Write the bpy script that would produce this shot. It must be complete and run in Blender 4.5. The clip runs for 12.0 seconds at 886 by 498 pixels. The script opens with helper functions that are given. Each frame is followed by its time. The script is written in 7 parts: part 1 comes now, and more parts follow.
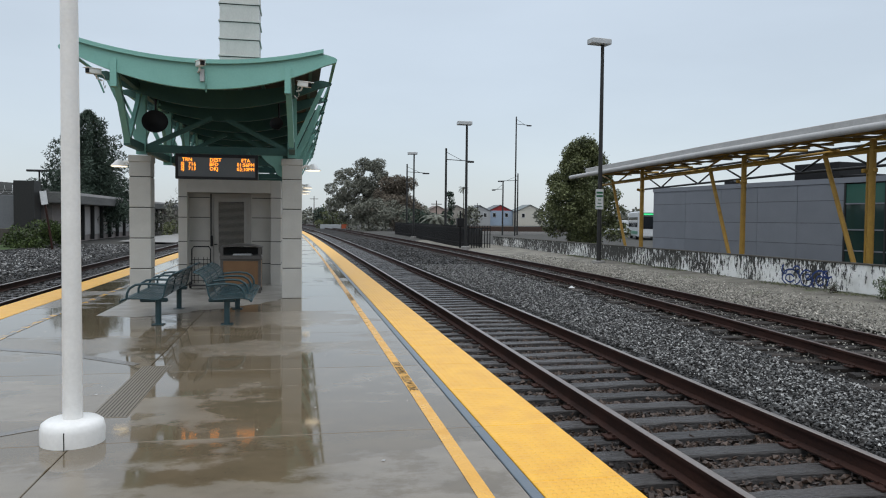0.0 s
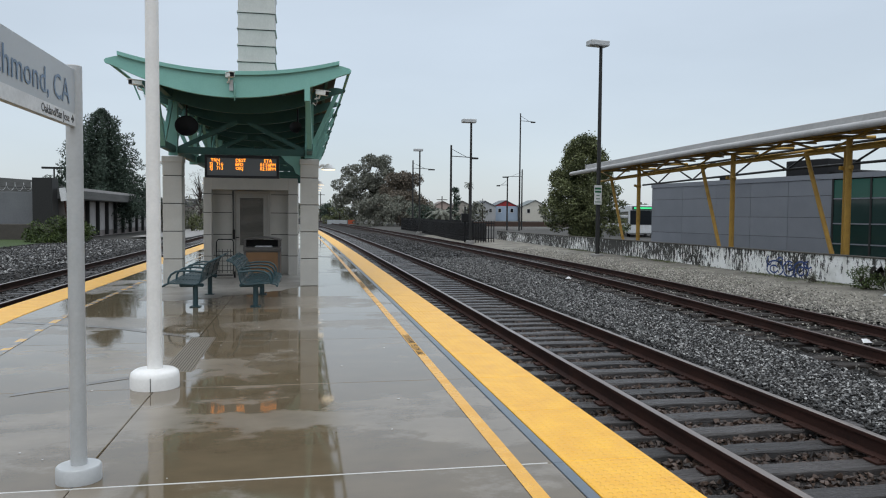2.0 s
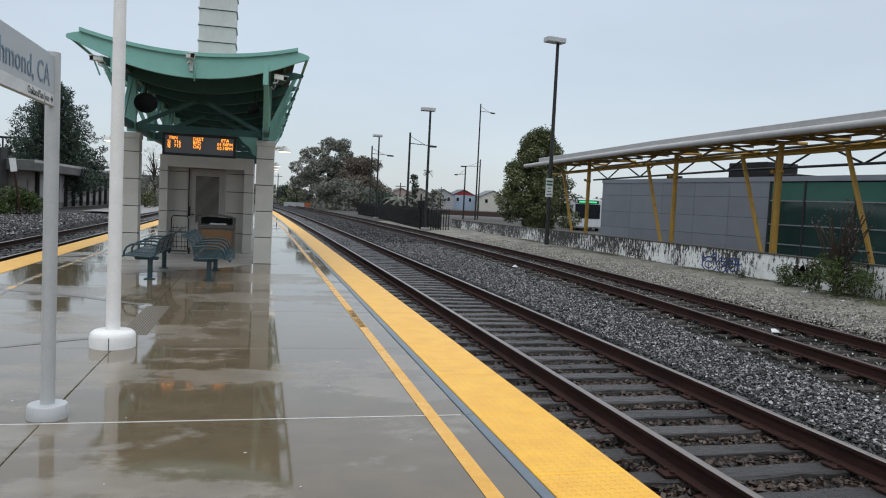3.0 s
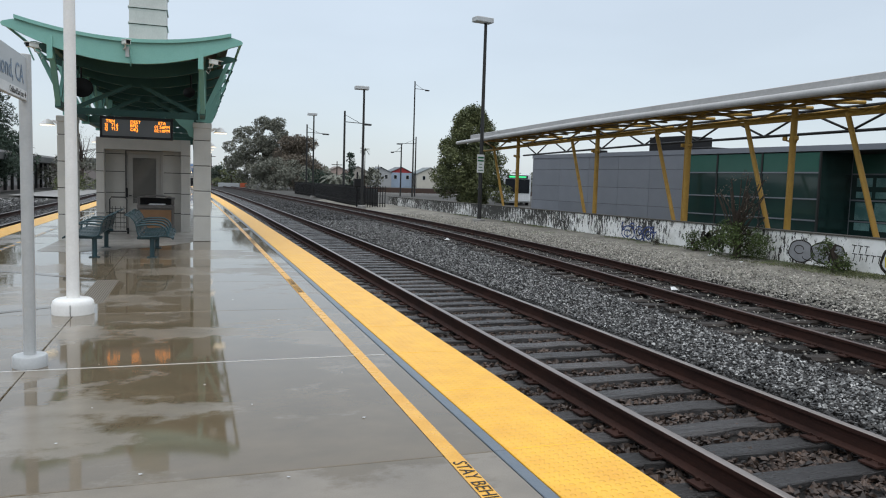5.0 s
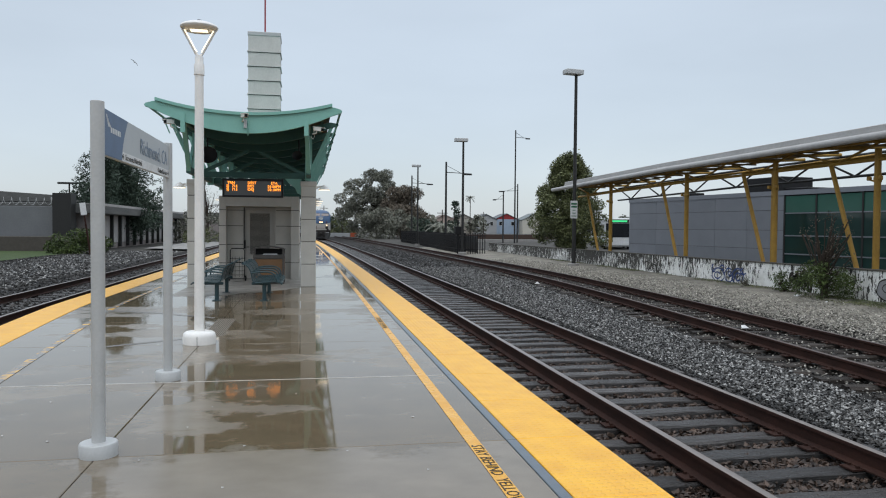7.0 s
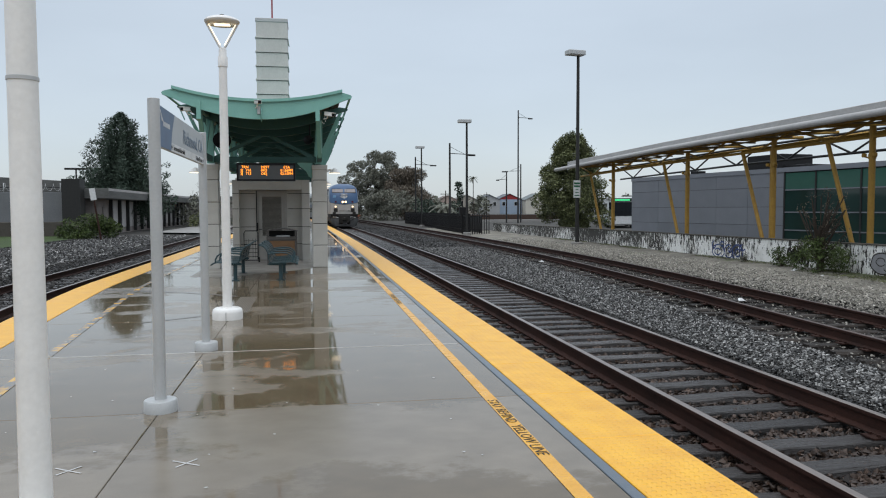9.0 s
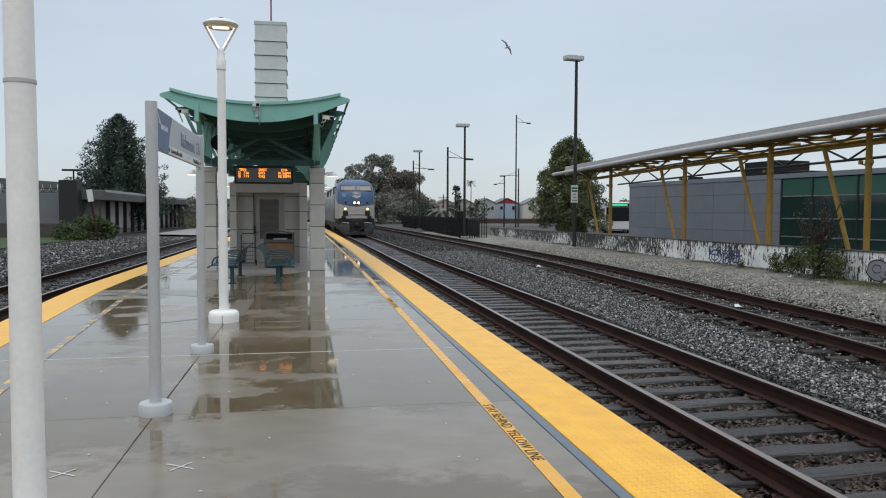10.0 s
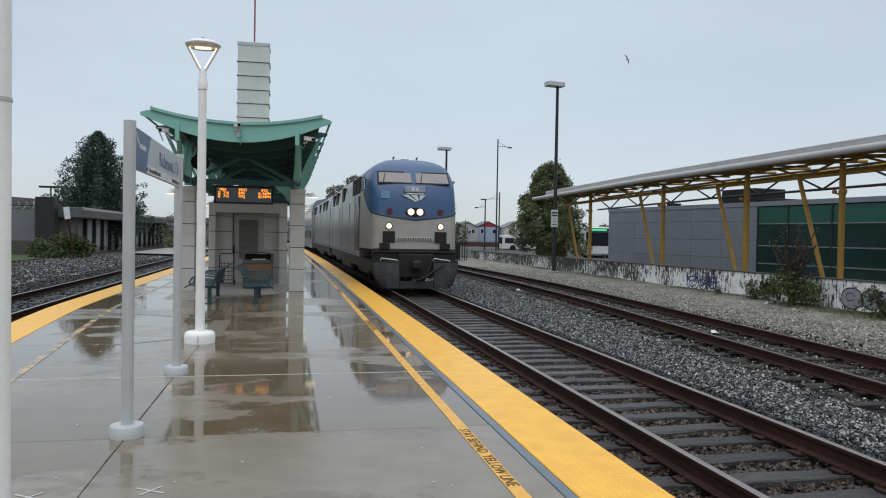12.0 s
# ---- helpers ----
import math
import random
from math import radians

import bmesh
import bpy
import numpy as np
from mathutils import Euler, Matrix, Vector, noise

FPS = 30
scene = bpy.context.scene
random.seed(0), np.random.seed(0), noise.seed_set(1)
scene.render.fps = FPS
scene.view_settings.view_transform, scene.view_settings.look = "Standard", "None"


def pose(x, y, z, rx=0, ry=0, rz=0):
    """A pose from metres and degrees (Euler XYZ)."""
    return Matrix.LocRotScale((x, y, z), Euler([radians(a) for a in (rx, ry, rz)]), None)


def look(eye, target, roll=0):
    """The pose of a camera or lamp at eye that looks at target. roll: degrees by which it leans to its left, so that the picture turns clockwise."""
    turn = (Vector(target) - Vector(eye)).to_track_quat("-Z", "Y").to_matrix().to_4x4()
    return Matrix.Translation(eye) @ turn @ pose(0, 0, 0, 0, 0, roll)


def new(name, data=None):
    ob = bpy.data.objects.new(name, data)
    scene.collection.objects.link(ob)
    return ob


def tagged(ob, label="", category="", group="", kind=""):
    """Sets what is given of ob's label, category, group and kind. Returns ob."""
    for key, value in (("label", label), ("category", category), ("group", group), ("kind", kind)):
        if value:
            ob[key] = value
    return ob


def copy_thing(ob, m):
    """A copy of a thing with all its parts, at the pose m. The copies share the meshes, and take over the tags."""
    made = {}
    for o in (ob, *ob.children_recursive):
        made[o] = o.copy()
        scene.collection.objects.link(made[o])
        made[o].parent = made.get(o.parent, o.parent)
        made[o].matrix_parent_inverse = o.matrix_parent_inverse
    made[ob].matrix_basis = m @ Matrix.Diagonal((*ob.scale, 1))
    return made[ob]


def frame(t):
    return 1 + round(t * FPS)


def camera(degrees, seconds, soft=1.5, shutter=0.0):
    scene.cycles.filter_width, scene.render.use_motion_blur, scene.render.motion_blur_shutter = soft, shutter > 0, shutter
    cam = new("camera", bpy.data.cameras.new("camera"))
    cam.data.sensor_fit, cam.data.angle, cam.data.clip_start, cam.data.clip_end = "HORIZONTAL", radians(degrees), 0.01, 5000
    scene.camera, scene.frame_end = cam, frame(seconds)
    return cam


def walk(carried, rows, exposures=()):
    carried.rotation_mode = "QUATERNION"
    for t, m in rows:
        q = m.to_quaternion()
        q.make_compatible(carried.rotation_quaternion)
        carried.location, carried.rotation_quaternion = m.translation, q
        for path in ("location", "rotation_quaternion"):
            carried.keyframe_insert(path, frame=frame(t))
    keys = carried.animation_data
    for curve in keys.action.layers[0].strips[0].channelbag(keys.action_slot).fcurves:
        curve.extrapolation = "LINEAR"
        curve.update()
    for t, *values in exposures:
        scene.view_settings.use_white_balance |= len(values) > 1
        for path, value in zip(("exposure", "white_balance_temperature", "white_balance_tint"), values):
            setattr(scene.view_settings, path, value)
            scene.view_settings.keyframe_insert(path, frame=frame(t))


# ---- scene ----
cam = camera(61.6, 12.0, 1.1)
PATH = [
    (0, (0.262, 0.729, 1.635), (0.645, 2.69, 1.556), 0.6),
    (0.5, (0.132, 0.418, 1.611), (0.529, 2.376, 1.52), 0.3),
    (1, (0.051, 0.079, 1.629), (0.436, 2.04, 1.537), 0.1),
    (1.5, (0.093, -0.338, 1.609), (0.456, 1.627, 1.513), 0.3),
    (2, (0.02, -0.722, 1.611), (0.388, 1.242, 1.52), 0.5),
    (2.5, (-0.052, -1.091, 1.637), (0.353, 0.866, 1.55), 1.2),
    (3, (0.058, -1.486, 1.588), (0.539, 0.452, 1.467), 2.8),
    (3.5, (-0.069, -1.756, 1.563), (0.493, 0.157, 1.41), 2.1),
    (5.5, (-0.064, -2.934, 1.567), (0.577, -1.047, 1.392), 1.8),
    (6, (0.028, -3.287, 1.592), (0.549, -1.361, 1.458), 1.8),
    (6.5, (0.2, -3.744, 1.636), (0.622, -1.791, 1.548), 1.7),
    (7, (0.125, -4.122, 1.61), (0.483, -2.155, 1.554), 0.5),
    (9, (-0.113, -4.766, 1.598), (0.236, -2.8, 1.491), -0.2),
    (9.5, (-0.11, -4.765, 1.601), (0.249, -2.8, 1.487), -0.1),
    (10, (-0.107, -4.774, 1.605), (0.249, -2.808, 1.508), 0.2),
    (10.5, (-0.109, -4.785, 1.607), (0.244, -2.818, 1.539), 0.4),
    (11, (-0.1, -4.796, 1.604), (0.262, -2.829, 1.558), 0.7),
    (11.5, (-0.103, -4.768, 1.606), (0.282, -2.806, 1.569), 0.9),
    (12, (-0.09, -4.786, 1.614), (0.317, -2.828, 1.578), 1.0),
]
walk(cam, [(t, look(eye, target, roll)) for t, eye, target, roll in PATH], [(0, 0.0), (3.5, 0.0), (5.5, 0.14), (6.5, 0.02), (12, -0.04)])

# ---- light ----
world = bpy.data.worlds.new("overcast_sky")
scene.world = world
world.use_nodes = True
wn, wl = world.node_tree.nodes, world.node_tree.links
wn.clear()
w_out = wn.new("ShaderNodeOutputWorld")
w_bg = wn.new("ShaderNodeBackground")
w_sky = wn.new("ShaderNodeTexSky")
w_sky.sky_type, w_sky.sun_disc = "NISHITA", False
w_sky.sun_elevation, w_sky.sun_rotation = radians(48), radians(200)
w_tc = wn.new("ShaderNodeTexCoord")
w_sep = wn.new("ShaderNodeSeparateXYZ")
w_ramp = wn.new("ShaderNodeValToRGB")
w_ramp.color_ramp.elements[0].position, w_ramp.color_ramp.elements[0].color = 0.0, (0.53, 0.585, 0.64, 1)
w_ramp.color_ramp.elements[1].position, w_ramp.color_ramp.elements[1].color = 0.38, (0.59, 0.668, 0.75, 1)
w_top = w_ramp.color_ramp.elements.new(1.0)
w_top.color = (1.72, 1.84, 1.98, 1)
w_noise = wn.new("ShaderNodeTexNoise")
w_noise.inputs["Scale"].default_value, w_noise.inputs["Detail"].default_value = 2.2, 5
w_map = wn.new("ShaderNodeMapping")
w_map.inputs["Scale"].default_value = (1, 1, 3.5)
w_cloud = wn.new("ShaderNodeMapRange")
w_cloud.inputs["From Min"].default_value, w_cloud.inputs["From Max"].default_value = 0.3, 0.7
w_cloud.inputs["To Min"].default_value, w_cloud.inputs["To Max"].default_value = 0.93, 1.05
w_mul = wn.new("ShaderNodeVectorMath")
w_mul.operation = "SCALE"
w_mix = wn.new("ShaderNodeMixRGB")
w_mix.inputs[0].default_value = 0.03
wl.new(w_tc.outputs["Generated"], w_sep.inputs[0])
wl.new(w_sep.outputs["Z"], w_ramp.inputs[0])
wl.new(w_tc.outputs["Generated"], w_map.inputs[0])
wl.new(w_map.outputs[0], w_noise.inputs["Vector"])
wl.new(w_noise.outputs["Fac"], w_cloud.inputs["Value"])
wl.new(w_ramp.outputs[0], w_mul.inputs[0])
wl.new(w_cloud.outputs[0], w_mul.inputs["Scale"])
wl.new(w_mul.outputs[0], w_mix.inputs[1])
wl.new(w_sky.outputs[0], w_mix.inputs[2])
wl.new(w_mix.outputs[0], w_bg.inputs[0])
wl.new(w_bg.outputs[0], w_out.inputs[0])
w_bg.inputs[1].default_value = 0.95

sun = bpy.data.lights.new("sun", "SUN")
sun.energy, sun.angle, sun.color = 0.5, radians(40), (1.0, 0.97, 0.93)
new("sun", sun).matrix_world = look((0, 0, 40), (6, 22, 0))


# ---- materials ----
def nodes_of(name):
    m = bpy.data.materials.new(name)
    m.use_nodes = True
    nt = m.node_tree
    return m, nt, nt.nodes["Principled BSDF"]


def rgba(c):
    return (c[0], c[1], c[2], 1)


def mat(name, a, b=None, rough=0.6, rough2=None, metal=0.0, scale=6.0, fine=60.0, bump=0.15, dist=0.01, spread=0.0, stretch=(1, 1, 1), coat=0.0, where="Object", contrast=(0.35, 0.65), stain=None, stain_at=(0.58, 0.68), stain_scale=2.0, gloss=None):
    """A worn surface: two colours mixed by coarse and fine noise, bump, an optional stain colour and a random tone a piece."""
    m, nt, p = nodes_of(name)
    N, L = nt.nodes.new, nt.links.new
    b = b or tuple(c * 0.75 for c in a)
    tc, mp = N("ShaderNodeTexCoord"), N("ShaderNodeMapping")
    mp.inputs["Scale"].default_value = stretch
    L(tc.outputs[where], mp.inputs[0])
    n1, n2 = N("ShaderNodeTexNoise"), N("ShaderNodeTexNoise")
    n1.inputs["Scale"].default_value, n1.inputs["Detail"].default_value = scale, 6
    n2.inputs["Scale"].default_value, n2.inputs["Detail"].default_value = fine, 4
    info = N("ShaderNodeObjectInfo")
    off = N("ShaderNodeVectorMath")
    off.operation = "ADD"
    L(mp.outputs[0], off.inputs[0])
    if spread:
        L(info.outputs["Random"], off.inputs[1])
    L(off.outputs[0], n1.inputs["Vector"])
    L(off.outputs[0], n2.inputs["Vector"])
    add = N("ShaderNodeMath")
    add.operation = "MULTIPLY_ADD"
    add.inputs[1].default_value = 0.45
    L(n2.outputs["Fac"], add.inputs[0])
    half = N("ShaderNodeMath")
    half.operation = "MULTIPLY"
    half.inputs[1].default_value = 0.55
    L(n1.outputs["Fac"], half.inputs[0])
    L(half.outputs[0], add.inputs[2])
    rp = N("ShaderNodeMapRange")
    rp.inputs["From Min"].default_value, rp.inputs["From Max"].default_value = contrast
    L(add.outputs[0], rp.inputs["Value"])
    mx = N("ShaderNodeMixRGB")
    mx.inputs[1].default_value, mx.inputs[2].default_value = rgba(a), rgba(b)
    L(rp.outputs[0], mx.inputs[0])
    col = mx.outputs[0]
    if stain:
        n3 = N("ShaderNodeTexNoise")
        n3.inputs["Scale"].default_value, n3.inputs["Detail"].default_value, n3.inputs["Roughness"].default_value = stain_scale, 9, 0.68
        L(off.outputs[0], n3.inputs["Vector"])
        sr = N("ShaderNodeMapRange")
        sr.inputs["From Min"].default_value, sr.inputs["From Max"].default_value = stain_at
        L(n3.outputs["Fac"], sr.inputs["Value"])
        sm = N("ShaderNodeMixRGB")
        sm.inputs[2].default_value = rgba(stain)
        L(sr.outputs[0], sm.inputs[0])
        L(col, sm.inputs[1])
        col = sm.outputs[0]
    if spread:
        geo = N("ShaderNodeNewGeometry")
        both = N("ShaderNodeMath")
        L(info.outputs["Random"], both.inputs[0])
        L(geo.outputs["Random Per Island"], both.inputs[1])
        fr = N("ShaderNodeMath")
        fr.operation = "FRACT"
        L(both.outputs[0], fr.inputs[0])
        tone = N("ShaderNodeMapRange")
        tone.inputs["To Min"].default_value, tone.inputs["To Max"].default_value = 1 - spread, 1 + spread
        L(fr.outputs[0], tone.inputs["Value"])
        vm = N("ShaderNodeVectorMath")
        vm.operation = "SCALE"
        L(col, vm.inputs[0])
        L(tone.outputs[0], vm.inputs["Scale"])
        col = vm.outputs[0]
    L(col, p.inputs["Base Color"])
    p.inputs["Metallic"].default_value = metal
    if rough2 is None:
        p.inputs["Roughness"].default_value = rough
    else:
        rr = N("ShaderNodeMapRange")
        rr.inputs["From Min"].default_value, rr.inputs["From Max"].default_value = 0.4, 0.6
        rr.inputs["To Min"].default_value, rr.inputs["To Max"].default_value = rough, rough2
        L(n1.outputs["Fac"], rr.inputs["Value"])
        L(rr.outputs[0], p.inputs["Roughness"])
    p.inputs["Specular IOR Level"].default_value = gloss if gloss is not None else (0.22 if rough >= 0.44 and not metal else 0.5)
    p.inputs["Coat Weight"].default_value = coat
    p.inputs["Coat Roughness"].default_value = 0.08
    if bump:
        bp = N("ShaderNodeBump")
        bp.inputs["Strength"].default_value, bp.inputs["Distance"].default_value = bump, dist
        L(add.outputs[0], bp.inputs["Height"])
        L(bp.outputs[0], p.inputs["Normal"])
    return m


def glow(name, colour, strength):
    m, nt, p = nodes_of(name)
    p.inputs["Base Color"].default_value = rgba(colour)
    p.inputs["Emission Color"].default_value = rgba(colour)
    p.inputs["Emission Strength"].default_value = strength
    return m


def glass(name, colour, rough=0.03):
    m, nt, p = nodes_of(name)
    p.inputs["Base Color"].default_value = rgba(colour)
    p.inputs["Roughness"].default_value = rough
    p.inputs["Transmission Weight"].default_value = 0.85
    p.inputs["IOR"].default_value = 1.45
    return m


def wet_concrete():
    """Broom-finished concrete, soaked: thin sheets of standing water with crisp edges, held back along the joints, and damp cement between them."""
    m, nt, p = nodes_of("wet_concrete")
    N, L = nt.nodes.new, nt.links.new

    def noise(scale, detail, rough, vec):
        n = N("ShaderNodeTexNoise")
        n.inputs["Scale"].default_value, n.inputs["Detail"].default_value, n.inputs["Roughness"].default_value = scale, detail, rough
        L(vec, n.inputs["Vector"])
        return n.outputs["Fac"]

    def ranged(value, a, b, c, d, smooth=False):
        r = N("ShaderNodeMapRange")
        if smooth:
            r.interpolation_type = "SMOOTHSTEP"
        for k, q in zip(("From Min", "From Max", "To Min", "To Max"), (a, b, c, d)):
            r.inputs[k].default_value = q
        L(value, r.inputs["Value"])
        return r.outputs[0]

    def calc(op, a, b):
        n = N("ShaderNodeMath")
        n.operation = op
        for k, q in enumerate((a, b)):
            if isinstance(q, (int, float)):
                n.inputs[k].default_value = q
            else:
                L(q, n.inputs[k])
        return n.outputs[0]

    tc, sep, mp = N("ShaderNodeTexCoord"), N("ShaderNodeSeparateXYZ"), N("ShaderNodeMapping")
    mp.inputs["Scale"].default_value = (0.75, 1.0, 1.0)
    L(tc.outputs["Object"], mp.inputs[0])
    L(tc.outputs["Object"], sep.inputs[0])
    vec = mp.outputs[0]
    wide, ragged, mid, grit = noise(0.42, 3, 0.5, vec), noise(2.2, 8, 0.68, vec), noise(3.2, 6, 0.55, vec), noise(150, 3, 0.5, vec)
    # water stands along the joints between the slabs
    cell = calc("FRACT", calc("MULTIPLY", calc("SUBTRACT", sep.outputs["Y"], 1.32), 1 / 2.53), 0.0)
    joint = ranged(cell, 0.0, 0.34, 0.05, -0.02)
    level = calc("ADD", calc("ADD", calc("MULTIPLY", wide, 0.68), calc("MULTIPLY", ragged, 0.32)), joint)
    fall = ranged(sep.outputs["Y"], -0.4, 1.5, -0.045, 0.045)
    wet = ranged(calc("ADD", level, fall), 0.478, 0.522, 0.0, 1.0, True)
    c1 = N("ShaderNodeMixRGB")
    c1.inputs[1].default_value, c1.inputs[2].default_value = (0.205, 0.170, 0.127, 1), (0.138, 0.105, 0.065, 1)
    L(wet, c1.inputs[0])
    info = N("ShaderNodeObjectInfo")
    tone = calc("MULTIPLY", calc("MULTIPLY", ranged(mid, 0.3, 0.7, 0.86, 1.12), ranged(grit, 0.3, 0.7, 0.93, 1.07)), ranged(info.outputs["Random"], 0, 1, 0.93, 1.07))
    c3 = N("ShaderNodeVectorMath")
    c3.operation = "SCALE"
    L(c1.outputs[0], c3.inputs[0])
    L(tone, c3.inputs["Scale"])
    L(c3.outputs[0], p.inputs["Base Color"])
    L(ranged(wet, 0, 1, 0.24, 0.04), p.inputs["Roughness"])
    p.inputs["IOR"].default_value = 1.55
    bp = N("ShaderNodeBump")
    bp.inputs["Distance"].default_value = 0.006
    L(ranged(wet, 0, 1, 0.14, 0.03), bp.inputs["Strength"])
    L(calc("ADD", calc("MULTIPLY", grit, 0.2), mid), bp.inputs["Height"])
    L(bp.outputs[0], p.inputs["Normal"])
    return m


def tactile_yellow():
    """Yellow tactile paving: truncated domes on a 6 cm grid, worn and wet."""
    m, nt, p = nodes_of("tactile_yellow")
    N, L = nt.nodes.new, nt.links.new
    tc, sep = N("ShaderNodeTexCoord"), N("ShaderNodeSeparateXYZ")
    L(tc.outputs["Object"], sep.inputs[0])

    def cell(axis):
        s, f, d = N("ShaderNodeMath"), N("ShaderNodeMath"), N("ShaderNodeMath")
        s.operation, s.inputs[1].default_value = "MULTIPLY", 1 / 0.06
        f.operation = "FRACT"
        d.operation, d.inputs[1].default_value = "SUBTRACT", 0.5
        L(sep.outputs[axis], s.inputs[0])
        L(s.outputs[0], f.inputs[0])
        L(f.outputs[0], d.inputs[0])
        q = N("ShaderNodeMath")
        q.operation, q.inputs[1].default_value = "POWER", 2
        a = N("ShaderNodeMath")
        a.operation = "ABSOLUTE"
        L(d.outputs[0], a.inputs[0])
        L(a.outputs[0], q.inputs[0])
        return q
    add = N("ShaderNodeMath")
    L(cell("X").outputs[0], add.inputs[0])
    L(cell("Y").outputs[0], add.inputs[1])
    dome = N("ShaderNodeMapRange")
    dome.interpolation_type = "SMOOTHSTEP"
    dome.inputs["From Min"].default_value, dome.inputs["From Max"].default_value = 0.03, 0.09
    dome.inputs["To Min"].default_value, dome.inputs["To Max"].default_value = 1, 0
    L(add.outputs[0], dome.inputs["Value"])
    n = N("ShaderNodeTexNoise")
    n.inputs["Scale"].default_value, n.inputs["Detail"].default_value = 4, 8
    L(tc.outputs["Object"], n.inputs["Vector"])
    mx = N("ShaderNodeMixRGB")
    mx.inputs[1].default_value, mx.inputs[2].default_value = (0.86, 0.45, 0.022, 1), (0.76, 0.365, 0.018, 1)
    rp = N("ShaderNodeMapRange")
    rp.inputs["From Min"].default_value, rp.inputs["From Max"].default_value = 0.35, 0.7
    L(n.outputs["Fac"], rp.inputs["Value"])
    L(rp.outputs[0], mx.inputs[0])
    L(mx.outputs[0], p.inputs["Base Color"])
    p.inputs["Roughness"].default_value = 0.36
    bp = N("ShaderNodeBump")
    bp.inputs["Strength"].default_value, bp.inputs["Distance"].default_value = 0.7, 0.006
    L(dome.outputs[0], bp.inputs["Height"])
    L(bp.outputs[0], p.inputs["Normal"])
    return m


def peeling_wall():
    """White paint flaking off dark mossy render, worst towards the north end."""
    m, nt, p = nodes_of("peeling_white_wall")
    N, L = nt.nodes.new, nt.links.new
    tc, sep = N("ShaderNodeTexCoord"), N("ShaderNodeSeparateXYZ")
    L(tc.outputs["Object"], sep.inputs[0])
    outs = []
    for scale, detail, rough, stretch in ((3.2, 10, 0.74, (1, 2.6, 0.9)), (0.5, 2, 0.5, (1, 1, 1)), (2.0, 6, 0.6, (1, 1, 1)), (40, 3, 0.5, (1, 1, 1))):
        mp, n = N("ShaderNodeMapping"), N("ShaderNodeTexNoise")
        mp.inputs["Scale"].default_value = stretch
        n.inputs["Scale"].default_value, n.inputs["Detail"].default_value, n.inputs["Roughness"].default_value = scale, detail, rough
        L(tc.outputs["Object"], mp.inputs[0])
        L(mp.outputs[0], n.inputs["Vector"])
        outs.append(n.outputs["Fac"])
    age = N("ShaderNodeMapRange")
    for k, q in zip(("From Min", "From Max", "To Min", "To Max"), (13, 30, -0.055, 0.055)):
        age.inputs[k].default_value = q
    L(sep.outputs["Y"], age.inputs["Value"])
    patch = N("ShaderNodeMath")
    patch.operation, patch.inputs[1].default_value = "MULTIPLY_ADD", 0.30
    L(outs[1], patch.inputs[0])
    L(age.outputs[0], patch.inputs[2])
    runs = N("ShaderNodeMath")
    runs.operation, runs.inputs[1].default_value = "MULTIPLY_ADD", 0.07
    L(sep.outputs["Z"], runs.inputs[0])
    L(patch.outputs[0], runs.inputs[2])
    total = N("ShaderNodeMath")
    L(outs[0], total.inputs[0])
    L(runs.outputs[0], total.inputs[1])
    flake = N("ShaderNodeMapRange")
    flake.inputs["From Min"].default_value, flake.inputs["From Max"].default_value = 0.672, 0.686
    L(total.outputs[0], flake.inputs["Value"])
    paint, render = N("ShaderNodeMixRGB"), N("ShaderNodeMixRGB")
    paint.inputs[1].default_value, paint.inputs[2].default_value = (0.82, 0.81, 0.78, 1), (0.56, 0.55, 0.50, 1)
    render.inputs[1].default_value, render.inputs[2].default_value = (0.012, 0.012, 0.011, 1), (0.062, 0.056, 0.045, 1)
    soft = N("ShaderNodeMapRange")
    soft.inputs["From Min"].default_value, soft.inputs["From Max"].default_value = 0.42, 0.72
    L(outs[2], soft.inputs["Value"])
    L(soft.outputs[0], paint.inputs[0])
    L(outs[3], render.inputs[0])
    mx = N("ShaderNodeMixRGB")
    L(flake.outputs[0], mx.inputs[0])
    L(paint.outputs[0], mx.inputs[1])
    L(render.outputs[0], mx.inputs[2])
    L(mx.outputs[0], p.inputs["Base Color"])
    p.inputs["Roughness"].default_value = 0.65
    bp = N("ShaderNodeBump")
    bp.invert = True
    bp.inputs["Strength"].default_value, bp.inputs["Distance"].default_value = 0.4, 0.01
    L(flake.outputs[0], bp.inputs["Height"])
    L(bp.outputs[0], p.inputs["Normal"])
    return m


WET = wet_concrete()
TACTILE = tactile_yellow()
CONCRETE = mat("damp_concrete", (0.30, 0.29, 0.27), (0.22, 0.21, 0.20), 0.6, scale=2, fine=80)
LINE = mat("line_yellow", (0.78, 0.40, 0.03), (0.62, 0.30, 0.03), 0.25, 0.4, scale=5, stain=(0.3, 0.24, 0.16), stain_at=(0.66, 0.72), stain_scale=7)
LINEW = mat("worn_line_yellow", (0.70, 0.38, 0.05), (0.5, 0.28, 0.05), 0.2, scale=5, stain=(0.19, 0.17, 0.145), stain_at=(0.44, 0.52), stain_scale=2.5)
SEAL = mat("joint_white", (0.62, 0.60, 0.56), None, 0.5)
BLUEGREY = mat("strip_bluegrey", (0.085, 0.11, 0.14), (0.12, 0.14, 0.16), 0.3, scale=8)
GRATE = mat("drain_grate", (0.205, 0.172, 0.13), (0.15, 0.125, 0.095), 0.4, scale=20)
DARK = mat("dark_gap", (0.02, 0.02, 0.02), None, 0.8)
GREEN = mat("green_paint", (0.235, 0.475, 0.41), (0.205, 0.425, 0.365), 0.45, scale=3, fine=30, bump=0.05)
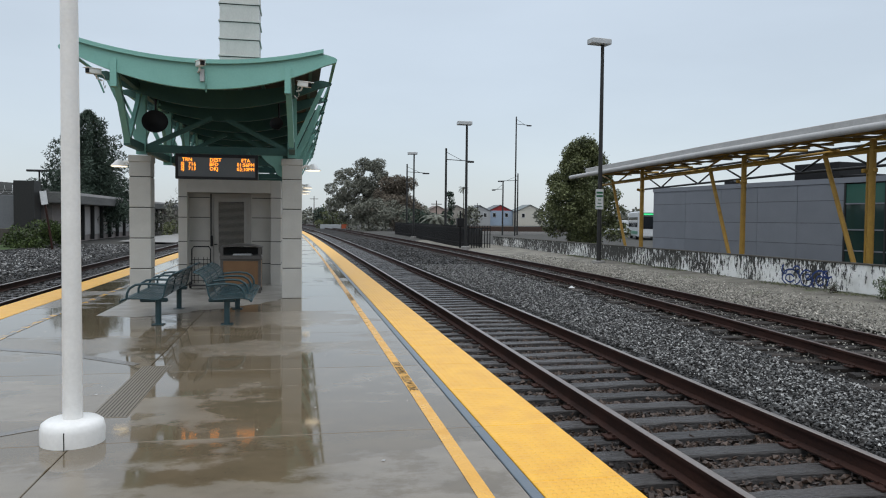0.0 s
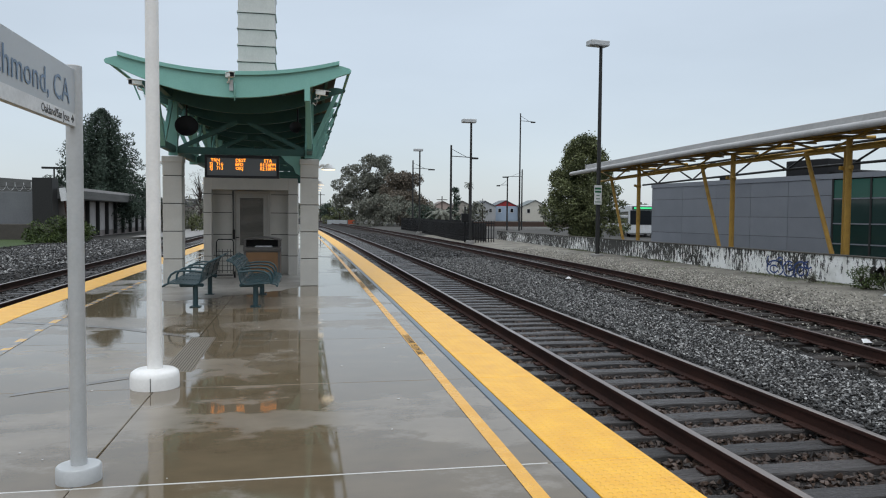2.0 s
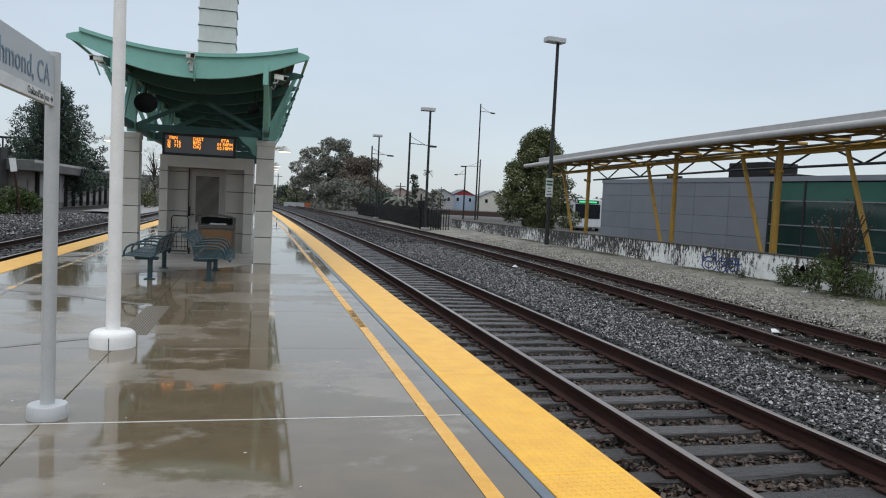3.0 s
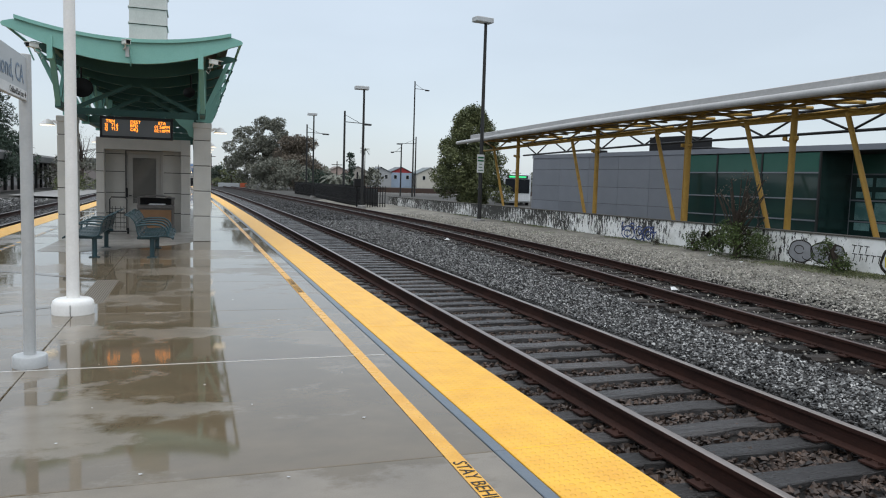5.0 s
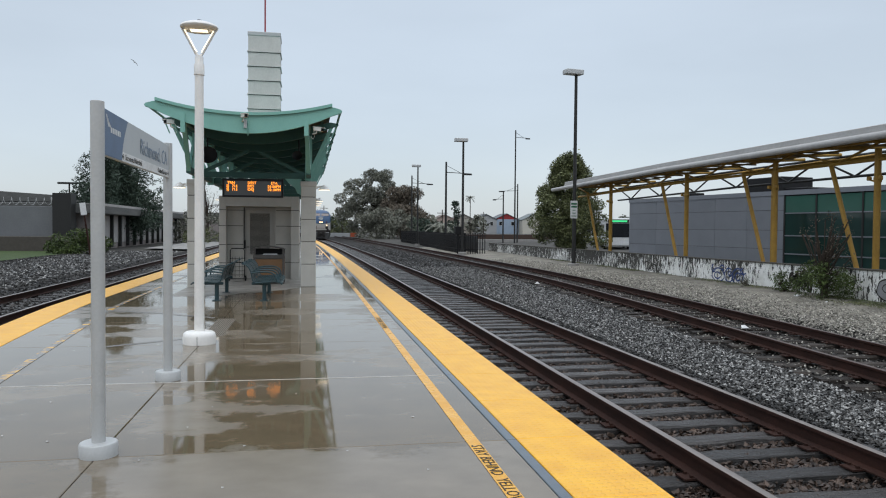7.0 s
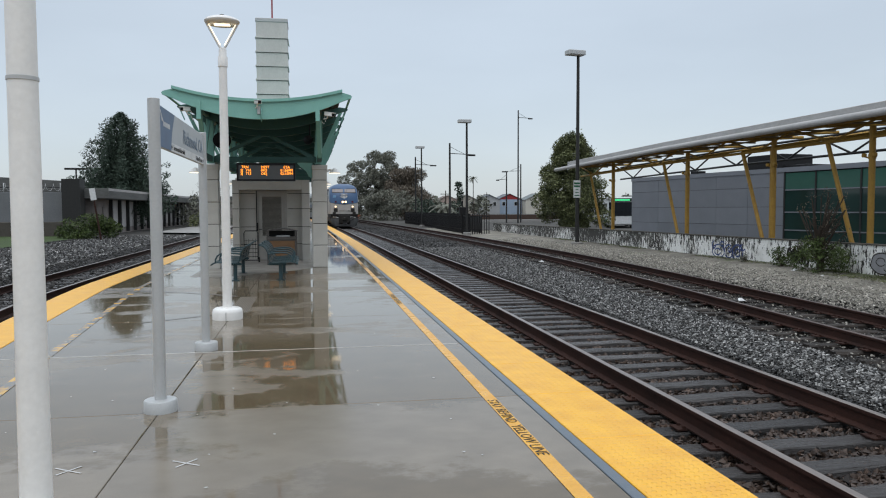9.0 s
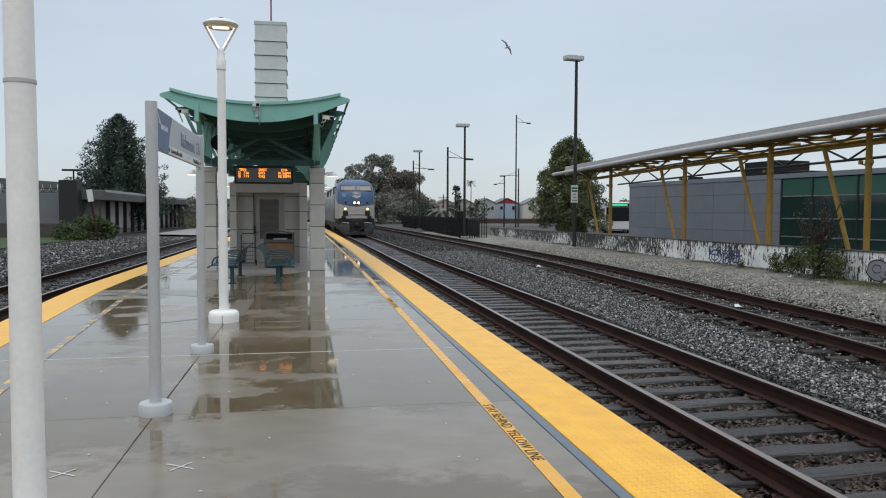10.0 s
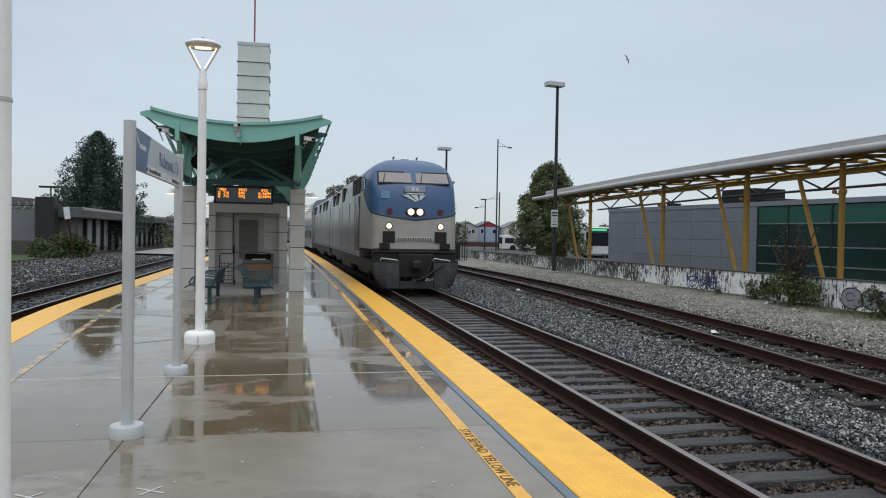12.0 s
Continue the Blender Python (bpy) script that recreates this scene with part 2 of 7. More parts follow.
# Same green paint as GREEN, darkened for the shade under the roof.
SHADEGREEN = mat("green_paint_shaded", (0.058, 0.132, 0.115), (0.048, 0.11, 0.096), 0.5, scale=3, fine=40, bump=0.05)
BENCH = mat("bench_teal", (0.027, 0.060, 0.069), (0.021, 0.048, 0.055), 0.38, scale=8, bump=0.05, gloss=0.35)
BLOCK = mat("ground_block", (0.53, 0.512, 0.467), (0.45, 0.433, 0.394), 0.75, scale=3, fine=90, bump=0.2, spread=0.05, stain=(0.40, 0.38, 0.33), stain_at=(0.6, 0.75), stain_scale=2.5)
PLASTER = mat("shelter_plaster", (0.51, 0.487, 0.442), (0.43, 0.408, 0.374), 0.75, scale=2.5, fine=80, bump=0.15)
DOORM = mat("door_paint", (0.38, 0.36, 0.33), (0.33, 0.31, 0.28), 0.5, scale=4, bump=0.05)
JOINT = mat("block_joint", (0.06, 0.058, 0.052), None, 0.8)
WHITE = mat("white_enamel", (0.83, 0.81, 0.775), (0.74, 0.72, 0.685), 0.35, scale=4, fine=40, bump=0.05)
SILVER = mat("silver_enamel", (0.48, 0.485, 0.48), (0.42, 0.425, 0.42), 0.4, metal=0.1, scale=5, fine=50, bump=0.05)
BLACK = mat("black_metal", (0.009, 0.009, 0.010), (0.015, 0.014, 0.014), 0.5, scale=10)
POLE = mat("pole_dark", (0.022, 0.023, 0.023), (0.034, 0.032, 0.03), 0.5, scale=10)
RUST = mat("rail_rust", (0.045, 0.018, 0.012), (0.018, 0.008, 0.006), 0.8, scale=6, fine=80, bump=0.3, stretch=(1, 0.3, 1))
SHINE = mat("rail_head", (0.32, 0.275, 0.245), (0.20, 0.165, 0.145), 0.34, metal=0.7, scale=6, stretch=(3, 0.2, 1))
DULLHEAD = mat("rail_head_dull", (0.075, 0.042, 0.032), (0.05, 0.03, 0.024), 0.4, scale=6)
TIEOLD = mat("old_tie", (0.046, 0.037, 0.031), (0.014, 0.011, 0.009), 0.55, scale=3, fine=30, bump=0.8, dist=0.02, spread=0.45, stretch=(0.6, 6, 6))
TIE = mat("wet_tie", (0.066, 0.059, 0.056), (0.017, 0.014, 0.012), 0.24, 0.5, scale=3, fine=34, bump=1.0, dist=0.025, spread=0.5, stretch=(0.5, 7, 7), gloss=0.5)
STONE = mat("ballast_stone", (0.062, 0.058, 0.054), (0.012, 0.011, 0.010), 0.36, scale=9, fine=60, spread=0.8, bump=0.3, gloss=0.22)
STONEBR = mat("ballast_brown", (0.082, 0.055, 0.041), (0.024, 0.016, 0.012), 0.4, scale=9, fine=60, spread=0.75, bump=0.3, gloss=0.28)
STONEGR = mat("ballast_grey", (0.365, 0.357, 0.34), (0.075, 0.072, 0.069), 0.38, scale=9, fine=60, spread=0.8, bump=0.3, gloss=0.25)
BED = mat("ballast_bed", (0.034, 0.030, 0.027), (0.010, 0.009, 0.008), 0.85, scale=14, fine=28, bump=1.0, dist=0.05, contrast=(0.42, 0.58))
GRAVEL = mat("grit_gravel", (0.29, 0.268, 0.225), (0.105, 0.098, 0.082), 0.95, scale=1.2, fine=22, bump=0.8, dist=0.03, stain=(0.075, 0.10, 0.035), stain_at=(0.60, 0.70), stain_scale=0.5)
EARTH = mat("earth", (0.082, 0.077, 0.07), (0.05, 0.048, 0.043), 0.95, scale=0.3, fine=6, bump=0.6, dist=0.05, stain=(0.05, 0.056, 0.032), stain_at=(0.58, 0.68), stain_scale=0.12)
WALLW = peeling_wall()
COPING = mat("wall_cap", (0.11, 0.10, 0.085), (0.06, 0.055, 0.045), 0.7, scale=3)
PANEL = mat("grey_panel", (0.205, 0.215, 0.235), (0.18, 0.19, 0.21), 0.5, scale=1.2, fine=20, bump=0.03, spread=0.05)
YELLOWP = mat("mustard_paint", (0.40, 0.235, 0.048), (0.29, 0.168, 0.038), 0.5, scale=5, fine=40, bump=0.06, stain=(0.12, 0.07, 0.03), stain_at=(0.66, 0.72), stain_scale=5)
TUBE = mat("canopy_edge", (0.47, 0.46, 0.45), (0.38, 0.37, 0.36), 0.5, scale=2, fine=12, stain=(0.16, 0.11, 0.08), stain_at=(0.68, 0.72), stain_scale=1.6)
TGLASS = mat("green_glass", (0.020, 0.048, 0.042), (0.012, 0.028, 0.025), 0.05, scale=0.6, bump=0.0)
LEAF = mat("leaf_green", (0.165, 0.178, 0.078), (0.05, 0.06, 0.027), 0.45, scale=1.1, spread=0.5, bump=0)
LEAFDK = mat("leaf_conifer", (0.062, 0.088, 0.062), (0.034, 0.05, 0.038), 0.6, scale=1.5, spread=0.5, bump=0)
LEAFGY = mat("leaf_greygreen", (0.205, 0.205, 0.165), (0.115, 0.118, 0.092), 0.6, scale=1.0, spread=0.5, bump=0)
LEAFBR = mat("leaf_brown", (0.18, 0.15, 0.115), (0.10, 0.082, 0.062), 0.65, scale=1.0, spread=0.45, bump=0)
LEAFSH = mat("leaf_shrub", (0.085, 0.115, 0.034), (0.032, 0.05, 0.017), 0.5, scale=1.5, spread=0.55, bump=0)
BARK = mat("bark", (0.055, 0.042, 0.032), (0.03, 0.023, 0.018), 0.8, scale=6, fine=40, bump=0.6)
BLUE = mat("train_blue", (0.036, 0.088, 0.185), (0.030, 0.075, 0.158), 0.35, scale=2, bump=0.02)
STEEL = mat("train_silver", (0.25, 0.26, 0.275), (0.16, 0.17, 0.185), 0.3, metal=0.45, scale=2, fine=20, bump=0.03, stretch=(1, 0.2, 1))
NOSE = mat("nose_silver", (0.40, 0.375, 0.345), (0.33, 0.31, 0.285), 0.4, metal=0.1, scale=2, fine=20, bump=0.03)
UNDER = mat("under_black", (0.016, 0.015, 0.014), (0.03, 0.026, 0.023), 0.6, scale=6)
PLOW = mat("plow_grey", (0.050, 0.05, 0.05), (0.026, 0.026, 0.025), 0.45, scale=4)
WINDOW = mat("dark_window", (0.01, 0.012, 0.014), (0.015, 0.017, 0.02), 0.06, scale=1, bump=0)
HEADLAMP = glow("headlamp", (1.0, 0.72, 0.42), 2.4)
LED = glow("amber_led", (1.0, 0.30, 0.02), 2.6)
GRAVST = mat("grit_stones", (0.46, 0.43, 0.375), (0.15, 0.14, 0.12), 0.6, scale=9, fine=60, spread=0.65, bump=0.3)
TOWERM = mat("tower_sheet", (0.60, 0.585, 0.55), (0.51, 0.50, 0.47), 0.45, scale=3, fine=30, bump=0.06, stretch=(1, 1, 0.5))
DRYC = mat("dry_concrete", (0.30, 0.28, 0.25), (0.24, 0.222, 0.195), 0.5, 0.3, scale=2, fine=90, bump=0.12)
CHALK = mat("chalk", (0.6, 0.59, 0.57), None, 0.7, bump=0)
SODIUM = glow("lamp_glow", (1.0, 0.86, 0.62), 1.6)
SCREEN = mat("board_screen", (0.085, 0.088, 0.09), (0.075, 0.078, 0.08), 0.35, scale=2, bump=0)
BROWNP = mat("bin_brown", (0.235, 0.13, 0.065), (0.20, 0.11, 0.055), 0.45, scale=5, fine=120, bump=0.1)
BINMETAL = mat("bin_metal", (0.10, 0.088, 0.078), (0.07, 0.062, 0.056), 0.4, scale=8)
SIGNBLUE = mat("sign_blue", (0.045, 0.10, 0.21), None, 0.4, bump=0)
SIGNGREY = mat("sign_grey", (0.42, 0.44, 0.45), (0.39, 0.41, 0.42), 0.4, bump=0)
SIGNWHITE = mat("sign_white", (0.70, 0.70, 0.69), None, 0.4, bump=0)
SIGNTEXT = mat("sign_text", (0.13, 0.20, 0.30), None, 0.4, bump=0)
INK = mat("black_ink", (0.03, 0.025, 0.02), None, 0.5, bump=0)
SPRAY = mat("spray_blue", (0.03, 0.06, 0.20), None, 0.5, bump=0)
SPRAYY = mat("spray_yellow", (0.55, 0.45, 0.02), None, 0.5, bump=0)


# ---- geometry helpers ----
class Geo:
    """Vertices and faces of one mesh."""

    def __init__(self):
        self.v, self.f, self.s = [], [], []

    def add(self, verts, faces, smooth=False):
        k = len(self.v)
        self.v.extend(tuple(p) for p in verts)
        self.f.extend(tuple(i + k for i in f) for f in faces)
        self.s.extend([smooth] * len(faces))
        return self

    def box(self, x0, x1, y0, y1, z0, z1, m=None):
        vs = [Vector((x, y, z)) for x in (x0, x1) for y in (y0, y1) for z in (z0, z1)]
        if m:
            vs = [m @ p for p in vs]
        return self.add(vs, [(0, 1, 3, 2), (4, 6, 7, 5), (0, 4, 5, 1), (2, 3, 7, 6), (0, 2, 6, 4), (1, 5, 7, 3)])

    def soft(self, x0, x1, y0, y1, z0, z1, r=0.01, m=None):
        """A box with chamfered edges."""
        vs, idx = [], {}
        for i, x in enumerate((x0, x1)):
            for j, y in enumerate((y0, y1)):
                for k, z in enumerate((z0, z1)):
                    sx, sy, sz = r * (1 - 2 * i), r * (1 - 2 * j), r * (1 - 2 * k)
                    for a, p in enumerate(((x, y + sy, z + sz), (x + sx, y, z + sz), (x + sx, y + sy, z))):
                        idx[i, j, k, a] = len(vs)
                        vs.append(Vector(p))
        I = lambda i, j, k, a: idx[i, j, k, a]
        fs = []
        for s in (0, 1):
            q = [I(s, 0, 0, 0), I(s, 1, 0, 0), I(s, 1, 1, 0), I(s, 0, 1, 0)]
            fs.append(q if s else q[::-1])
            q = [I(0, s, 0, 1), I(0, s, 1, 1), I(1, s, 1, 1), I(1, s, 0, 1)]
            fs.append(q if s else q[::-1])
            q = [I(0, 0, s, 2), I(1, 0, s, 2), I(1, 1, s, 2), I(0, 1, s, 2)]
            fs.append(q if s else q[::-1])
        for a in (0, 1):
            for b in (0, 1):
                fs.append([I(a, b, 0, 0), I(a, b, 1, 0), I(a, b, 1, 1), I(a, b, 0, 1)])
                fs.append([I(a, 0, b, 0), I(a, 1, b, 0), I(a, 1, b, 2), I(a, 0, b, 2)])
                fs.append([I(0, a, b, 1), I(1, a, b, 1), I(1, a, b, 2), I(0, a, b, 2)])
                for c in (0, 1):
                    fs.append([I(a, b, c, 0), I(a, b, c, 1), I(a, b, c, 2)])
        if m:
            vs = [m @ p for p in vs]
        return self.add(vs, fs)

    def beam(self, a, b, w, h, up=(0, 0, 1)):
        """A square bar from a to b."""
        a, b = Vector(a), Vector(b)
        d = (b - a).normalized()
        s = d.cross(Vector(up))
        if s.length < 1e-4:
            s = d.cross(Vector((0, 1, 0)))
        s.normalize()
        u = s.cross(d)
        vs = [p + s * (w / 2 * i) + u * (h / 2 * j) for p in (a, b) for i, j in ((-1, -1), (1, -1), (1, 1), (-1, 1))]
        return self.add(vs, [(0, 3, 2, 1), (4, 5, 6, 7), (0, 1, 5, 4), (1, 2, 6, 5), (2, 3, 7, 6), (3, 0, 4, 7)])

    def tube(self, path, r, n=10, r2=None, cap=True):
        """A round bar along a path, tapering from r to r2."""
        path = [Vector(p) for p in path]
        k = len(path)
        vs, fs = [], []
        ref = Vector((0, 0, 1))
        if abs((path[-1] - path[0]).normalized().z) > 0.9:
            ref = Vector((0, 1, 0))
        for i, p in enumerate(path):
            d = (path[min(i + 1, k - 1)] - path[max(i - 1, 0)]).normalized()
            s = d.cross(ref)
            s = s.normalized() if s.length > 1e-5 else Vector((1, 0, 0))
            u = s.cross(d)
            rr = r if r2 is None else r + (r2 - r) * i / (k - 1)
            for j in range(n):
                a = 2 * math.pi * j / n
                vs.append(p + (s * math.cos(a) + u * math.sin(a)) * rr)
        for i in range(k - 1):
            for j in range(n):
                fs.append((i * n + j, i * n + (j + 1) % n, (i + 1) * n + (j + 1) % n, (i + 1) * n + j))
        self.add(vs, fs, True)
        if cap:
            base = len(self.v) - len(vs)
            self.f += [tuple(base + j for j in range(n))[::-1], tuple(base + (k - 1) * n + j for j in range(n))]
            self.s += [False, False]
        return self

    def lathe(self, x, y, prof, n=24):
        """A turned shape round the upright through (x, y); prof: (radius, z)."""
        vs = [(x + r * math.cos(2 * math.pi * j / n), y + r * math.sin(2 * math.pi * j / n), z) for r, z in prof for j in range(n)]
        fs = [(i * n + j, i * n + (j + 1) % n, (i + 1) * n + (j + 1) % n, (i + 1) * n + j) for i in range(len(prof) - 1) for j in range(n)]
        self.add(vs, fs, True)
        base = len(self.v) - len(vs)
        self.f += [tuple(base + j for j in range(n))[::-1], tuple(base + (len(prof) - 1) * n + j for j in range(n))]
        self.s += [False, False]
        return self

    def prism(self, outline, y0, y1, axis="y", m=None):
        """An outline of (x, z) drawn out along y, or of (y, z) along x, or of (x, y) along z."""
        k = len(outline)
        put = {"y": lambda a, b, c: Vector((a, c, b)), "x": lambda a, b, c: Vector((c, a, b)), "z": lambda a, b, c: Vector((a, b, c))}[axis]
        vs = [put(a, b, c) for c in (y0, y1) for a, b in outline]
        if m:
            vs = [m @ p for p in vs]
        fs = [tuple(range(k))[::-1], tuple(range(k, 2 * k))] + [(i, (i + 1) % k, k + (i + 1) % k, k + i) for i in range(k)]
        return self.add(vs, fs)

    def sheet(self, rows, smooth=False):
        """A surface through rows of points."""
        n = len(rows[0])
        return self.add([p for r in rows for p in r], [(i * n + j, i * n + j + 1, (i + 1) * n + j + 1, (i + 1) * n + j) for i in range(len(rows) - 1) for j in range(n - 1)], smooth)

    def mesh(self, name, material):
        me = bpy.data.meshes.new(name)
        me.from_pydata([tuple(p) for p in self.v], [], self.f)
        me.polygons.foreach_set("use_smooth", self.s)
        me.materials.append(material)
        bm = bmesh.new()
        bm.from_mesh(me)
        bmesh.ops.recalc_face_normals(bm, faces=bm.faces)
        bm.to_mesh(me)
        bm.free()
        if all(self.s[:8]) and any(self.s):
            me.set_sharp_from_angle(angle=math.radians(42))
        return me


def thing(name, label, category, at=None, group="", kind=""):
    ob = new(name)
    ob.empty_display_size = 0.1
    if at:
        ob.matrix_basis = at
    return tagged(ob, label, category, group, kind)


def part(name, geo, material, parent=None, label=""):
    ob = new(name, geo.mesh(name, material) if isinstance(geo, Geo) else geo)
    ob.parent = parent
    if label:
        ob["label"] = label
    return ob


def writing(name, words, size, m, material, parent=None, label="", extrude=0.001, align="CENTER"):
    """Raised letters in the built-in font, as a mesh."""
    cu = bpy.data.curves.new(name, "FONT")
    cu.body, cu.size, cu.extrude, cu.align_x = words, size, extrude, align
    cu.resolution_u = 2
    tmp = bpy.data.objects.new(name, cu)
    scene.collection.objects.link(tmp)
    me = bpy.data.meshes.new_from_object(tmp.evaluated_get(bpy.context.evaluated_depsgraph_get()))
    bpy.data.objects.remove(tmp)
    me.transform(m)
    me.materials.clear()
    me.materials.append(material)
    ob = new(name, me)
    ob.parent = parent
    if label:
        ob["label"] = label
    return ob


def bend(y):
    """How far the line has swung to the west at y."""
    return -0.00017 * max(0.0, y - 5) ** 2


def west(y):
    """The west edge of the island platform."""
    d = 11.5 - y
    return -4.93 + bend(y) + 0.09 * (d + math.sqrt(d * d + 1.5)) / 2


EDGE, RAIL_A, RAIL_B, RAILTOP = 2.30, 3.245, 4.75, -0.20


# ---- ground, tracks, platform ----
def strip(fa, fb, ys, z=None, za=None, zb=None):
    g = Geo()
    g.sheet([[(fa(y), y, za if za is not None else z), (fb(y), y, zb if zb is not None else z)] for y in ys])
    return g


def spread_ys(a, b, n):
    return [a + (b - a) * i / n for i in range(n + 1)]


FAR = [-60, -40, -25, -12, -6, 0, 6, 12, 18, 25, 32, 40, 50, 60, 75, 90, 105, 120, 140, 160, 190, 220, 260, 300, 350]
g = Geo()
xs = [-3000, -400, -60, -22, -10.5, -9.0, -5.4, 2.3, 5.9, 6.4, 11.2, 12.5, 14.6, 22, 60, 400, 3000]
zs = [-0.4, -0.4, -0.36, -0.34, -0.50, -0.56, -0.56, -0.56, -0.56, -0.56, -0.52, -0.34, -0.25, -0.24, -0.24, -0.4, -0.4]
rows = []
for y in [-3000, -300] + FAR + [500, 900, 3000]:
    rows.append([(x + (bend(min(y, 350)) if abs(x) < 15 else 0), y, z) for x, z in zip(xs, zs)])
g.sheet(rows)
part("ground", g, EARTH)
tagged(bpy.data.objects["ground"], "wet bare earth and patchy grass round the tracks", "ground", kind="structure")

for nm, a, b, z in (("ballast_bed", 2.2, 11.6, -0.455), ("ballast_bed", -9.4, -5.2, -0.44)):
    ob = part(nm, Geo().sheet([[(a + k * (b - a) / 6 + bend(y) + (west(y) - bend(y) + 5.02 if a < 0 else 0), y, z - (0.05 if k in (0, 6) else 0)) for k in range(7)] for y in FAR[1:]]), BED)
    tagged(ob, "dark wet crushed stone bed under the rails", "ballast", kind="structure")
tagged(part("gravel_verge", Geo().sheet([[(11.3 + bend(y), y, -0.43), (12.6 + bend(y) * .6, y, -0.30), (14.75, y, -0.195)] for y in [-30, -10, 0, 10, 20, 30, 40, 54, 70]]), GRAVEL), "tan grit verge with tufts below the white wall", "gravel", kind="structure")


def siding(y):
    """The nearer rail of the second track."""
    return np.interp(y, [-40, -10, 0, 3.5, 8, 14, 18, 23, 30, 45, 350], [6.5, 6.9, 7.25, 7.5, 7.88, 8.4, 8.68, 8.92, 9.08, 9.1, 9.1]) + bend(y)


RAILSEC = [(-0.075, -0.172), (-0.075, -0.16), (-0.012, -0.142), (-0.010, -0.045), (-0.036, -0.034), (-0.036, -0.004), (0.036, -0.004), (0.036, -0.034), (0.010, -0.045), (0.012, -0.142), (0.075, -0.16), (0.075, -0.172)]


def rail(name, fx, parent, ys, head):
    g = Geo()
    rows = [[(fx(y) + a, y, RAILTOP + b) for a, b in RAILSEC + RAILSEC[:1]] for y in ys]
    g.sheet(rows)
    ob = part(name, g, RUST, parent, "rusty brown steel rail")
    h = Geo()
    h.sheet([[(fx(y) + a, y, RAILTOP + b) for a, b in ((-0.034, -0.004), (-0.026, 0.0), (0.026, 0.0), (0.034, -0.004))] for y in ys])
    part("railhead", h, head, ob, "worn running surface")
    return ob


YS = spread_ys(-25, 60, 85) + spread_ys(62, 350, 72)
TRACKS = (("main", lambda y: RAIL_A + bend(y), SHINE), ("siding", siding, DULLHEAD), ("west", lambda y: west(y) - 2.42, SHINE))
track_obs = {}
for nm, f, head in TRACKS:
    tr = thing("railway_track", {"main": "wet main railway track with worn bright rails on timber ties", "siding": "rust-brown siding track on old timber ties", "west": "wet railway track along the west edge of the platform"}[nm], "railway track", kind="structure")
    track_obs[nm] = tr
    rail("rail", f, tr, YS, head)
    rail("rail", lambda y: f(y) + 1.505, tr, YS, head)


PATCH = mat("patched_concrete", (0.17, 0.152, 0.13), (0.13, 0.115, 0.10), 0.22, scale=4)
# ---- island platform ----
plat = thing("platform", "wet grey concrete island platform with yellow edges", "platform", kind="structure")
JY = [1.32 + 2.53 * k for k in range(-6, 47)]
MIDX = -1.315
core = Geo()
core.sheet([[(west(y) + 0.01, y, -0.45), (west(y) + 0.01, y, -0.03), (EDGE + bend(y) - 0.01, y, -0.03), (EDGE + bend(y) - 0.01, y, -0.45)] for y in spread_ys(-13.86, 118, 60)])
part("platform_core", core, CONCRETE, plat, "rough concrete body of the platform")


def slab(fa, fb, y0, y1, gap=0.003, z=0.0, th=0.03):
    g = Geo()
    a0, a1, b0, b1 = fa(y0) + gap, fa(y1) + gap, fb(y0) - gap, fb(y1) - gap
    o = [(a0, y0 + gap), (b0, y0 + gap), (b1, y1 - gap), (a1, y1 - gap)]
    c = 0.006
    i = [(a0 + c, y0 + gap + c), (b0 - c, y0 + gap + c), (b1 - c, y1 - gap - c), (a1 + c, y1 - gap - c)]
    g.add([(x, y, z - th) for x, y in o] + [(x, y, z - c * .6) for x, y in o] + [(x, y, z) for x, y in i],
          [(0, 1, 5, 4), (1, 2, 6, 5), (2, 3, 7, 6), (3, 0, 4, 7), (4, 5, 9, 8), (5, 6, 10, 9), (6, 7, 11, 10), (7, 4, 8, 11), (8, 9, 10, 11)])
    return g


INNER = lambda y: 1.62 + bend(y)
TAC = lambda y: 1.70 + bend(y)
EDG = lambda y: EDGE + bend(y)
MID = lambda y: MIDX + bend(y)
WT = lambda y: west(y) + 0.62
for y0, y1 in zip(JY, JY[1:]):
    part("slab", slab(MID, INNER, y0, y1), WET, plat)
    part("slab", slab(WT, MID, y0, y1), WET, plat)
    part("edge_strip", slab(INNER, TAC, y0, y1, 0.002, 0.002), BLUEGREY, plat, "blue-grey painted strip")
    for k in (0, 1):
        ya, yb = y0 + (y1 - y0) * k / 2, y0 + (y1 - y0) * (k + 1) / 2
        part("tactile_tile", slab(TAC, EDG, ya, yb, 0.0015, 0.006, 0.036), TACTILE, plat)
        part("tactile_tile", slab(west, WT, ya, yb, 0.0015, 0.006, 0.036), TACTILE, plat)
part("joint_seal", Geo().box(-4.2, 1.585, 3.842, 3.857, -0.01, 0.002), SEAL, plat, "white sealed joint")
part("warning_line", Geo().sheet([[(1.305 + bend(y), y, 0.004), (1.405 + bend(y), y, 0.004)] for y in spread_ys(-13, 110, 60)]), LINE, plat, "yellow painted warning line")
part("warning_line", Geo().sheet([[(west(y) + 1.22, y, 0.004), (west(y) + 1.32, y, 0.004)] for y in spread_ys(-13, 110, 60)]), LINEW, plat, "yellow painted warning line")
for y0 in (9.1, 1.21, 17.0):
    writing("stencil", "STAY BEHIND  YELLOW LINE", 0.118, pose(1.317 + bend(y0), y0, 0.006, 0, 0, -90) @ Matrix.Diagonal((0.93, 1, 1, 1)), INK, plat, "stencilled black words on the yellow line", 0.0004, "LEFT")

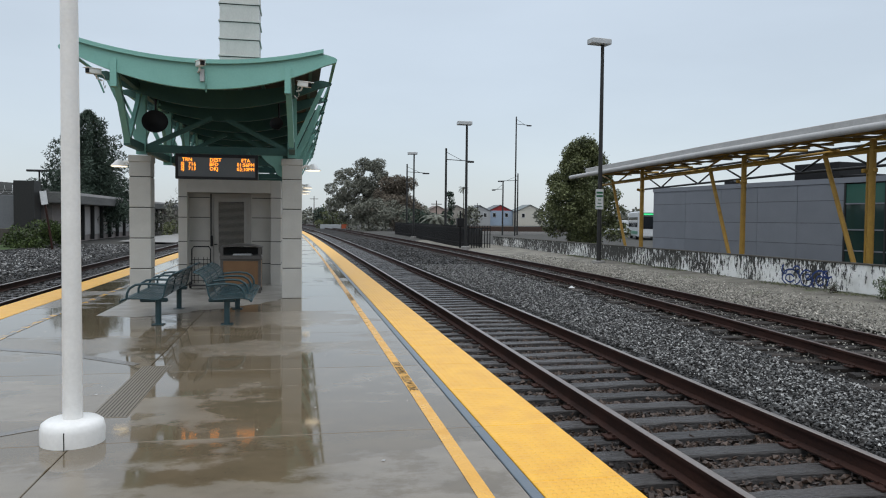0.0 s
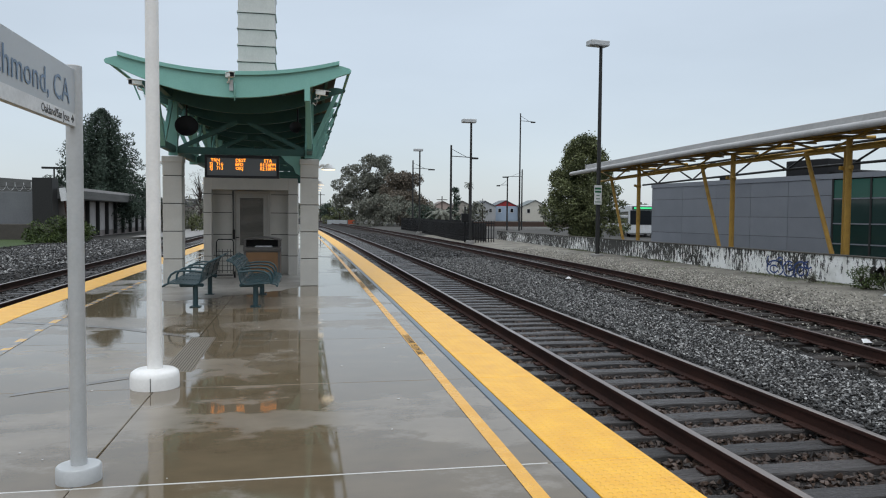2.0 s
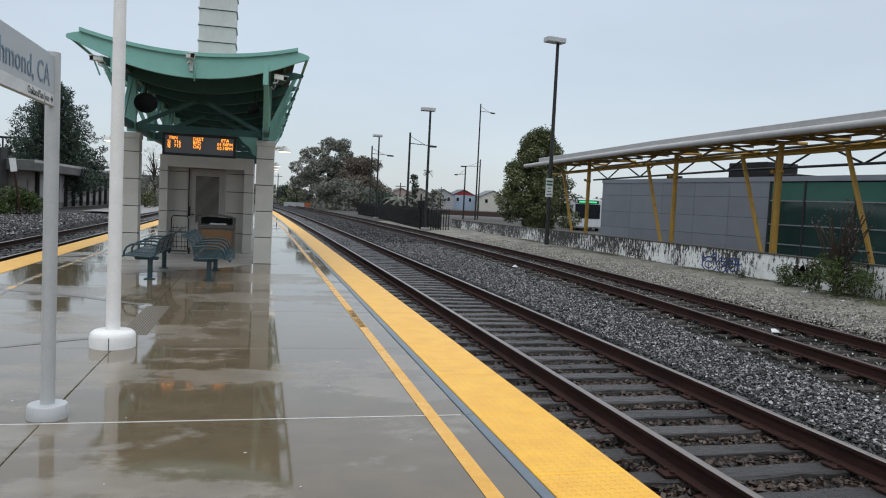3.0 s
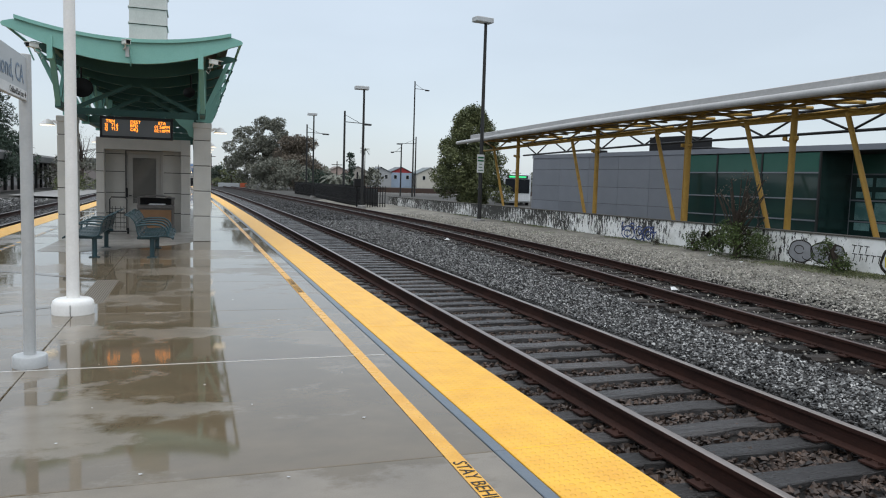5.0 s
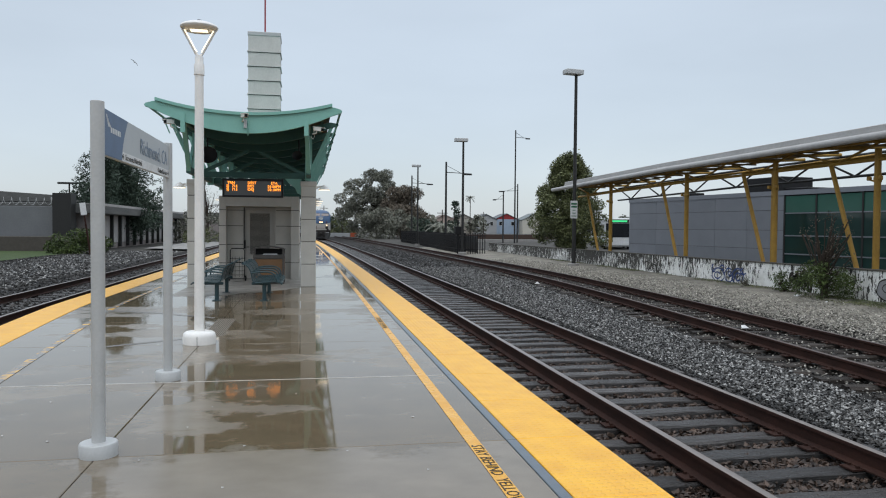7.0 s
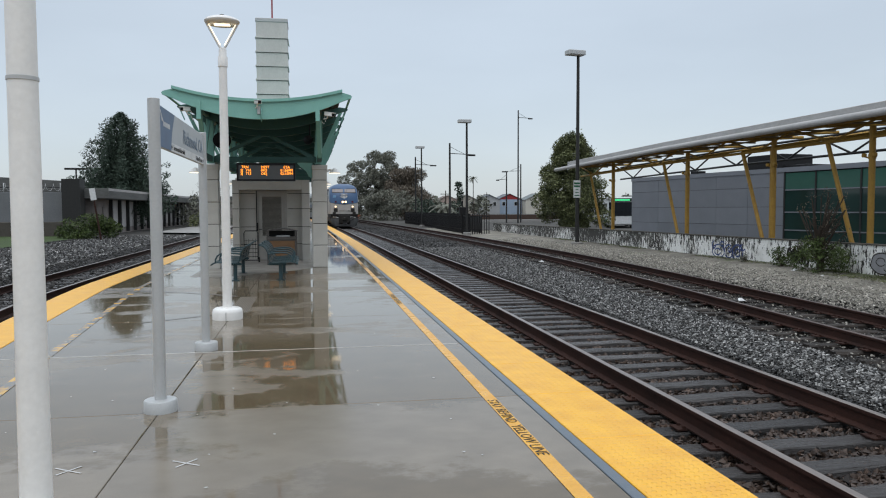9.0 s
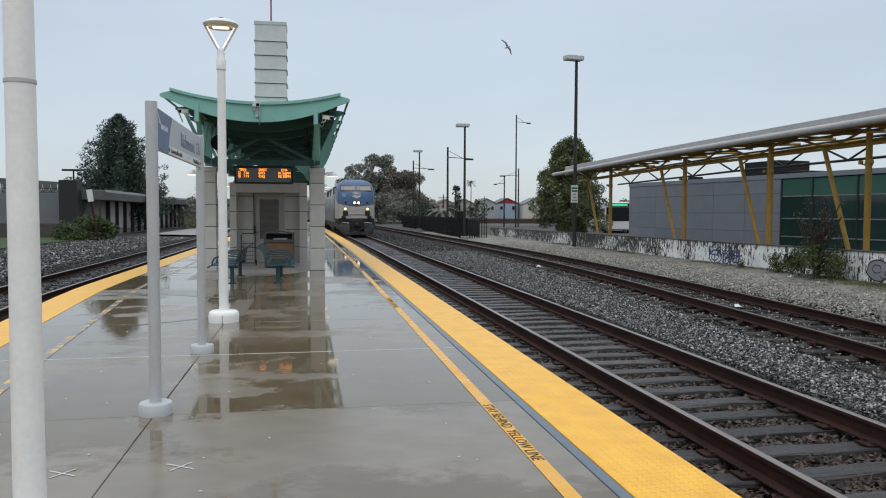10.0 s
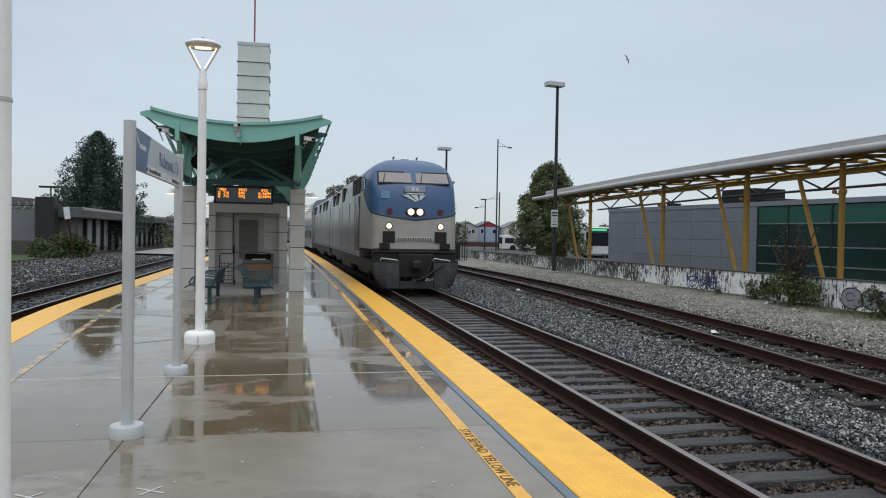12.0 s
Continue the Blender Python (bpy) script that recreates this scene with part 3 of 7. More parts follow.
part("patch_strip", Geo().add([(-4.2, 10.95, 0.003), (-2.56, 10.16, 0.003), (-1.5, 9.30, 0.003), (-1.45, 9.42, 0.003), (-2.5, 10.30, 0.003), (-4.2, 11.1, 0.003)], [(0, 1, 4, 5), (1, 2, 3, 4)]), PATCH, plat, "darker patched strip")
part("patch_strip", Geo().add([(-2.5, 6.25, 0.003), (-1.42, 7.0, 0.003), (-1.42, 7.12, 0.003), (-2.5, 6.37, 0.003)], [(0, 1, 2, 3)]), PATCH, plat, "darker patched strip")
for cx, cy in ((-1.6, 0.05), (-0.91, 0.06)):
    part("chalk_mark", Geo().beam((cx - 0.09, cy + 0.06, 0.003), (cx + 0.09, cy - 0.06, 0.003), 0.012, 0.001).beam((cx - 0.05, cy - 0.07, 0.003), (cx + 0.06, cy + 0.07, 0.0035), 0.012, 0.001), CHALK, plat, "white chalk cross")
rnd = random.Random(21)
front = [(-2.95, 13.7), (-2.3, 13.5), (-1.7, 13.9), (-1.1, 14.5), (-0.55, 15.1), (-0.1, 15.9), (0.12, 17.0)]
dry = []
for (xa, ya), (xb, yb) in zip(front, front[1:]):
    for k in range(6):
        dry.append((xa + (xb - xa) * k / 6 + rnd.uniform(-0.05, 0.05), ya + (yb - ya) * k / 6 + rnd.uniform(-0.10, 0.10)))
part("dry_patch", Geo().prism(dry + [(0.12, 34.4), (-2.95, 34.4)], 0.001, 0.004, "z"), DRYC, plat, "paler drier concrete sheltered by the roof")

# ---- drain grate ----
SLOT = mat("drain_slot", (0.085, 0.072, 0.055), None, 0.6)
dr = thing("drain_grate", "long narrow dark slotted drain set in the concrete", "drain", kind="structure")
part("grate_bed", Geo().box(-1.40, -1.10, 7.1, 9.25, -0.02, 0.0025), GRATE, dr)
for k in range(10):
    part("slot", Geo().box(-1.383 + k * 0.0295, -1.374 + k * 0.0295, 7.12, 9.23, 0.0, 0.0045), SLOT, dr)


# ---- lamp posts on the platform ----
def lamp_post(at):
    t = thing("lamp_post", "white tubular platform lamp post with a lit open-armed head", "lamp post", at, "platform lamp posts")
    part("base_cover", Geo().lathe(0, 0, [(0.216, 0), (0.218, 0.10), (0.207, 0.145), (0.175, 0.168), (0.08, 0.175)], 32), WHITE, t, "round white two-piece base cover")
    part("seam", Geo().box(-0.003, 0.003, -0.2195, -0.17, 0.0, 0.12), DARK, t)
    part("pole", Geo().lathe(0, 0, [(0.068, 0.17), (0.063, 1.5), (0.058, 3.70)], 24), WHITE, t)
    part("collar", Geo().lathe(0, 0, [(0.064, 3.655), (0.069, 3.66), (0.069, 3.80), (0.056, 3.815), (0.056, 3.90), (0.045, 3.92)], 24), WHITE, t)
    g = Geo()
    for s in (-1, 1):
        g.tube([(0, 0, 3.90), (s * 0.04, 0, 3.945), (s * 0.22, 0, 4.28)], 0.017, 8)
        part("arm_light", Geo().beam((s * 0.038, -0.004, 3.965), (s * 0.203, -0.004, 4.27), 0.014, 0.034), SODIUM, t, "glowing inner edge of the arm")
    part("arm", g, WHITE, t, "V-shaped white arms")
    part("head", Geo().lathe(0, 0, [(0.21, 4.262), (0.246, 4.29), (0.25, 4.305), (0.236, 4.33), (0.16, 4.36), (0.05, 4.372)], 32), WHITE, t, "flat round lamp head")
    part("photocell", Geo().lathe(0, 0, [(0.035, 4.37), (0.035, 4.40), (0.02, 4.405)], 12), BLACK, t)
    part("lens", Geo().box(-0.11, 0.11, -0.06, 0.06, 4.252, 4.264), SODIUM, t, "lit lamp panel")
    return t


lp = lamp_post(pose(-1.335, 6.47, 0))
lp2 = copy_thing(lp, pose(-1.34, -1.23, 0))
lp2["label"] = "white tubular platform lamp post with a clamp band"
part("band", Geo().lathe(0, 0, [(0.060, 2.16), (0.0655, 2.162), (0.0655, 2.178), (0.060, 2.18)], 24), SILVER, lp2)

# ---- station name sign ----
sg = thing("station_sign", "grey and blue station name board on two round silver posts", "sign")
for x, y in ((-1.31, 1.385), (-1.31, 4.01)):
    part("post", Geo().lathe(x, y, [(0.046, 0.09), (0.046, 2.465), (0.040, 2.47)], 24), SILVER, sg)
    part("base", Geo().lathe(x, y, [(0.128, 0), (0.128, 0.085), (0.12, 0.095), (0.05, 0.097)], 32), SILVER, sg, "round silver base drum")
SX = -1.305
part("board", Geo().soft(SX - 0.02, SX + 0.012, 1.44, 3.97, 2.105, 2.44, 0.004), SIGNGREY, sg, "pale grey name board")
blue = Geo()
blue.prism([(1.445, 2.11), (1.445, 2.436)] + [(2.19 - 0.19 * math.sin((1 - k / 8) * math.pi / 2 * 0 + (k / 8) * math.pi / 2), 2.436 - 0.326 * k / 8) for k in range(9)], SX + 0.012, SX + 0.0145, "x")
part("blue_field", blue, SIGNBLUE, sg)
part("direction_band", Geo().box(SX + 0.012, SX + 0.0142, 1.97, 3.965, 2.108, 2.18), SIGNWHITE, sg)
TEXTPOSE = lambda y, z: pose(SX + 0.0152, y, z, 90, 0, 90)
writing("name_letters", "Richmond, CA", 0.195, TEXTPOSE(3.86, 2.225) @ Matrix.Diagonal((1.06, 1, 1, 1)), SIGNTEXT, sg, "", 0.0005, "RIGHT")
writing("direction_letters", "Sacramento/Bakersfield", 0.063, TEXTPOSE(2.1, 2.125), INK, sg, "", 0.0005, "LEFT")
writing("direction_letters", "Oakland/San Jose", 0.066, TEXTPOSE(3.85, 2.123), INK, sg, "", 0.0005, "RIGHT")
part("arrow", Geo().prism([(1.998, 2.145), (2.035, 2.168), (2.03, 2.152), (2.048, 2.152), (2.048, 2.138), (2.03, 2.138), (2.035, 2.122)], SX + 0.0142, SX + 0.016, "x"), INK, sg)
part("arrow", Geo().prism([(3.94, 2.145), (3.905, 2.168), (3.91, 2.152), (3.885, 2.152), (3.885, 2.138), (3.91, 2.138), (3.905, 2.122)], SX + 0.0142, SX + 0.016, "x"), INK, sg)
lg = Geo()
for k in range(3):
    a = 1.525 + 0.028 * k
    lg.prism([(a, 2.405 - 0.022 * k), (a + 0.035, 2.40 - 0.022 * k), (a + 0.085, 2.325), (a + 0.068, 2.32)], SX + 0.0145, SX + 0.016, "x")
part("emblem", lg, SIGNWHITE, sg, "white three-bladed emblem")
for k in range(6):
    part("wordmark_bar", Geo().box(SX + 0.0145, SX + 0.016, 1.66 + 0.05 * k, 1.695 + 0.05 * k, 2.285, 2.325), SIGNWHITE, sg, "white wordmark bar")


# ---- shelter ----
SC = -1.315
FRONT, BACK = 13.8, 34.6
sh = thing("platform_shelter", "long platform shelter with a green swept-up roof on block pillars", "shelter")


def zb(u):
    return 3.78 + 0.118 * u * u


def zt(u):
    return 4.245 + 0.068 * u * u


US = [-2.0 + 4.0 * k / 24 for k in range(25)]
TIP = [(2.06, zt(2.0) - 0.07), (2.2, zt(2.0) - 0.11), (2.235, zt(2.0) - 0.145), (2.22, zt(2.0) - 0.19)]
outline = [(SC + u, zt(u)) for u in US] + [(SC + 1.965 + 0.035, zt(2.0) - 0.06)] + [(SC + u, z) for u, z in TIP]
outline += [(SC + u, zb(u)) for u in US[::-1]] + [(SC - u, z) for u, z in TIP[::-1]] + [(SC - 2.0, zt(2.0) - 0.06)]
part("fascia_beam", Geo().prism(outline, FRONT, FRONT + 0.09), GREEN, sh, "pale green curved fascia beam")
part("fascia_beam", Geo().prism(outline, BACK - 0.09, BACK), GREEN, sh, "pale green curved fascia beam")
deck = Geo()
deck.sheet([[(SC + u * 1.0, y, zt(u) + 0.02 - d) for u in US] for y, d in ((FRONT - 0.05, 0), (BACK + 0.05, 0))])
deck.sheet([[(SC + u, FRONT - 0.05, zt(u) + 0.02) for u in US], [(SC + u, FRONT - 0.05, zt(u) - 0.05) for u in US]])
for s in (-1, 1):
    deck.sheet([[(SC + s * 2.0, FRONT - 0.05, zt(2) + z) for z in (0.02, -0.05)], [(SC + s * 2.0, BACK, zt(2) + z) for z in (0.02, -0.05)]])
part("roof_lining", Geo().sheet([[(SC + u, y, zt(u) - 0.05) for u in US[::-1]] for y in (FRONT + 0.05, BACK)]), mat("roof_lining", (0.075, 0.066, 0.056), (0.055, 0.05, 0.043), 0.7, scale=3, stretch=(8, 0.5, 1)), sh, "dull brown corrugated underside")
part("roof_deck", deck, GREEN, sh, "curved standing-seam metal roof")
for k in range(9):
    u = -1.8 + 0.45 * k
    part("purlin", Geo().box(SC + u - 0.03, SC + u + 0.03, FRONT + 0.09, BACK - 0.09, zt(u) - 0.13, zt(u) - 0.052), SHADEGREEN, sh)
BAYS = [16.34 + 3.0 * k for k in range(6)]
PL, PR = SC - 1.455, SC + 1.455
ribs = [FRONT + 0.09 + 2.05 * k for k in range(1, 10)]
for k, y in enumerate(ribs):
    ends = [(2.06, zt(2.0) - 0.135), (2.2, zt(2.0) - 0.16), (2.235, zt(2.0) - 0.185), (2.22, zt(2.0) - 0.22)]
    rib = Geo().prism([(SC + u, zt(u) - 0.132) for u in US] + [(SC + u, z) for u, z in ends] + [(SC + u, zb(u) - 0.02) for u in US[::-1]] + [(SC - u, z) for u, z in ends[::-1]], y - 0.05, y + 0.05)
    part("rib", rib, SHADEGREEN, sh, "curved green roof rib, darkened for the shade under the roof")
    for s, px in ((-1, PL), (1, PR)):
        if k % 2:
            part("outrigger", Geo().beam((SC + s * 2.19, y, zt(2) - 0.22), (px + s * 0.1, y, 2.98), 0.03, 0.05), GREEN, sh)
        part("edge_bracket", Geo().beam((SC + s * 2.20, y, zt(2) - 0.16), (SC + s * 2.05, y, 3.98), 0.03, 0.03), GREEN, sh)
part("edge_pipe", Geo().tube([(SC + 2.2, FRONT + 0.1, zt(2) - 0.14), (SC + 2.2, BACK, zt(2) - 0.14)], 0.03, 8), GREEN, sh)
part("edge_pipe", Geo().tube([(SC - 2.2, FRONT + 0.1, zt(2) - 0.14), (SC - 2.2, BACK, zt(2) - 0.14)], 0.03, 8), GREEN, sh)
for s, px in ((-1, PL), (1, PR)):
    part("long_beam", Geo().box(px - 0.06, px + 0.06, 15.05, BACK - 0.2, 2.92, 3.06), SHADEGREEN, sh)
    part("long_beam", Geo().box(px - 0.05, px + 0.05, 14.0, BACK - 0.2, zb(1.48) + 0.02, zb(1.48) + 0.16), SHADEGREEN, sh)
    part("front_strut", Geo().beam((px - s * 0.06, FRONT + 0.03, zb(1.48) + 0.12), (px, 15.12, 2.98), 0.10, 0.13), GREEN, sh, "raking green front strut")
    part("front_strut", Geo().beam((px, 15.15, 3.0), (px, 16.25, zb(1.45) + 0.08), 0.07, 0.09), GREEN, sh)
    part("front_plate", Geo().box(px - s * 0.06 - 0.05, px - s * 0.06 + 0.05, FRONT - 0.03, FRONT + 0.12, zb(1.48) - 0.28, zb(1.48) + 0.16), GREEN, sh)
    for y in BAYS:
        part("stub_column", Geo().box(px - 0.09, px + 0.09, y - 0.09, y + 0.09, 2.86, zb(1.48) + 0.1), GREEN, sh, "short dark green steel column")
        part("side_brace", Geo().beam((px, y, 2.98), (SC + s * 2.1, y, zb(2.1) + 0.1), 0.07, 0.09), GREEN, sh)
        if y > 17:
            part("side_brace", Geo().beam((px, y, 2.98), (px - s * 0.05, y - 1.4, zb(1.45) + 0.08), 0.06, 0.08), GREEN, sh)
        part("side_brace", Geo().beam((px, y, 2.98), (px - s * 0.05, y + 1.4, zb(1.45) + 0.08), 0.06, 0.08), GREEN, sh)
for y in BAYS:
    part("tie_beam", Geo().box(PL, PR, y - 0.05, y + 0.05, 2.90, 3.05), SHADEGREEN, sh)
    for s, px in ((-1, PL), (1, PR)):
        part("truss_strut", Geo().beam((px - s * 0.12, y, 3.02), (SC + s * 0.12, y, 3.62), 0.06, 0.09), SHADEGREEN, sh)
part("gusset", Geo().prism([(PR - 0.19, 2.90), (PR - 0.62, 2.90), (PR - 0.52, 2.78), (PR - 0.36, 2.66), (PR - 0.30, 2.52), (PR - 0.19, 2.46)], BAYS[0] - 0.03, BAYS[0] + 0.03), GREEN, sh, "curved green corner plate")


def pillar(x, y):
    p = thing("pillar", "square pillar of pale grey ground-face blocks", "pillar", group="shelter pillars", kind="structure")
    z = 0.0
    part("pillar_core", Geo().box(x - 0.185, x + 0.185, y - 0.185, y + 0.185, 0, 2.8), JOINT, p)
    for h in (0.615, 0.60, 0.60, 0.60, 0.385):
        top = min(z + h, 2.82)
        part("block", Geo().soft(x - 0.2, x + 0.2, y - 0.2, y + 0.2, z + 0.004, top - 0.012, 0.008), BLOCK, p)
        z = top
    part("cap", Geo().soft(x - 0.215, x + 0.215, y - 0.215, y + 0.215, 2.70, 2.83, 0.01), BLOCK, p)
    return p


for y in BAYS:
    for x in (PL, PR + 0.0):
        if y < 17 or y > 25:
            pillar(x, y)

# enclosed utility room under the roof
rm = thing("utility_room", "beige rendered utility room with a recessed louvred door", "utility room")
RX0, RX1, RY0, RY1, RZ = -2.505, -0.145, 19.1, 22.6, 2.53
for x0, x1, nm in ((RX0, RX0 + 0.2, "jamb_wall"), (RX1 - 0.24, RX1, "jamb_wall")):
    part(nm, Geo().soft(x0, x1, RY0, RY0 + 0.5, 0, RZ, 0.006), PLASTER, rm)
part("lintel_wall", Geo().box(RX0 + 0.2, RX1 - 0.24, RY0 + 0.003, RY0 + 0.5, 2.22, RZ), PLASTER, rm)
part("side_wall", Geo().box(RX0, RX0 + 0.18, RY0 + 0.5, RY1, 0, RZ), PLASTER, rm)
part("side_wall", Geo().box(RX1 - 0.18, RX1, RY0 + 0.5, RY1, 0, RZ), PLASTER, rm)
part("rear_wall", Geo().box(RX0, RX1, RY1, RY1 + 0.18, 0, RZ), PLASTER, rm)
part("roof_slab", Geo().box(RX0, RX1, RY0 + 0.5, RY1, RZ - 0.1, RZ - 0.002), PLASTER, rm)
BK = RY0 + 0.36
part("back_wall", Geo().box(RX0 + 0.2, -1.810, BK, BK + 0.14, 0, 2.22), PLASTER, rm)
part("back_wall", Geo().box(-0.860, RX1 - 0.24, BK, BK + 0.14, 0, 2.22), PLASTER, rm)
part("plinth", Geo().box(RX0 - 0.012, RX0 + 0.2, RY0 - 0.012, RY0 + 0.4, 0, 0.05), JOINT, rm)
for z in (0.50, 1.05, 1.62, 2.1):
    for x0, x1, yy in ((RX0 - 0.002, RX0 + 0.2, RY0), (RX1 - 0.24, RX1 + 0.002, RY0), (RX0 + 0.2, -1.830, BK), (-0.840, RX1 - 0.24, BK)):
        part("groove", Geo().box(x0, x1, yy - 0.003, yy + 0.02, z, z + 0.018), JOINT, rm)
    part("groove", Geo().box(RX1 - 0.02, RX1 + 0.003, RY0, RY1, z, z + 0.018), JOINT, rm)
part("door_frame", Geo().box(-1.810, -1.760, BK - 0.03, BK + 0.1, 0, 2.2).box(-0.910, -0.860, BK - 0.03, BK + 0.1, 0, 2.2).box(-1.760, -0.910, BK - 0.03, BK + 0.1, 2.13, 2.2), DOORM, rm)
# Dark sheet stands for the shade between the louvre slats.
louvre_back = Geo().box(-1.630, -1.030, BK + 0.004, BK + 0.0095, 0.77, 2.01)
door = part("door", Geo().soft(-1.756, -0.914, BK + 0.01, BK + 0.06, 0.01, 2.125, 0.004), DOORM, rm, "grey-beige steel door with a tall louvre")
part("louvre_back", louvre_back, JOINT, door, "dark sheet painted as the shade between the slats")
for k in range(44):
    part("louvre_slat", Geo().beam((-1.630, BK - 0.004, 0.78 + 0.028 * k), (-1.030, BK - 0.004, 0.78 + 0.028 * k), 0.018, 0.005, (0, 0.6, 1)), DOORM, door)
part("louvre_frame", Geo().box(-1.655, -1.630, BK - 0.012, BK + 0.01, 0.75, 2.03).box(-1.030, -1.005, BK - 0.012, BK + 0.01, 0.75, 2.03).box(-1.630, -1.030, BK - 0.012, BK + 0.01, 0.75, 0.77).box(-1.630, -1.030, BK - 0.012, BK + 0.01, 2.01, 2.03), DOORM, door)
part("handle", Geo().tube([(-1.720, BK - 0.06, 0.98), (-1.650, BK - 0.06, 0.98)], 0.012, 8).tube([(-1.720, BK + 0.01, 0.98), (-1.720, BK - 0.06, 0.98)], 0.012, 8), BLACK, door)
part("keypad", Geo().soft(-1.815, -1.755, BK - 0.07, BK - 0.03, 0.93, 1.19, 0.01), BLACK, rm, "black keypad lock box")
part("conduit", Geo().tube([(-1.800, BK - 0.045, 1.19), (-1.800, BK - 0.045, 2.2)], 0.014, 8), BLACK, rm)

# departure board
bd = thing("departure_board", "black framed departure board with amber lettering hung under the roof", "display board")
BY, BX0, BX1, BZ0, BZ1 = 15.6, -2.03, -0.505, 2.365, 2.84
part("case", Geo().box(BX0, BX1, BY + 0.03, BY + 0.2, BZ0, BZ1).box(BX0, BX1, BY, BY + 0.03, BZ0, BZ0 + 0.045).box(BX0, BX1, BY, BY + 0.03, BZ1 - 0.06, BZ1).box(BX0, BX0 + 0.05, BY, BY + 0.03, BZ0 + 0.045, BZ1 - 0.06).box(BX1 - 0.05, BX1, BY, BY + 0.03, BZ0 + 0.045, BZ1 - 0.06), BLACK, bd)
part("screen", Geo().box(BX0 + 0.05, BX1 - 0.05, BY + 0.02, BY + 0.029, BZ0 + 0.045, BZ1 - 0.06), SCREEN, bd, "grey display panel")
for x, z, s in ((-1.88, 2.74, "TRN"), (-1.36, 2.74, "DEST"), (-0.80, 2.74, "ETA"), (-1.965, 2.655, "SJ"), (-1.79, 2.655, "716"), (-1.39, 2.655, "BFD"), (-0.80, 2.655, "01:56PM"), (-1.965, 2.57, "SJ"), (-1.79, 2.57, "713"), (-1.39, 2.57, "OKJ"), (-0.80, 2.57, "02:10PM")):
    writing("amber_letters", s, 0.096, pose(x + 0.065, BY + 0.018, z - 0.04, 90, 0, 0) @ Matrix.Diagonal((0.98, 1, 1, 1)), LED, bd, "amber lamp letters", 0.001)
for x in (-1.85, -0.7):
    part("hanger", Geo().box(x - 0.025, x + 0.025, BY + 0.06, 16.30, BZ1 - 0.005, BZ1 + 0.06), SHADEGREEN, bd)

# tower
tw = thing("shelter_tower", "pale banded sheet-metal tower with a red mast on the roof", "tower")
TX, TY, TW = -1.44, 24.05, 0.56
part("shaft", Geo().box(TX - TW, TX + TW, TY - TW, TY + TW, 4.1, 8.55), TOWERM, tw)
TZ = [4.83, 5.34, 5.84, 6.35, 6.85, 7.36, 7.87]
for z in TZ:
    part("band", Geo().prism([(TX - TW - 0.035, z), (TX + TW + 0.035, z), (TX + TW + 0.035, z + 0.015), (TX + TW + 0.008, z + 0.05), (TX - TW - 0.008, z + 0.05), (TX - TW - 0.035, z + 0.015)], TY - TW - 0.035, TY + TW + 0.035), TOWERM, tw, "projecting metal band")
    part("lap_joint", Geo().box(TX - TW - 0.006, TX + TW + 0.006, TY - TW - 0.006, TY - TW + 0.01, z - 0.022, z - 0.002).box(TX + TW - 0.01, TX + TW + 0.006, TY - TW + 0.01, TY + TW, z - 0.022, z - 0.002), JOINT, tw, "dark strip below the band")
part("cap", Geo().soft(TX - TW - 0.02, TX + TW + 0.02, TY - TW - 0.02, TY + TW + 0.02, 8.45, 8.6, 0.02), SILVER, tw)
part("mast", Geo().tube([(TX, TY, 8.5), (TX, TY, 12.5)], 0.03, 10), mat("mast_red", (0.35, 0.05, 0.06), (0.28, 0.06, 0.07), 0.4), tw, "thin red mast")


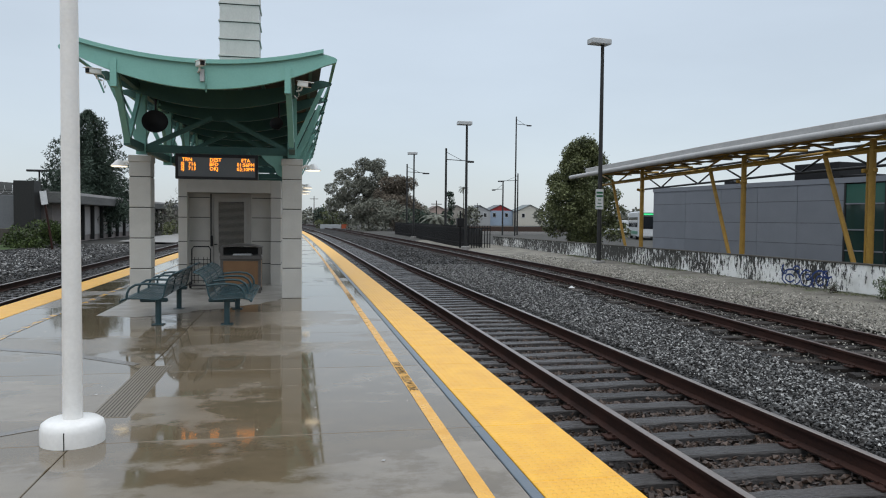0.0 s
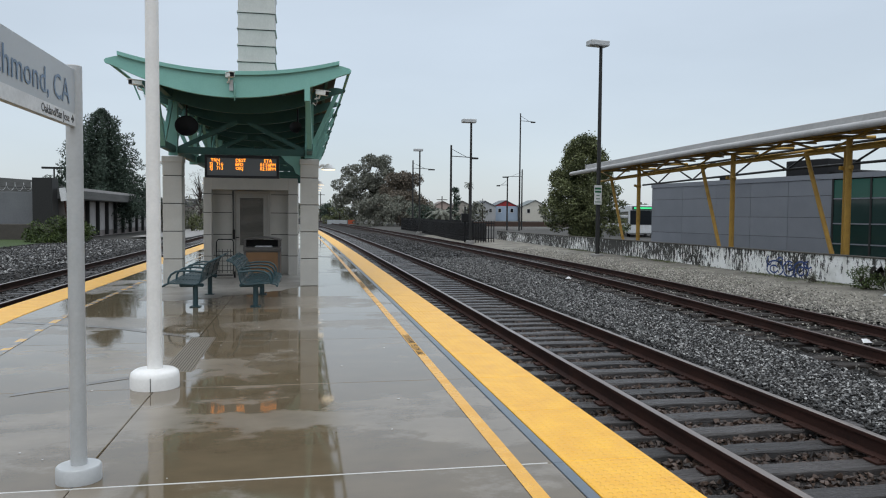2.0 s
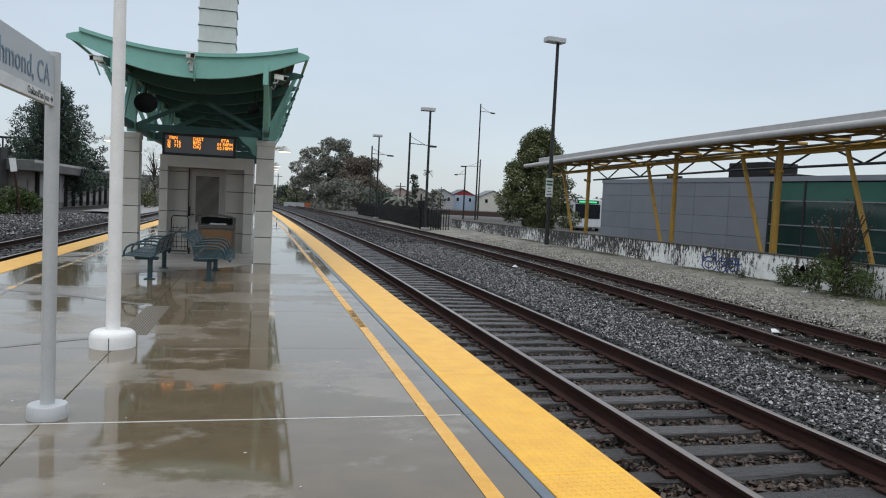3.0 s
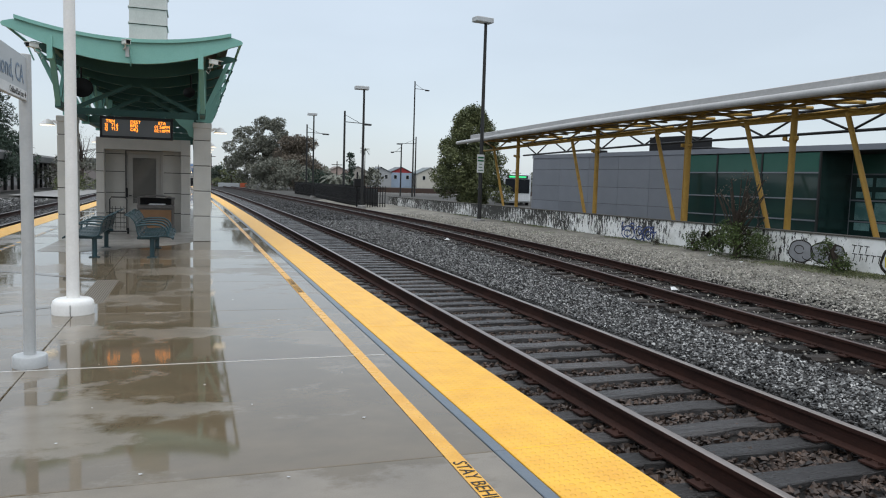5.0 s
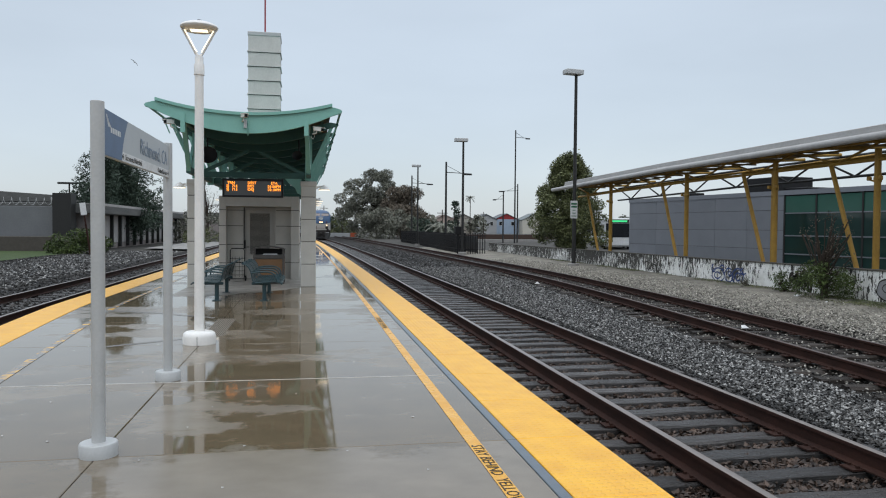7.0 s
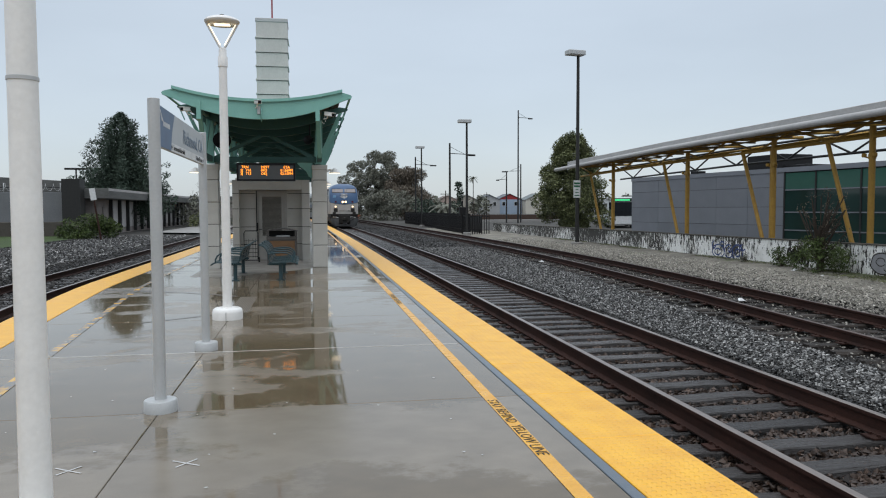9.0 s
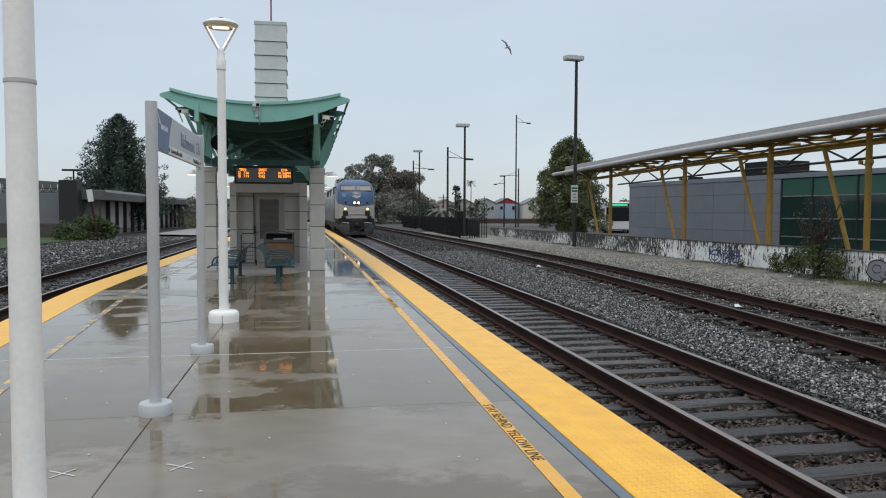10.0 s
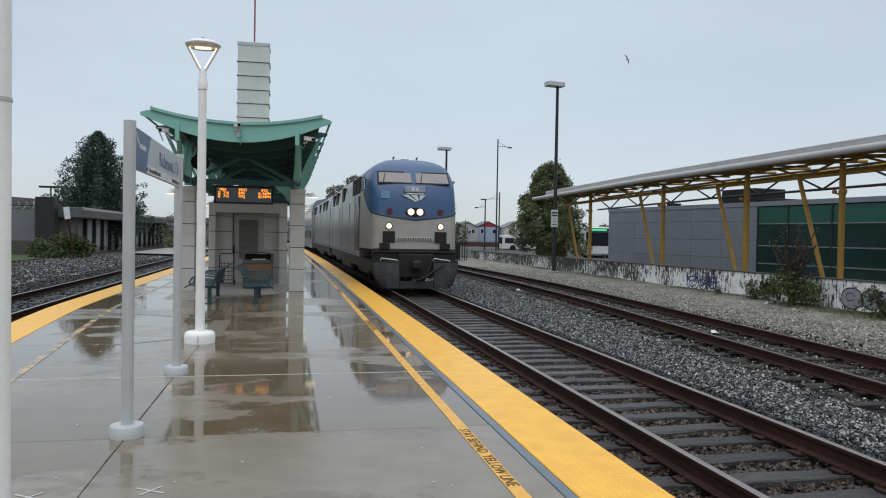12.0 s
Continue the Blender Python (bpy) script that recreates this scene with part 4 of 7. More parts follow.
# ---- benches, bin, cart under the shelter ----
def bench(at, off):
    """Seat faces +x in its own space, set off from its two posts, which stand at y = -1 and 1."""
    t = thing("bench", "teal perforated steel bench with curved arms on two posts", "bench", at, "platform benches")
    for y in (-1.0, 1.0):
        part("post", Geo().lathe(0, y, [(0.045, 0.01), (0.045, 0.36)], 14), BENCH, t)
        part("foot_plate", Geo().soft(-0.09, 0.09, y - 0.09, y + 0.09, 0, 0.014, 0.004), BENCH, t)
        part("bracket", Geo().soft(-0.2 + off, 0.2 + off, y - 0.035, y + 0.035, 0.345, 0.405, 0.015), BENCH, t)
    part("spine", Geo().box(off - 0.03, off + 0.03, -1.1, 1.1, 0.36, 0.40), BENCH, t)
    prof = [(0.44, 0.375), (0.415, 0.405), (0.31, 0.43), (0.14, 0.422), (0.0, 0.41), (-0.10, 0.407), (-0.15, 0.428), (-0.175, 0.48), (-0.19, 0.56), (-0.205, 0.64), (-0.24, 0.72), (-0.30, 0.785), (-0.385, 0.815)]
    prof = [(x + off, z) for x, z in prof]
    dense = []
    for (x0, z0), (x1, z1) in zip(prof, prof[1:]):
        m = max(1, round(math.hypot(x1 - x0, z1 - z0) / 0.055))
        dense += [(x0 + (x1 - x0) * i / m, z0 + (z1 - z0) * i / m) for i in range(m)]
    rng = [-1.22, -0.42, 0.40, 1.22]
    for a, b in zip(rng, rng[1:]):
        g = Geo()
        n = 14
        for k in range(n + 1):
            y = a + 0.02 + (b - a - 0.04) * k / n
            w = 0.012 if 0 < k < n else 0.02
            g.sheet([[(x, y - w, z), (x, y + w, z)] for x, z in prof])
            g.sheet([[(x + 0.004, y + w, z - 0.008), (x + 0.004, y - w, z - 0.008)] for x, z in prof])
        for x, z in dense[1:]:
            g.box(x - 0.010, x + 0.010, a + 0.01, b - 0.01, z - 0.009, z + 0.003)
        for x, z in (prof[0], prof[-1]):
            g.tube([(x, a + 0.005, z), (x, b - 0.005, z)], 0.016, 8)
        for y in (a + 0.008, b - 0.008):
            g.tube([(x, y, z - 0.004) for x, z in prof], 0.012, 6)
        part("seat_panel", g, BENCH, t, "perforated steel seat and back in one sweep")
    for y in rng:
        part("arm", Geo().tube([(off - 0.20, y, 0.615), (off - 0.05, y, 0.635), (off + 0.10, y, 0.64), (off + 0.22, y, 0.625), (off + 0.30, y, 0.575), (off + 0.34, y, 0.50), (off + 0.345, y, 0.42)], 0.018, 8), BENCH, t, "bent tube arm rest")
    return t


bench(pose(-0.80, 13.45, 0), -0.07)
bench(pose(-1.81, 13.55, 0, 0, 0, 180), 0.06)

bn = thing("litter_bin", "square brown-panelled litter bin with a domed metal hood", "litter bin")
X0, X1, Y0, Y1 = -1.37, -0.52, 17.2, 17.85
part("body", Geo().soft(X0 + 0.03, X1 - 0.03, Y0 + 0.03, Y1 - 0.03, 0.06, 0.76, 0.01), BINMETAL, bn)
part("front_panel", Geo().soft(X0 + 0.06, X1 - 0.06, Y0 + 0.01, Y0 + 0.04, 0.10, 0.70, 0.006), BROWNP, bn, "speckled brown panel")
for x0, x1 in ((X0 + 0.01, X0 + 0.04), (X1 - 0.04, X1 - 0.01)):
    part("side_panel", Geo().soft(x0, x1, Y0 + 0.06, Y1 - 0.06, 0.10, 0.70, 0.006), BROWNP, bn, "speckled brown panel")
for x in (X0 + 0.03, X1 - 0.03):
    for y in (Y0 + 0.03, Y1 - 0.03):
        part("corner_post", Geo().box(x - 0.028, x + 0.028, y - 0.028, y + 0.028, 0.0, 0.99), BINMETAL, bn)
part("rim", Geo().soft(X0 - 0.01, X1 + 0.01, Y0 - 0.01, Y1 + 0.01, 0.73, 0.82, 0.01), BINMETAL, bn)
# Dark block stands for the shade inside the open hood.
part("opening", Geo().box(X0 + 0.04, X1 - 0.04, Y0 + 0.3, Y1 - 0.04, 0.80, 0.98), DARK, bn, "dark block painted as the shade inside the hood")
part("liner", Geo().soft(X0 + 0.25, X1 - 0.2, Y0 + 0.08, Y0 + 0.28, 0.79, 0.85, 0.02), SIGNWHITE, bn, "pale bin liner")
hood = [(X0 - 0.02 + (X1 - X0 + 0.04) * k / 10, 0.96 + 0.10 * math.sin(math.pi * (0.12 + 0.76 * k / 10))) for k in range(11)]
part("hood", Geo().prism(hood + [(x, z - 0.03) for x, z in hood[::-1]], Y0 - 0.02, Y1 + 0.02), BINMETAL, bn, "domed metal hood")

ct = thing("luggage_cart", "small dark tubular luggage cart folded against the wall", "cart")
part("hoop", Geo().tube([(-2.12, 18.45, 0.1), (-2.12, 18.5, 0.90), (-2.08, 18.5, 0.96), (-1.75, 18.5, 0.96), (-1.71, 18.5, 0.90), (-1.71, 18.45, 0.1)], 0.014, 8), BLACK, ct)
for k in range(5):
    part("rung", Geo().tube([(-2.12, 18.48, 0.18 + 0.12 * k), (-1.71, 18.48, 0.18 + 0.12 * k)], 0.008, 6), BLACK, ct)
for x in (-2.06, -1.98, -1.86, -1.78):
    part("rung", Geo().tube([(x, 18.48, 0.12), (x, 18.48, 0.72)], 0.006, 6), BLACK, ct)
part("toe_plate", Geo().box(-2.13, -1.70, 18.2, 18.47, 0.07, 0.085), BLACK, ct)
for x in (-2.15, -1.68):
    part("wheel", Geo().tube([(x - 0.02, 18.48, 0.08), (x + 0.02, 18.48, 0.08)], 0.08, 14), BLACK, ct)


# fittings on the shelter
def wall_light(x, y, z, s):
    t = thing("wall_light", "white angled wall light on a pillar", "lamp", group="pillar lights")
    part("arm", Geo().tube([(x, y, z - 0.02), (x + s * 0.08, y, z + 0.03), (x + s * 0.14, y, z + 0.02)], 0.03, 8), WHITE, t)
    part("shade", Geo().lathe(x + s * 0.22, y, [(0.03, z + 0.07), (0.06, z + 0.05), (0.16, z - 0.05), (0.165, z - 0.062)], 16), WHITE, t)
    part("lens", Geo().lathe(x + s * 0.22, y, [(0.14, z - 0.072), (0.15, z - 0.063)], 16), SODIUM, t, "lit warm lens")


for y in BAYS:
    if y < 17 or y > 25:
        wall_light(PL - 0.2, y, 2.68, -1)
        wall_light(PR + 0.2, y, 2.68, 1)


def security_camera(x, y, z, aim, tilt=-15):
    t = thing("security_camera", "white boxy security camera on a bracket under the roof edge", "camera", pose(x, y, z, tilt, 0, aim) @ Matrix.Scale(1.12, 4), "security cameras")
    part("housing", Geo().soft(-0.045, 0.045, -0.15, 0.10, -0.035, 0.042, 0.01), WHITE, t)
    part("hood", Geo().soft(-0.052, 0.052, -0.185, 0.11, 0.042, 0.053, 0.003), WHITE, t)
    part("lens_window", Geo().box(-0.032, 0.032, -0.156, -0.149, -0.026, 0.034), BLACK, t)
    part("bracket", Geo().tube([(0, 0.02, -0.035), (0, 0.04, -0.09), (0, 0.14, -0.11)], 0.014, 8), WHITE, t)
    part("cable", Geo().tube([(0.02, 0.10, 0), (0.035, 0.16, -0.06), (0.04, 0.12, -0.16), (0.035, 0.15, -0.22), (0.015, 0.20, -0.18)], 0.007, 6), WHITE, t)


security_camera(SC - 0.02, FRONT - 0.14, 4.16, 20, 5)
part("post_plate", Geo().box(SC - 0.035, SC + 0.035, FRONT - 0.04, FRONT + 0.01, 3.90, 4.10), SILVER, sh)
part("drain_pipe", Geo().tube([(SC + 0.06, FRONT - 0.02, 4.05), (SC + 0.06, FRONT - 0.02, 3.72)], 0.012, 6), GREEN, sh)
security_camera(SC - 1.68, FRONT + 0.0, 3.98, -25, 5)
security_camera(SC + 1.66, FRONT + 0.05, 3.93, 40, 10)

sp = thing("loudspeaker", "round black horn loudspeaker hung under the roof", "loudspeaker", pose(-2.38, 15.55, 3.40, 70, 0, 8))
part("horn", Geo().lathe(0, 0, [(0.06, -0.22), (0.09, -0.1), (0.20, 0.02), (0.235, 0.05), (0.20, 0.052), (0.08, -0.03)], 24), BLACK, sp)
part("bracket", Geo().tube([(0, 0, -0.2), (0, 0.25, -0.25), (0, 0.55, -0.1)], 0.02, 8), BLACK, sp)
sp2 = thing("loudspeaker", "small dark loudspeaker under the roof", "loudspeaker", pose(-0.15, 15.6, 3.45, 70, 0, -8))
part("horn", Geo().lathe(0, 0, [(0.05, -0.16), (0.07, -0.08), (0.12, 0.02), (0.13, 0.04), (0.05, -0.02)], 20), BLACK, sp2)
part("bracket", Geo().tube([(0, 0, -0.15), (0, 0.25, -0.2), (0, 0.5, -0.1)], 0.02, 8), BLACK, sp2)


# ---- white wall, canopy, station building ----
WX = 14.7


def walltop(y):
    return 0.60 - 0.0045 * max(0, y - 10)


we = thing("wall_east", "low white boundary wall with peeling paint and graffiti", "wall", kind="structure")
g, cap = Geo(), Geo()
WY = spread_ys(-30, 55, 28)
g.sheet([[(WX + 0.25, y, -0.5), (WX + 0.25, y, walltop(y)), (WX, y, walltop(y)), (WX, y, -0.5)] for y in WY])
g.box(WX, WX + 0.25, 54.99, 55.01, -0.5, walltop(55))
cap.sheet([[(WX - 0.025, y, walltop(y)), (WX - 0.025, y, walltop(y) + 0.035), (WX + 0.275, y, walltop(y) + 0.035), (WX + 0.275, y, walltop(y))] for y in WY])
part("wall_body", g, WALLW, we)
part("wall_cap", cap, COPING, we, "dark stained coping")


def scrawl(y0, y1, z0, z1, seed, material, n, r, label):
    """Loops of sprayed line on the wall."""
    rnd = random.Random(seed)
    g = Geo()
    for k in range(n):
        cy, cz = y0 + (y1 - y0) * (k + 0.5) / n, (z0 + z1) / 2
        ry, rz = abs(y1 - y0) / n * rnd.uniform(0.4, 0.62), abs(z1 - z0) * rnd.uniform(0.34, 0.5)
        ph, m = rnd.uniform(0, 6), rnd.choice((1, 2, 3))
        pts = []
        for i in range(21):
            a = ph + i / 20 * 5.6
            q = 1 + 0.22 * math.sin(m * a + ph)
            pts.append((WX - 0.002, cy + ry * q * math.cos(a), cz + rz * q * math.sin(a)))
        g.sheet([[(p[0], p[1] + r, p[2] + r * 0.6), (p[0], p[1] - r, p[2] - r * 0.6)] for p in pts])
        pts = [(WX - 0.002, cy + ry * rnd.uniform(-0.7, 0.7), cz + rz * rnd.uniform(-0.8, 0.8)) for i in range(4)]
        g.sheet([[(p[0], p[1] + r, p[2] + r), (p[0], p[1] - r, p[2] - r)] for p in pts])
    part("graffiti", g, material, we, label)




def bubbles(rings, r, material, label, fill=None):
    """Rounded sprayed letters: (y, z, half width, half height, start, sweep) each."""
    g, f = Geo(), Geo()
    for cy, cz, ry, rz, a0, sweep in rings:
        pts = [(cy - ry * math.cos(math.radians(a0 + sweep * i / 24)) * (1 + 0.06 * math.sin(5 * i)), cz + rz * math.sin(math.radians(a0 + sweep * i / 24))) for i in range(25)]
        g.sheet([[(WX - 0.004, cy + (y - cy) * (1 - r / ry), cz + (z - cz) * (1 - r / rz)), (WX - 0.004, y, z)] for y, z in pts])
        f.add([(WX - 0.002, cy, cz)] + [(WX - 0.002, y, z) for y, z in pts], [(0, i, i + 1) for i in range(1, 25)])
    if fill:
        part("graffiti_fill", f, fill, we, "sprayed filling of the letters")
    part("graffiti", g, material, we, label)


SPRAYG = mat("spray_grey", (0.30, 0.30, 0.31), (0.22, 0.22, 0.23), 0.6, bump=0)
bubbles([(20.45, 0.02, 0.42, 0.27, 0, 350), (20.5, 0.0, 0.22, 0.14, 20, 330), (20.2, 0.30, 0.16, 0.10, 0, 320), (19.75, 0.05, 0.30, 0.26, 60, 300), (19.7, 0.1, 0.12, 0.10, 0, 360), (19.2, 0.03, 0.36, 0.30, -30, 320), (19.2, 0.02, 0.18, 0.16, 0, 340), (18.9, 0.22, 0.2, 0.12, 90, 250), (20.75, 0.25, 0.14, 0.16, 100, 260)], 0.05, SPRAY, "blue sprayed bubble letters")
scrawl(19.9, 18.8, -0.15, 0.32, 9, INK, 2, 0.014, "black sprayed scribble")
scrawl(26.3, 24.9, -0.2, 0.25, 5, INK, 4, 0.026, "black sprayed scribble")
bubbles([(12.45, 0.12, 0.42, 0.30, 0, 360), (11.75, 0.14, 0.40, 0.27, 30, 340), (11.3, 0.10, 0.26, 0.28, 10, 330)], 0.035, INK, "black outlined bubble letters", SPRAYG)
bubbles([(12.5, 0.16, 0.17, 0.12, 0, 330), (12.2, 0.0, 0.2, 0.10, 180, 200), (11.7, 0.16, 0.14, 0.10, 0, 360)], 0.025, INK, "black inner strokes")
scrawl(16.4, 15.4, -0.15, 0.45, 15, INK, 4, 0.05, "broad black sprayed letters")
bubbles([(9.7, 0.12, 0.42, 0.36, 0, 360), (8.9, 0.1, 0.5, 0.38, 0, 360)], 0.07, INK, "thick black outlined letters", SIGNWHITE)
bubbles([(9.7, 0.12, 0.30, 0.25, 20, 250), (8.9, 0.1, 0.36, 0.27, 200, 260)], 0.06, SPRAYY, "yellow sprayed outline")
g = Geo()
for k, (dy, dz) in enumerate(((0, 0.2), (0.02, 0.0))):
    for i in range(5 - 2 * (1 - k)):
        yy = 10.85 - 0.17 * i - dy
        g.beam((WX - 0.002, yy, 0.05 + dz), (WX - 0.002, yy - 0.03, 0.22 + dz), 0.02, 0.004, (1, 0, 0))
        g.beam((WX - 0.002, yy + 0.05, 0.22 + dz), (WX - 0.002, yy - 0.09, 0.21 + dz), 0.02, 0.004, (1, 0, 0))
part("graffiti", g, INK, we, "black sprayed tag")

RIBM = mat("roof_underside", (0.27, 0.21, 0.13), (0.20, 0.16, 0.10), 0.7, scale=3)
cn = thing("station_canopy", "long canopy with a pale round edge on mustard steel trusses", "canopy")
CX = 15.2
VERT = [(31.4, 3.96), (23.75, 3.9), (17.95, 3.88), (13.5, 3.85), (9.9, 3.85), (6.5, 3.85)]
SLANT = [(32.95, 34.6), (24.5, 25.9), (18.5, 19.8), (14.2, 15.35), (10.7, 11.8), (7.2, 8.2)]
for (y, z), (ya, yb) in zip(VERT, SLANT):
    part("column", Geo().tube([(CX, y, -0.2), (CX, y, z)], 0.088, 14), YELLOWP, cn, "mustard tubular column")
    part("collar", Geo().tube([(CX, y, 2.95), (CX, y, 3.08)], 0.105, 14), YELLOWP, cn)
    part("raking_column", Geo().tube([(CX, ya - 0.3, -0.2), (CX, yb, 3.62)], 0.068, 12), YELLOWP, cn, "mustard raking column")
EDGEZ = lambda y: np.interp(y, [-6, 9.5, 14, 24, 37.6], [4.02, 4.05, 4.07, 4.07, 3.93])
THICK = lambda y: np.interp(y, [5, 9.5, 23.5, 35], [0.38, 0.38, 0.39, 0.42]) - 0.13
part("edge_tube", Geo().tube([(14.2, y, EDGEZ(y) - 0.03) for y in (37.6, 31, 24, 18, 12, 5, -6)], 0.10, 16), TUBE, cn, "pale round canopy edge")
part("roof_sheet", Geo().sheet([[(14.25 + 1.2 * k, y, EDGEZ(y) + 0.04 + 0.07 * k) for k in range(3)] for y in (35.6, 24, 12, -6)]).sheet([[(14.25 + 1.2 * k, y, EDGEZ(y) + 0.08 + 0.07 * k) for k in range(3)] for y in (35.6, 24, 12, -6)]), TUBE, cn, "pale metal roof sheet")
part("fascia", Geo().sheet([[(14.22, y, EDGEZ(y) + 0.03), (14.22, y, EDGEZ(y) + THICK(y) - 0.02), (14.26, y, EDGEZ(y) + THICK(y)), (14.6, y, EDGEZ(y) + THICK(y))] for y in (35.6, 30, 24, 18, 12, 5, -6)]).box(14.22, 14.6, 35.58, 35.6, EDGEZ(35.6) + 0.03, EDGEZ(35.6) + THICK(35.6) - 0.005), TUBE, cn, "pale flat fascia above the round edge")
# front truss in mustard, rear truss in dark steel: height, half pitch, radii
for x, m, low, pitch, rc, rw in ((15.2, YELLOWP, -0.50, 1.9, 0.05, 0.036), (17.6, POLE, -0.66, 1.7, 0.045, 0.036)):
    for dz in (low, 0.02):
        part("chord", Geo().tube([(x, y, EDGEZ(y) + dz) for y in (36, 24, 12, -6)], rc, 8), m, cn)
    ys = [36 - pitch * k for k in range(int(41 / pitch))]
    for k, (a, b) in enumerate(zip(ys, ys[1:])):
        za, zc = (low, 0.02) if k % 2 else (0.02, low)
        part("web", Geo().tube([(x, a, EDGEZ(a) + za), (x, b, EDGEZ(b) + zc)], rw, 6), m, cn)
part("chord", Geo().tube([(16.4, y, EDGEZ(y) + 0.05) for y in (36, 24, 12, -6)], 0.035, 8), YELLOWP, cn)
for k in range(38):
    y = 35.5 - 1.1 * k
    part("roof_rib", Geo().box(14.3, 16.6, y - 0.03, y + 0.03, EDGEZ(y) - 0.02, EDGEZ(y) + 0.035), RIBM, cn, "tan ribbed underside of the roof")
part("downpipe", Geo().tube([(CX + 0.05, 18.16, -0.2), (CX + 0.05, 18.16, 3.6)], 0.045, 8), YELLOWP, cn)
for (y, z), (ya, yb) in zip(VERT, SLANT):
    for yy in (y, yb):
        part("rafter", Geo().tube([(14.2, yy, EDGEZ(yy)), (15.2, yy, EDGEZ(yy) - 0.02), (17.6, yy, EDGEZ(yy) + 0.1)], 0.055, 8), YELLOWP, cn)
        part("cross_brace", Geo().tube([(15.2, yy, EDGEZ(yy) - 0.45), (17.6, yy - 1.6, EDGEZ(yy) - 0.05)], 0.045, 8), YELLOWP, cn)
    for s in (-1, 1):
        part("floodlight", Geo().soft(CX - 0.14, CX - 0.04, y + s * 0.2 - 0.06, y + s * 0.2 + 0.06, 3.0, 3.11, 0.02).tube([(CX, y, 2.95), (CX - 0.05, y + s * 0.22, 3.02)], 0.025, 6), YELLOWP, cn, "small mustard floodlight")

b0, b1 = Vector((20.1, 40.0, 0)), Vector((23.3, 20.55, 0))
along = (b1 - b0).normalized()
BM = Matrix(((along.x, -along.y, 0, b0.x), (along.y, along.x, 0, b0.y), (0, 0, 1, 0), (0, 0, 0, 1)))
sb = thing("station_building", "grey panelled station building with dark green glazing", "building", BM)
LEN = (b1 - b0).length
S = [0, 2.8, 5.5, 7.95, 10.3, 12.75]
LV = ((-0.25, 0.75), (0.75, 1.65), (1.65, 2.6), (2.6, 3.3))
part("core", Geo().box(0.02, S[-1], 0.03, 9, -0.3, 3.4), JOINT, sb)
part("core_roof", Geo().box(0.0, LEN + 14, 0.1, 9, 3.28, 3.34), JOINT, sb)
for a, b in zip(S, S[1:]):
    for z0, z1 in LV:
        part("panel", Geo().soft(a + 0.008, b - 0.008, 0.0, 0.04, z0 + 0.008, z1 - 0.008, 0.004), PANEL, sb)
for z0, z1 in LV:
    for k in range(3):
        part("panel", Geo().soft(-0.014, 0.026, 0.05 + 3 * k, 3.03 + 3 * k, z0 + 0.008, z1 - 0.008, 0.004), PANEL, sb)
part("parapet", Geo().box(-0.03, LEN + 14, -0.03, 0.12, 3.3, 3.52).box(-0.03, 0.12, 0.12, 9, 3.3, 3.52), PANEL, sb)
G = [S[-1], 14.6, 17.0, LEN]
GLZ = ((-0.25, 0.55), (0.55, 1.4), (1.4, 2.45), (2.45, 3.28))
GREENBAND = mat("green_spandrel", (0.028, 0.105, 0.078), (0.022, 0.085, 0.063), 0.2, scale=1, bump=0)
# Opaque pale panels: the daylight behind the glass is put into their colour.
DAYPANEL = mat("painted_daylight", (0.20, 0.36, 0.34), (0.08, 0.17, 0.16), 0.06, scale=1.6, bump=0, contrast=(0.42, 0.58))
for a, b in zip(G, G[1:]):
    for k, (z0, z1) in enumerate(GLZ):
        part("pane", Geo().box(a + 0.03, b - 0.03, 0.02, 0.04, z0 + 0.03, z1 - 0.03), GREENBAND if k == 3 else TGLASS, sb)
for a in G:
    part("mullion", Geo().box(a - 0.04, a + 0.04, -0.02, 0.06, -0.25, 3.3), POLE, sb)
for z in (0.55, 1.4, 2.45):
    part("transom", Geo().box(G[0], LEN, -0.012, 0.052, z - 0.025, z + 0.025), PANEL, sb)
for k in range(6):
    a = LEN + 2.3 * k
    for i, (z0, z1) in enumerate(GLZ):
        part("pane", Geo().box(a + 0.03, a + 2.27, 2.02, 2.05, z0 + 0.03, z1 - 0.03), GREENBAND if i == 3 else TGLASS, sb)
    part("mullion", Geo().box(a - 0.03, a + 0.03, 1.98, 2.07, -0.25, 3.3), PANEL, sb)
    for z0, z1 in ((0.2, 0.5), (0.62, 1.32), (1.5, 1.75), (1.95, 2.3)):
        part("inner_pane", Geo().box(a + 0.25, a + 0.9, 2.010, 2.016, z0, z1).box(a + 1.05, a + 2.1, 2.010, 2.016, z0, z1), DAYPANEL, sb, "pale panels painted as daylight through the glazing")
for z in (0.55, 1.4, 2.45):
    part("transom", Geo().box(LEN, LEN + 14, 1.985, 2.06, z - 0.025, z + 0.025), PANEL, sb)
part("side_pane", Geo().box(LEN - 0.02, LEN + 0.02, 0.06, 2.0, -0.25, 3.28), TGLASS, sb)
part("room_wall", Geo().box(S[-1], LEN + 14, 7.5, 7.6, -0.25, 3.28), PANEL, sb)
part("roof_unit", Geo().soft(9.1, 11.5, 1.0, 3.0, 3.3, 4.3, 0.03).soft(11.5, 12.9, 1.2, 2.8, 3.3, 3.72, 0.03), BLACK, sb, "dark rooftop plant box")
part("roof_unit", Geo().soft(5.0, 5.6, 0.6, 1.2, 3.5, 3.72, 0.02), BLACK, sb, "dark rooftop plant box")


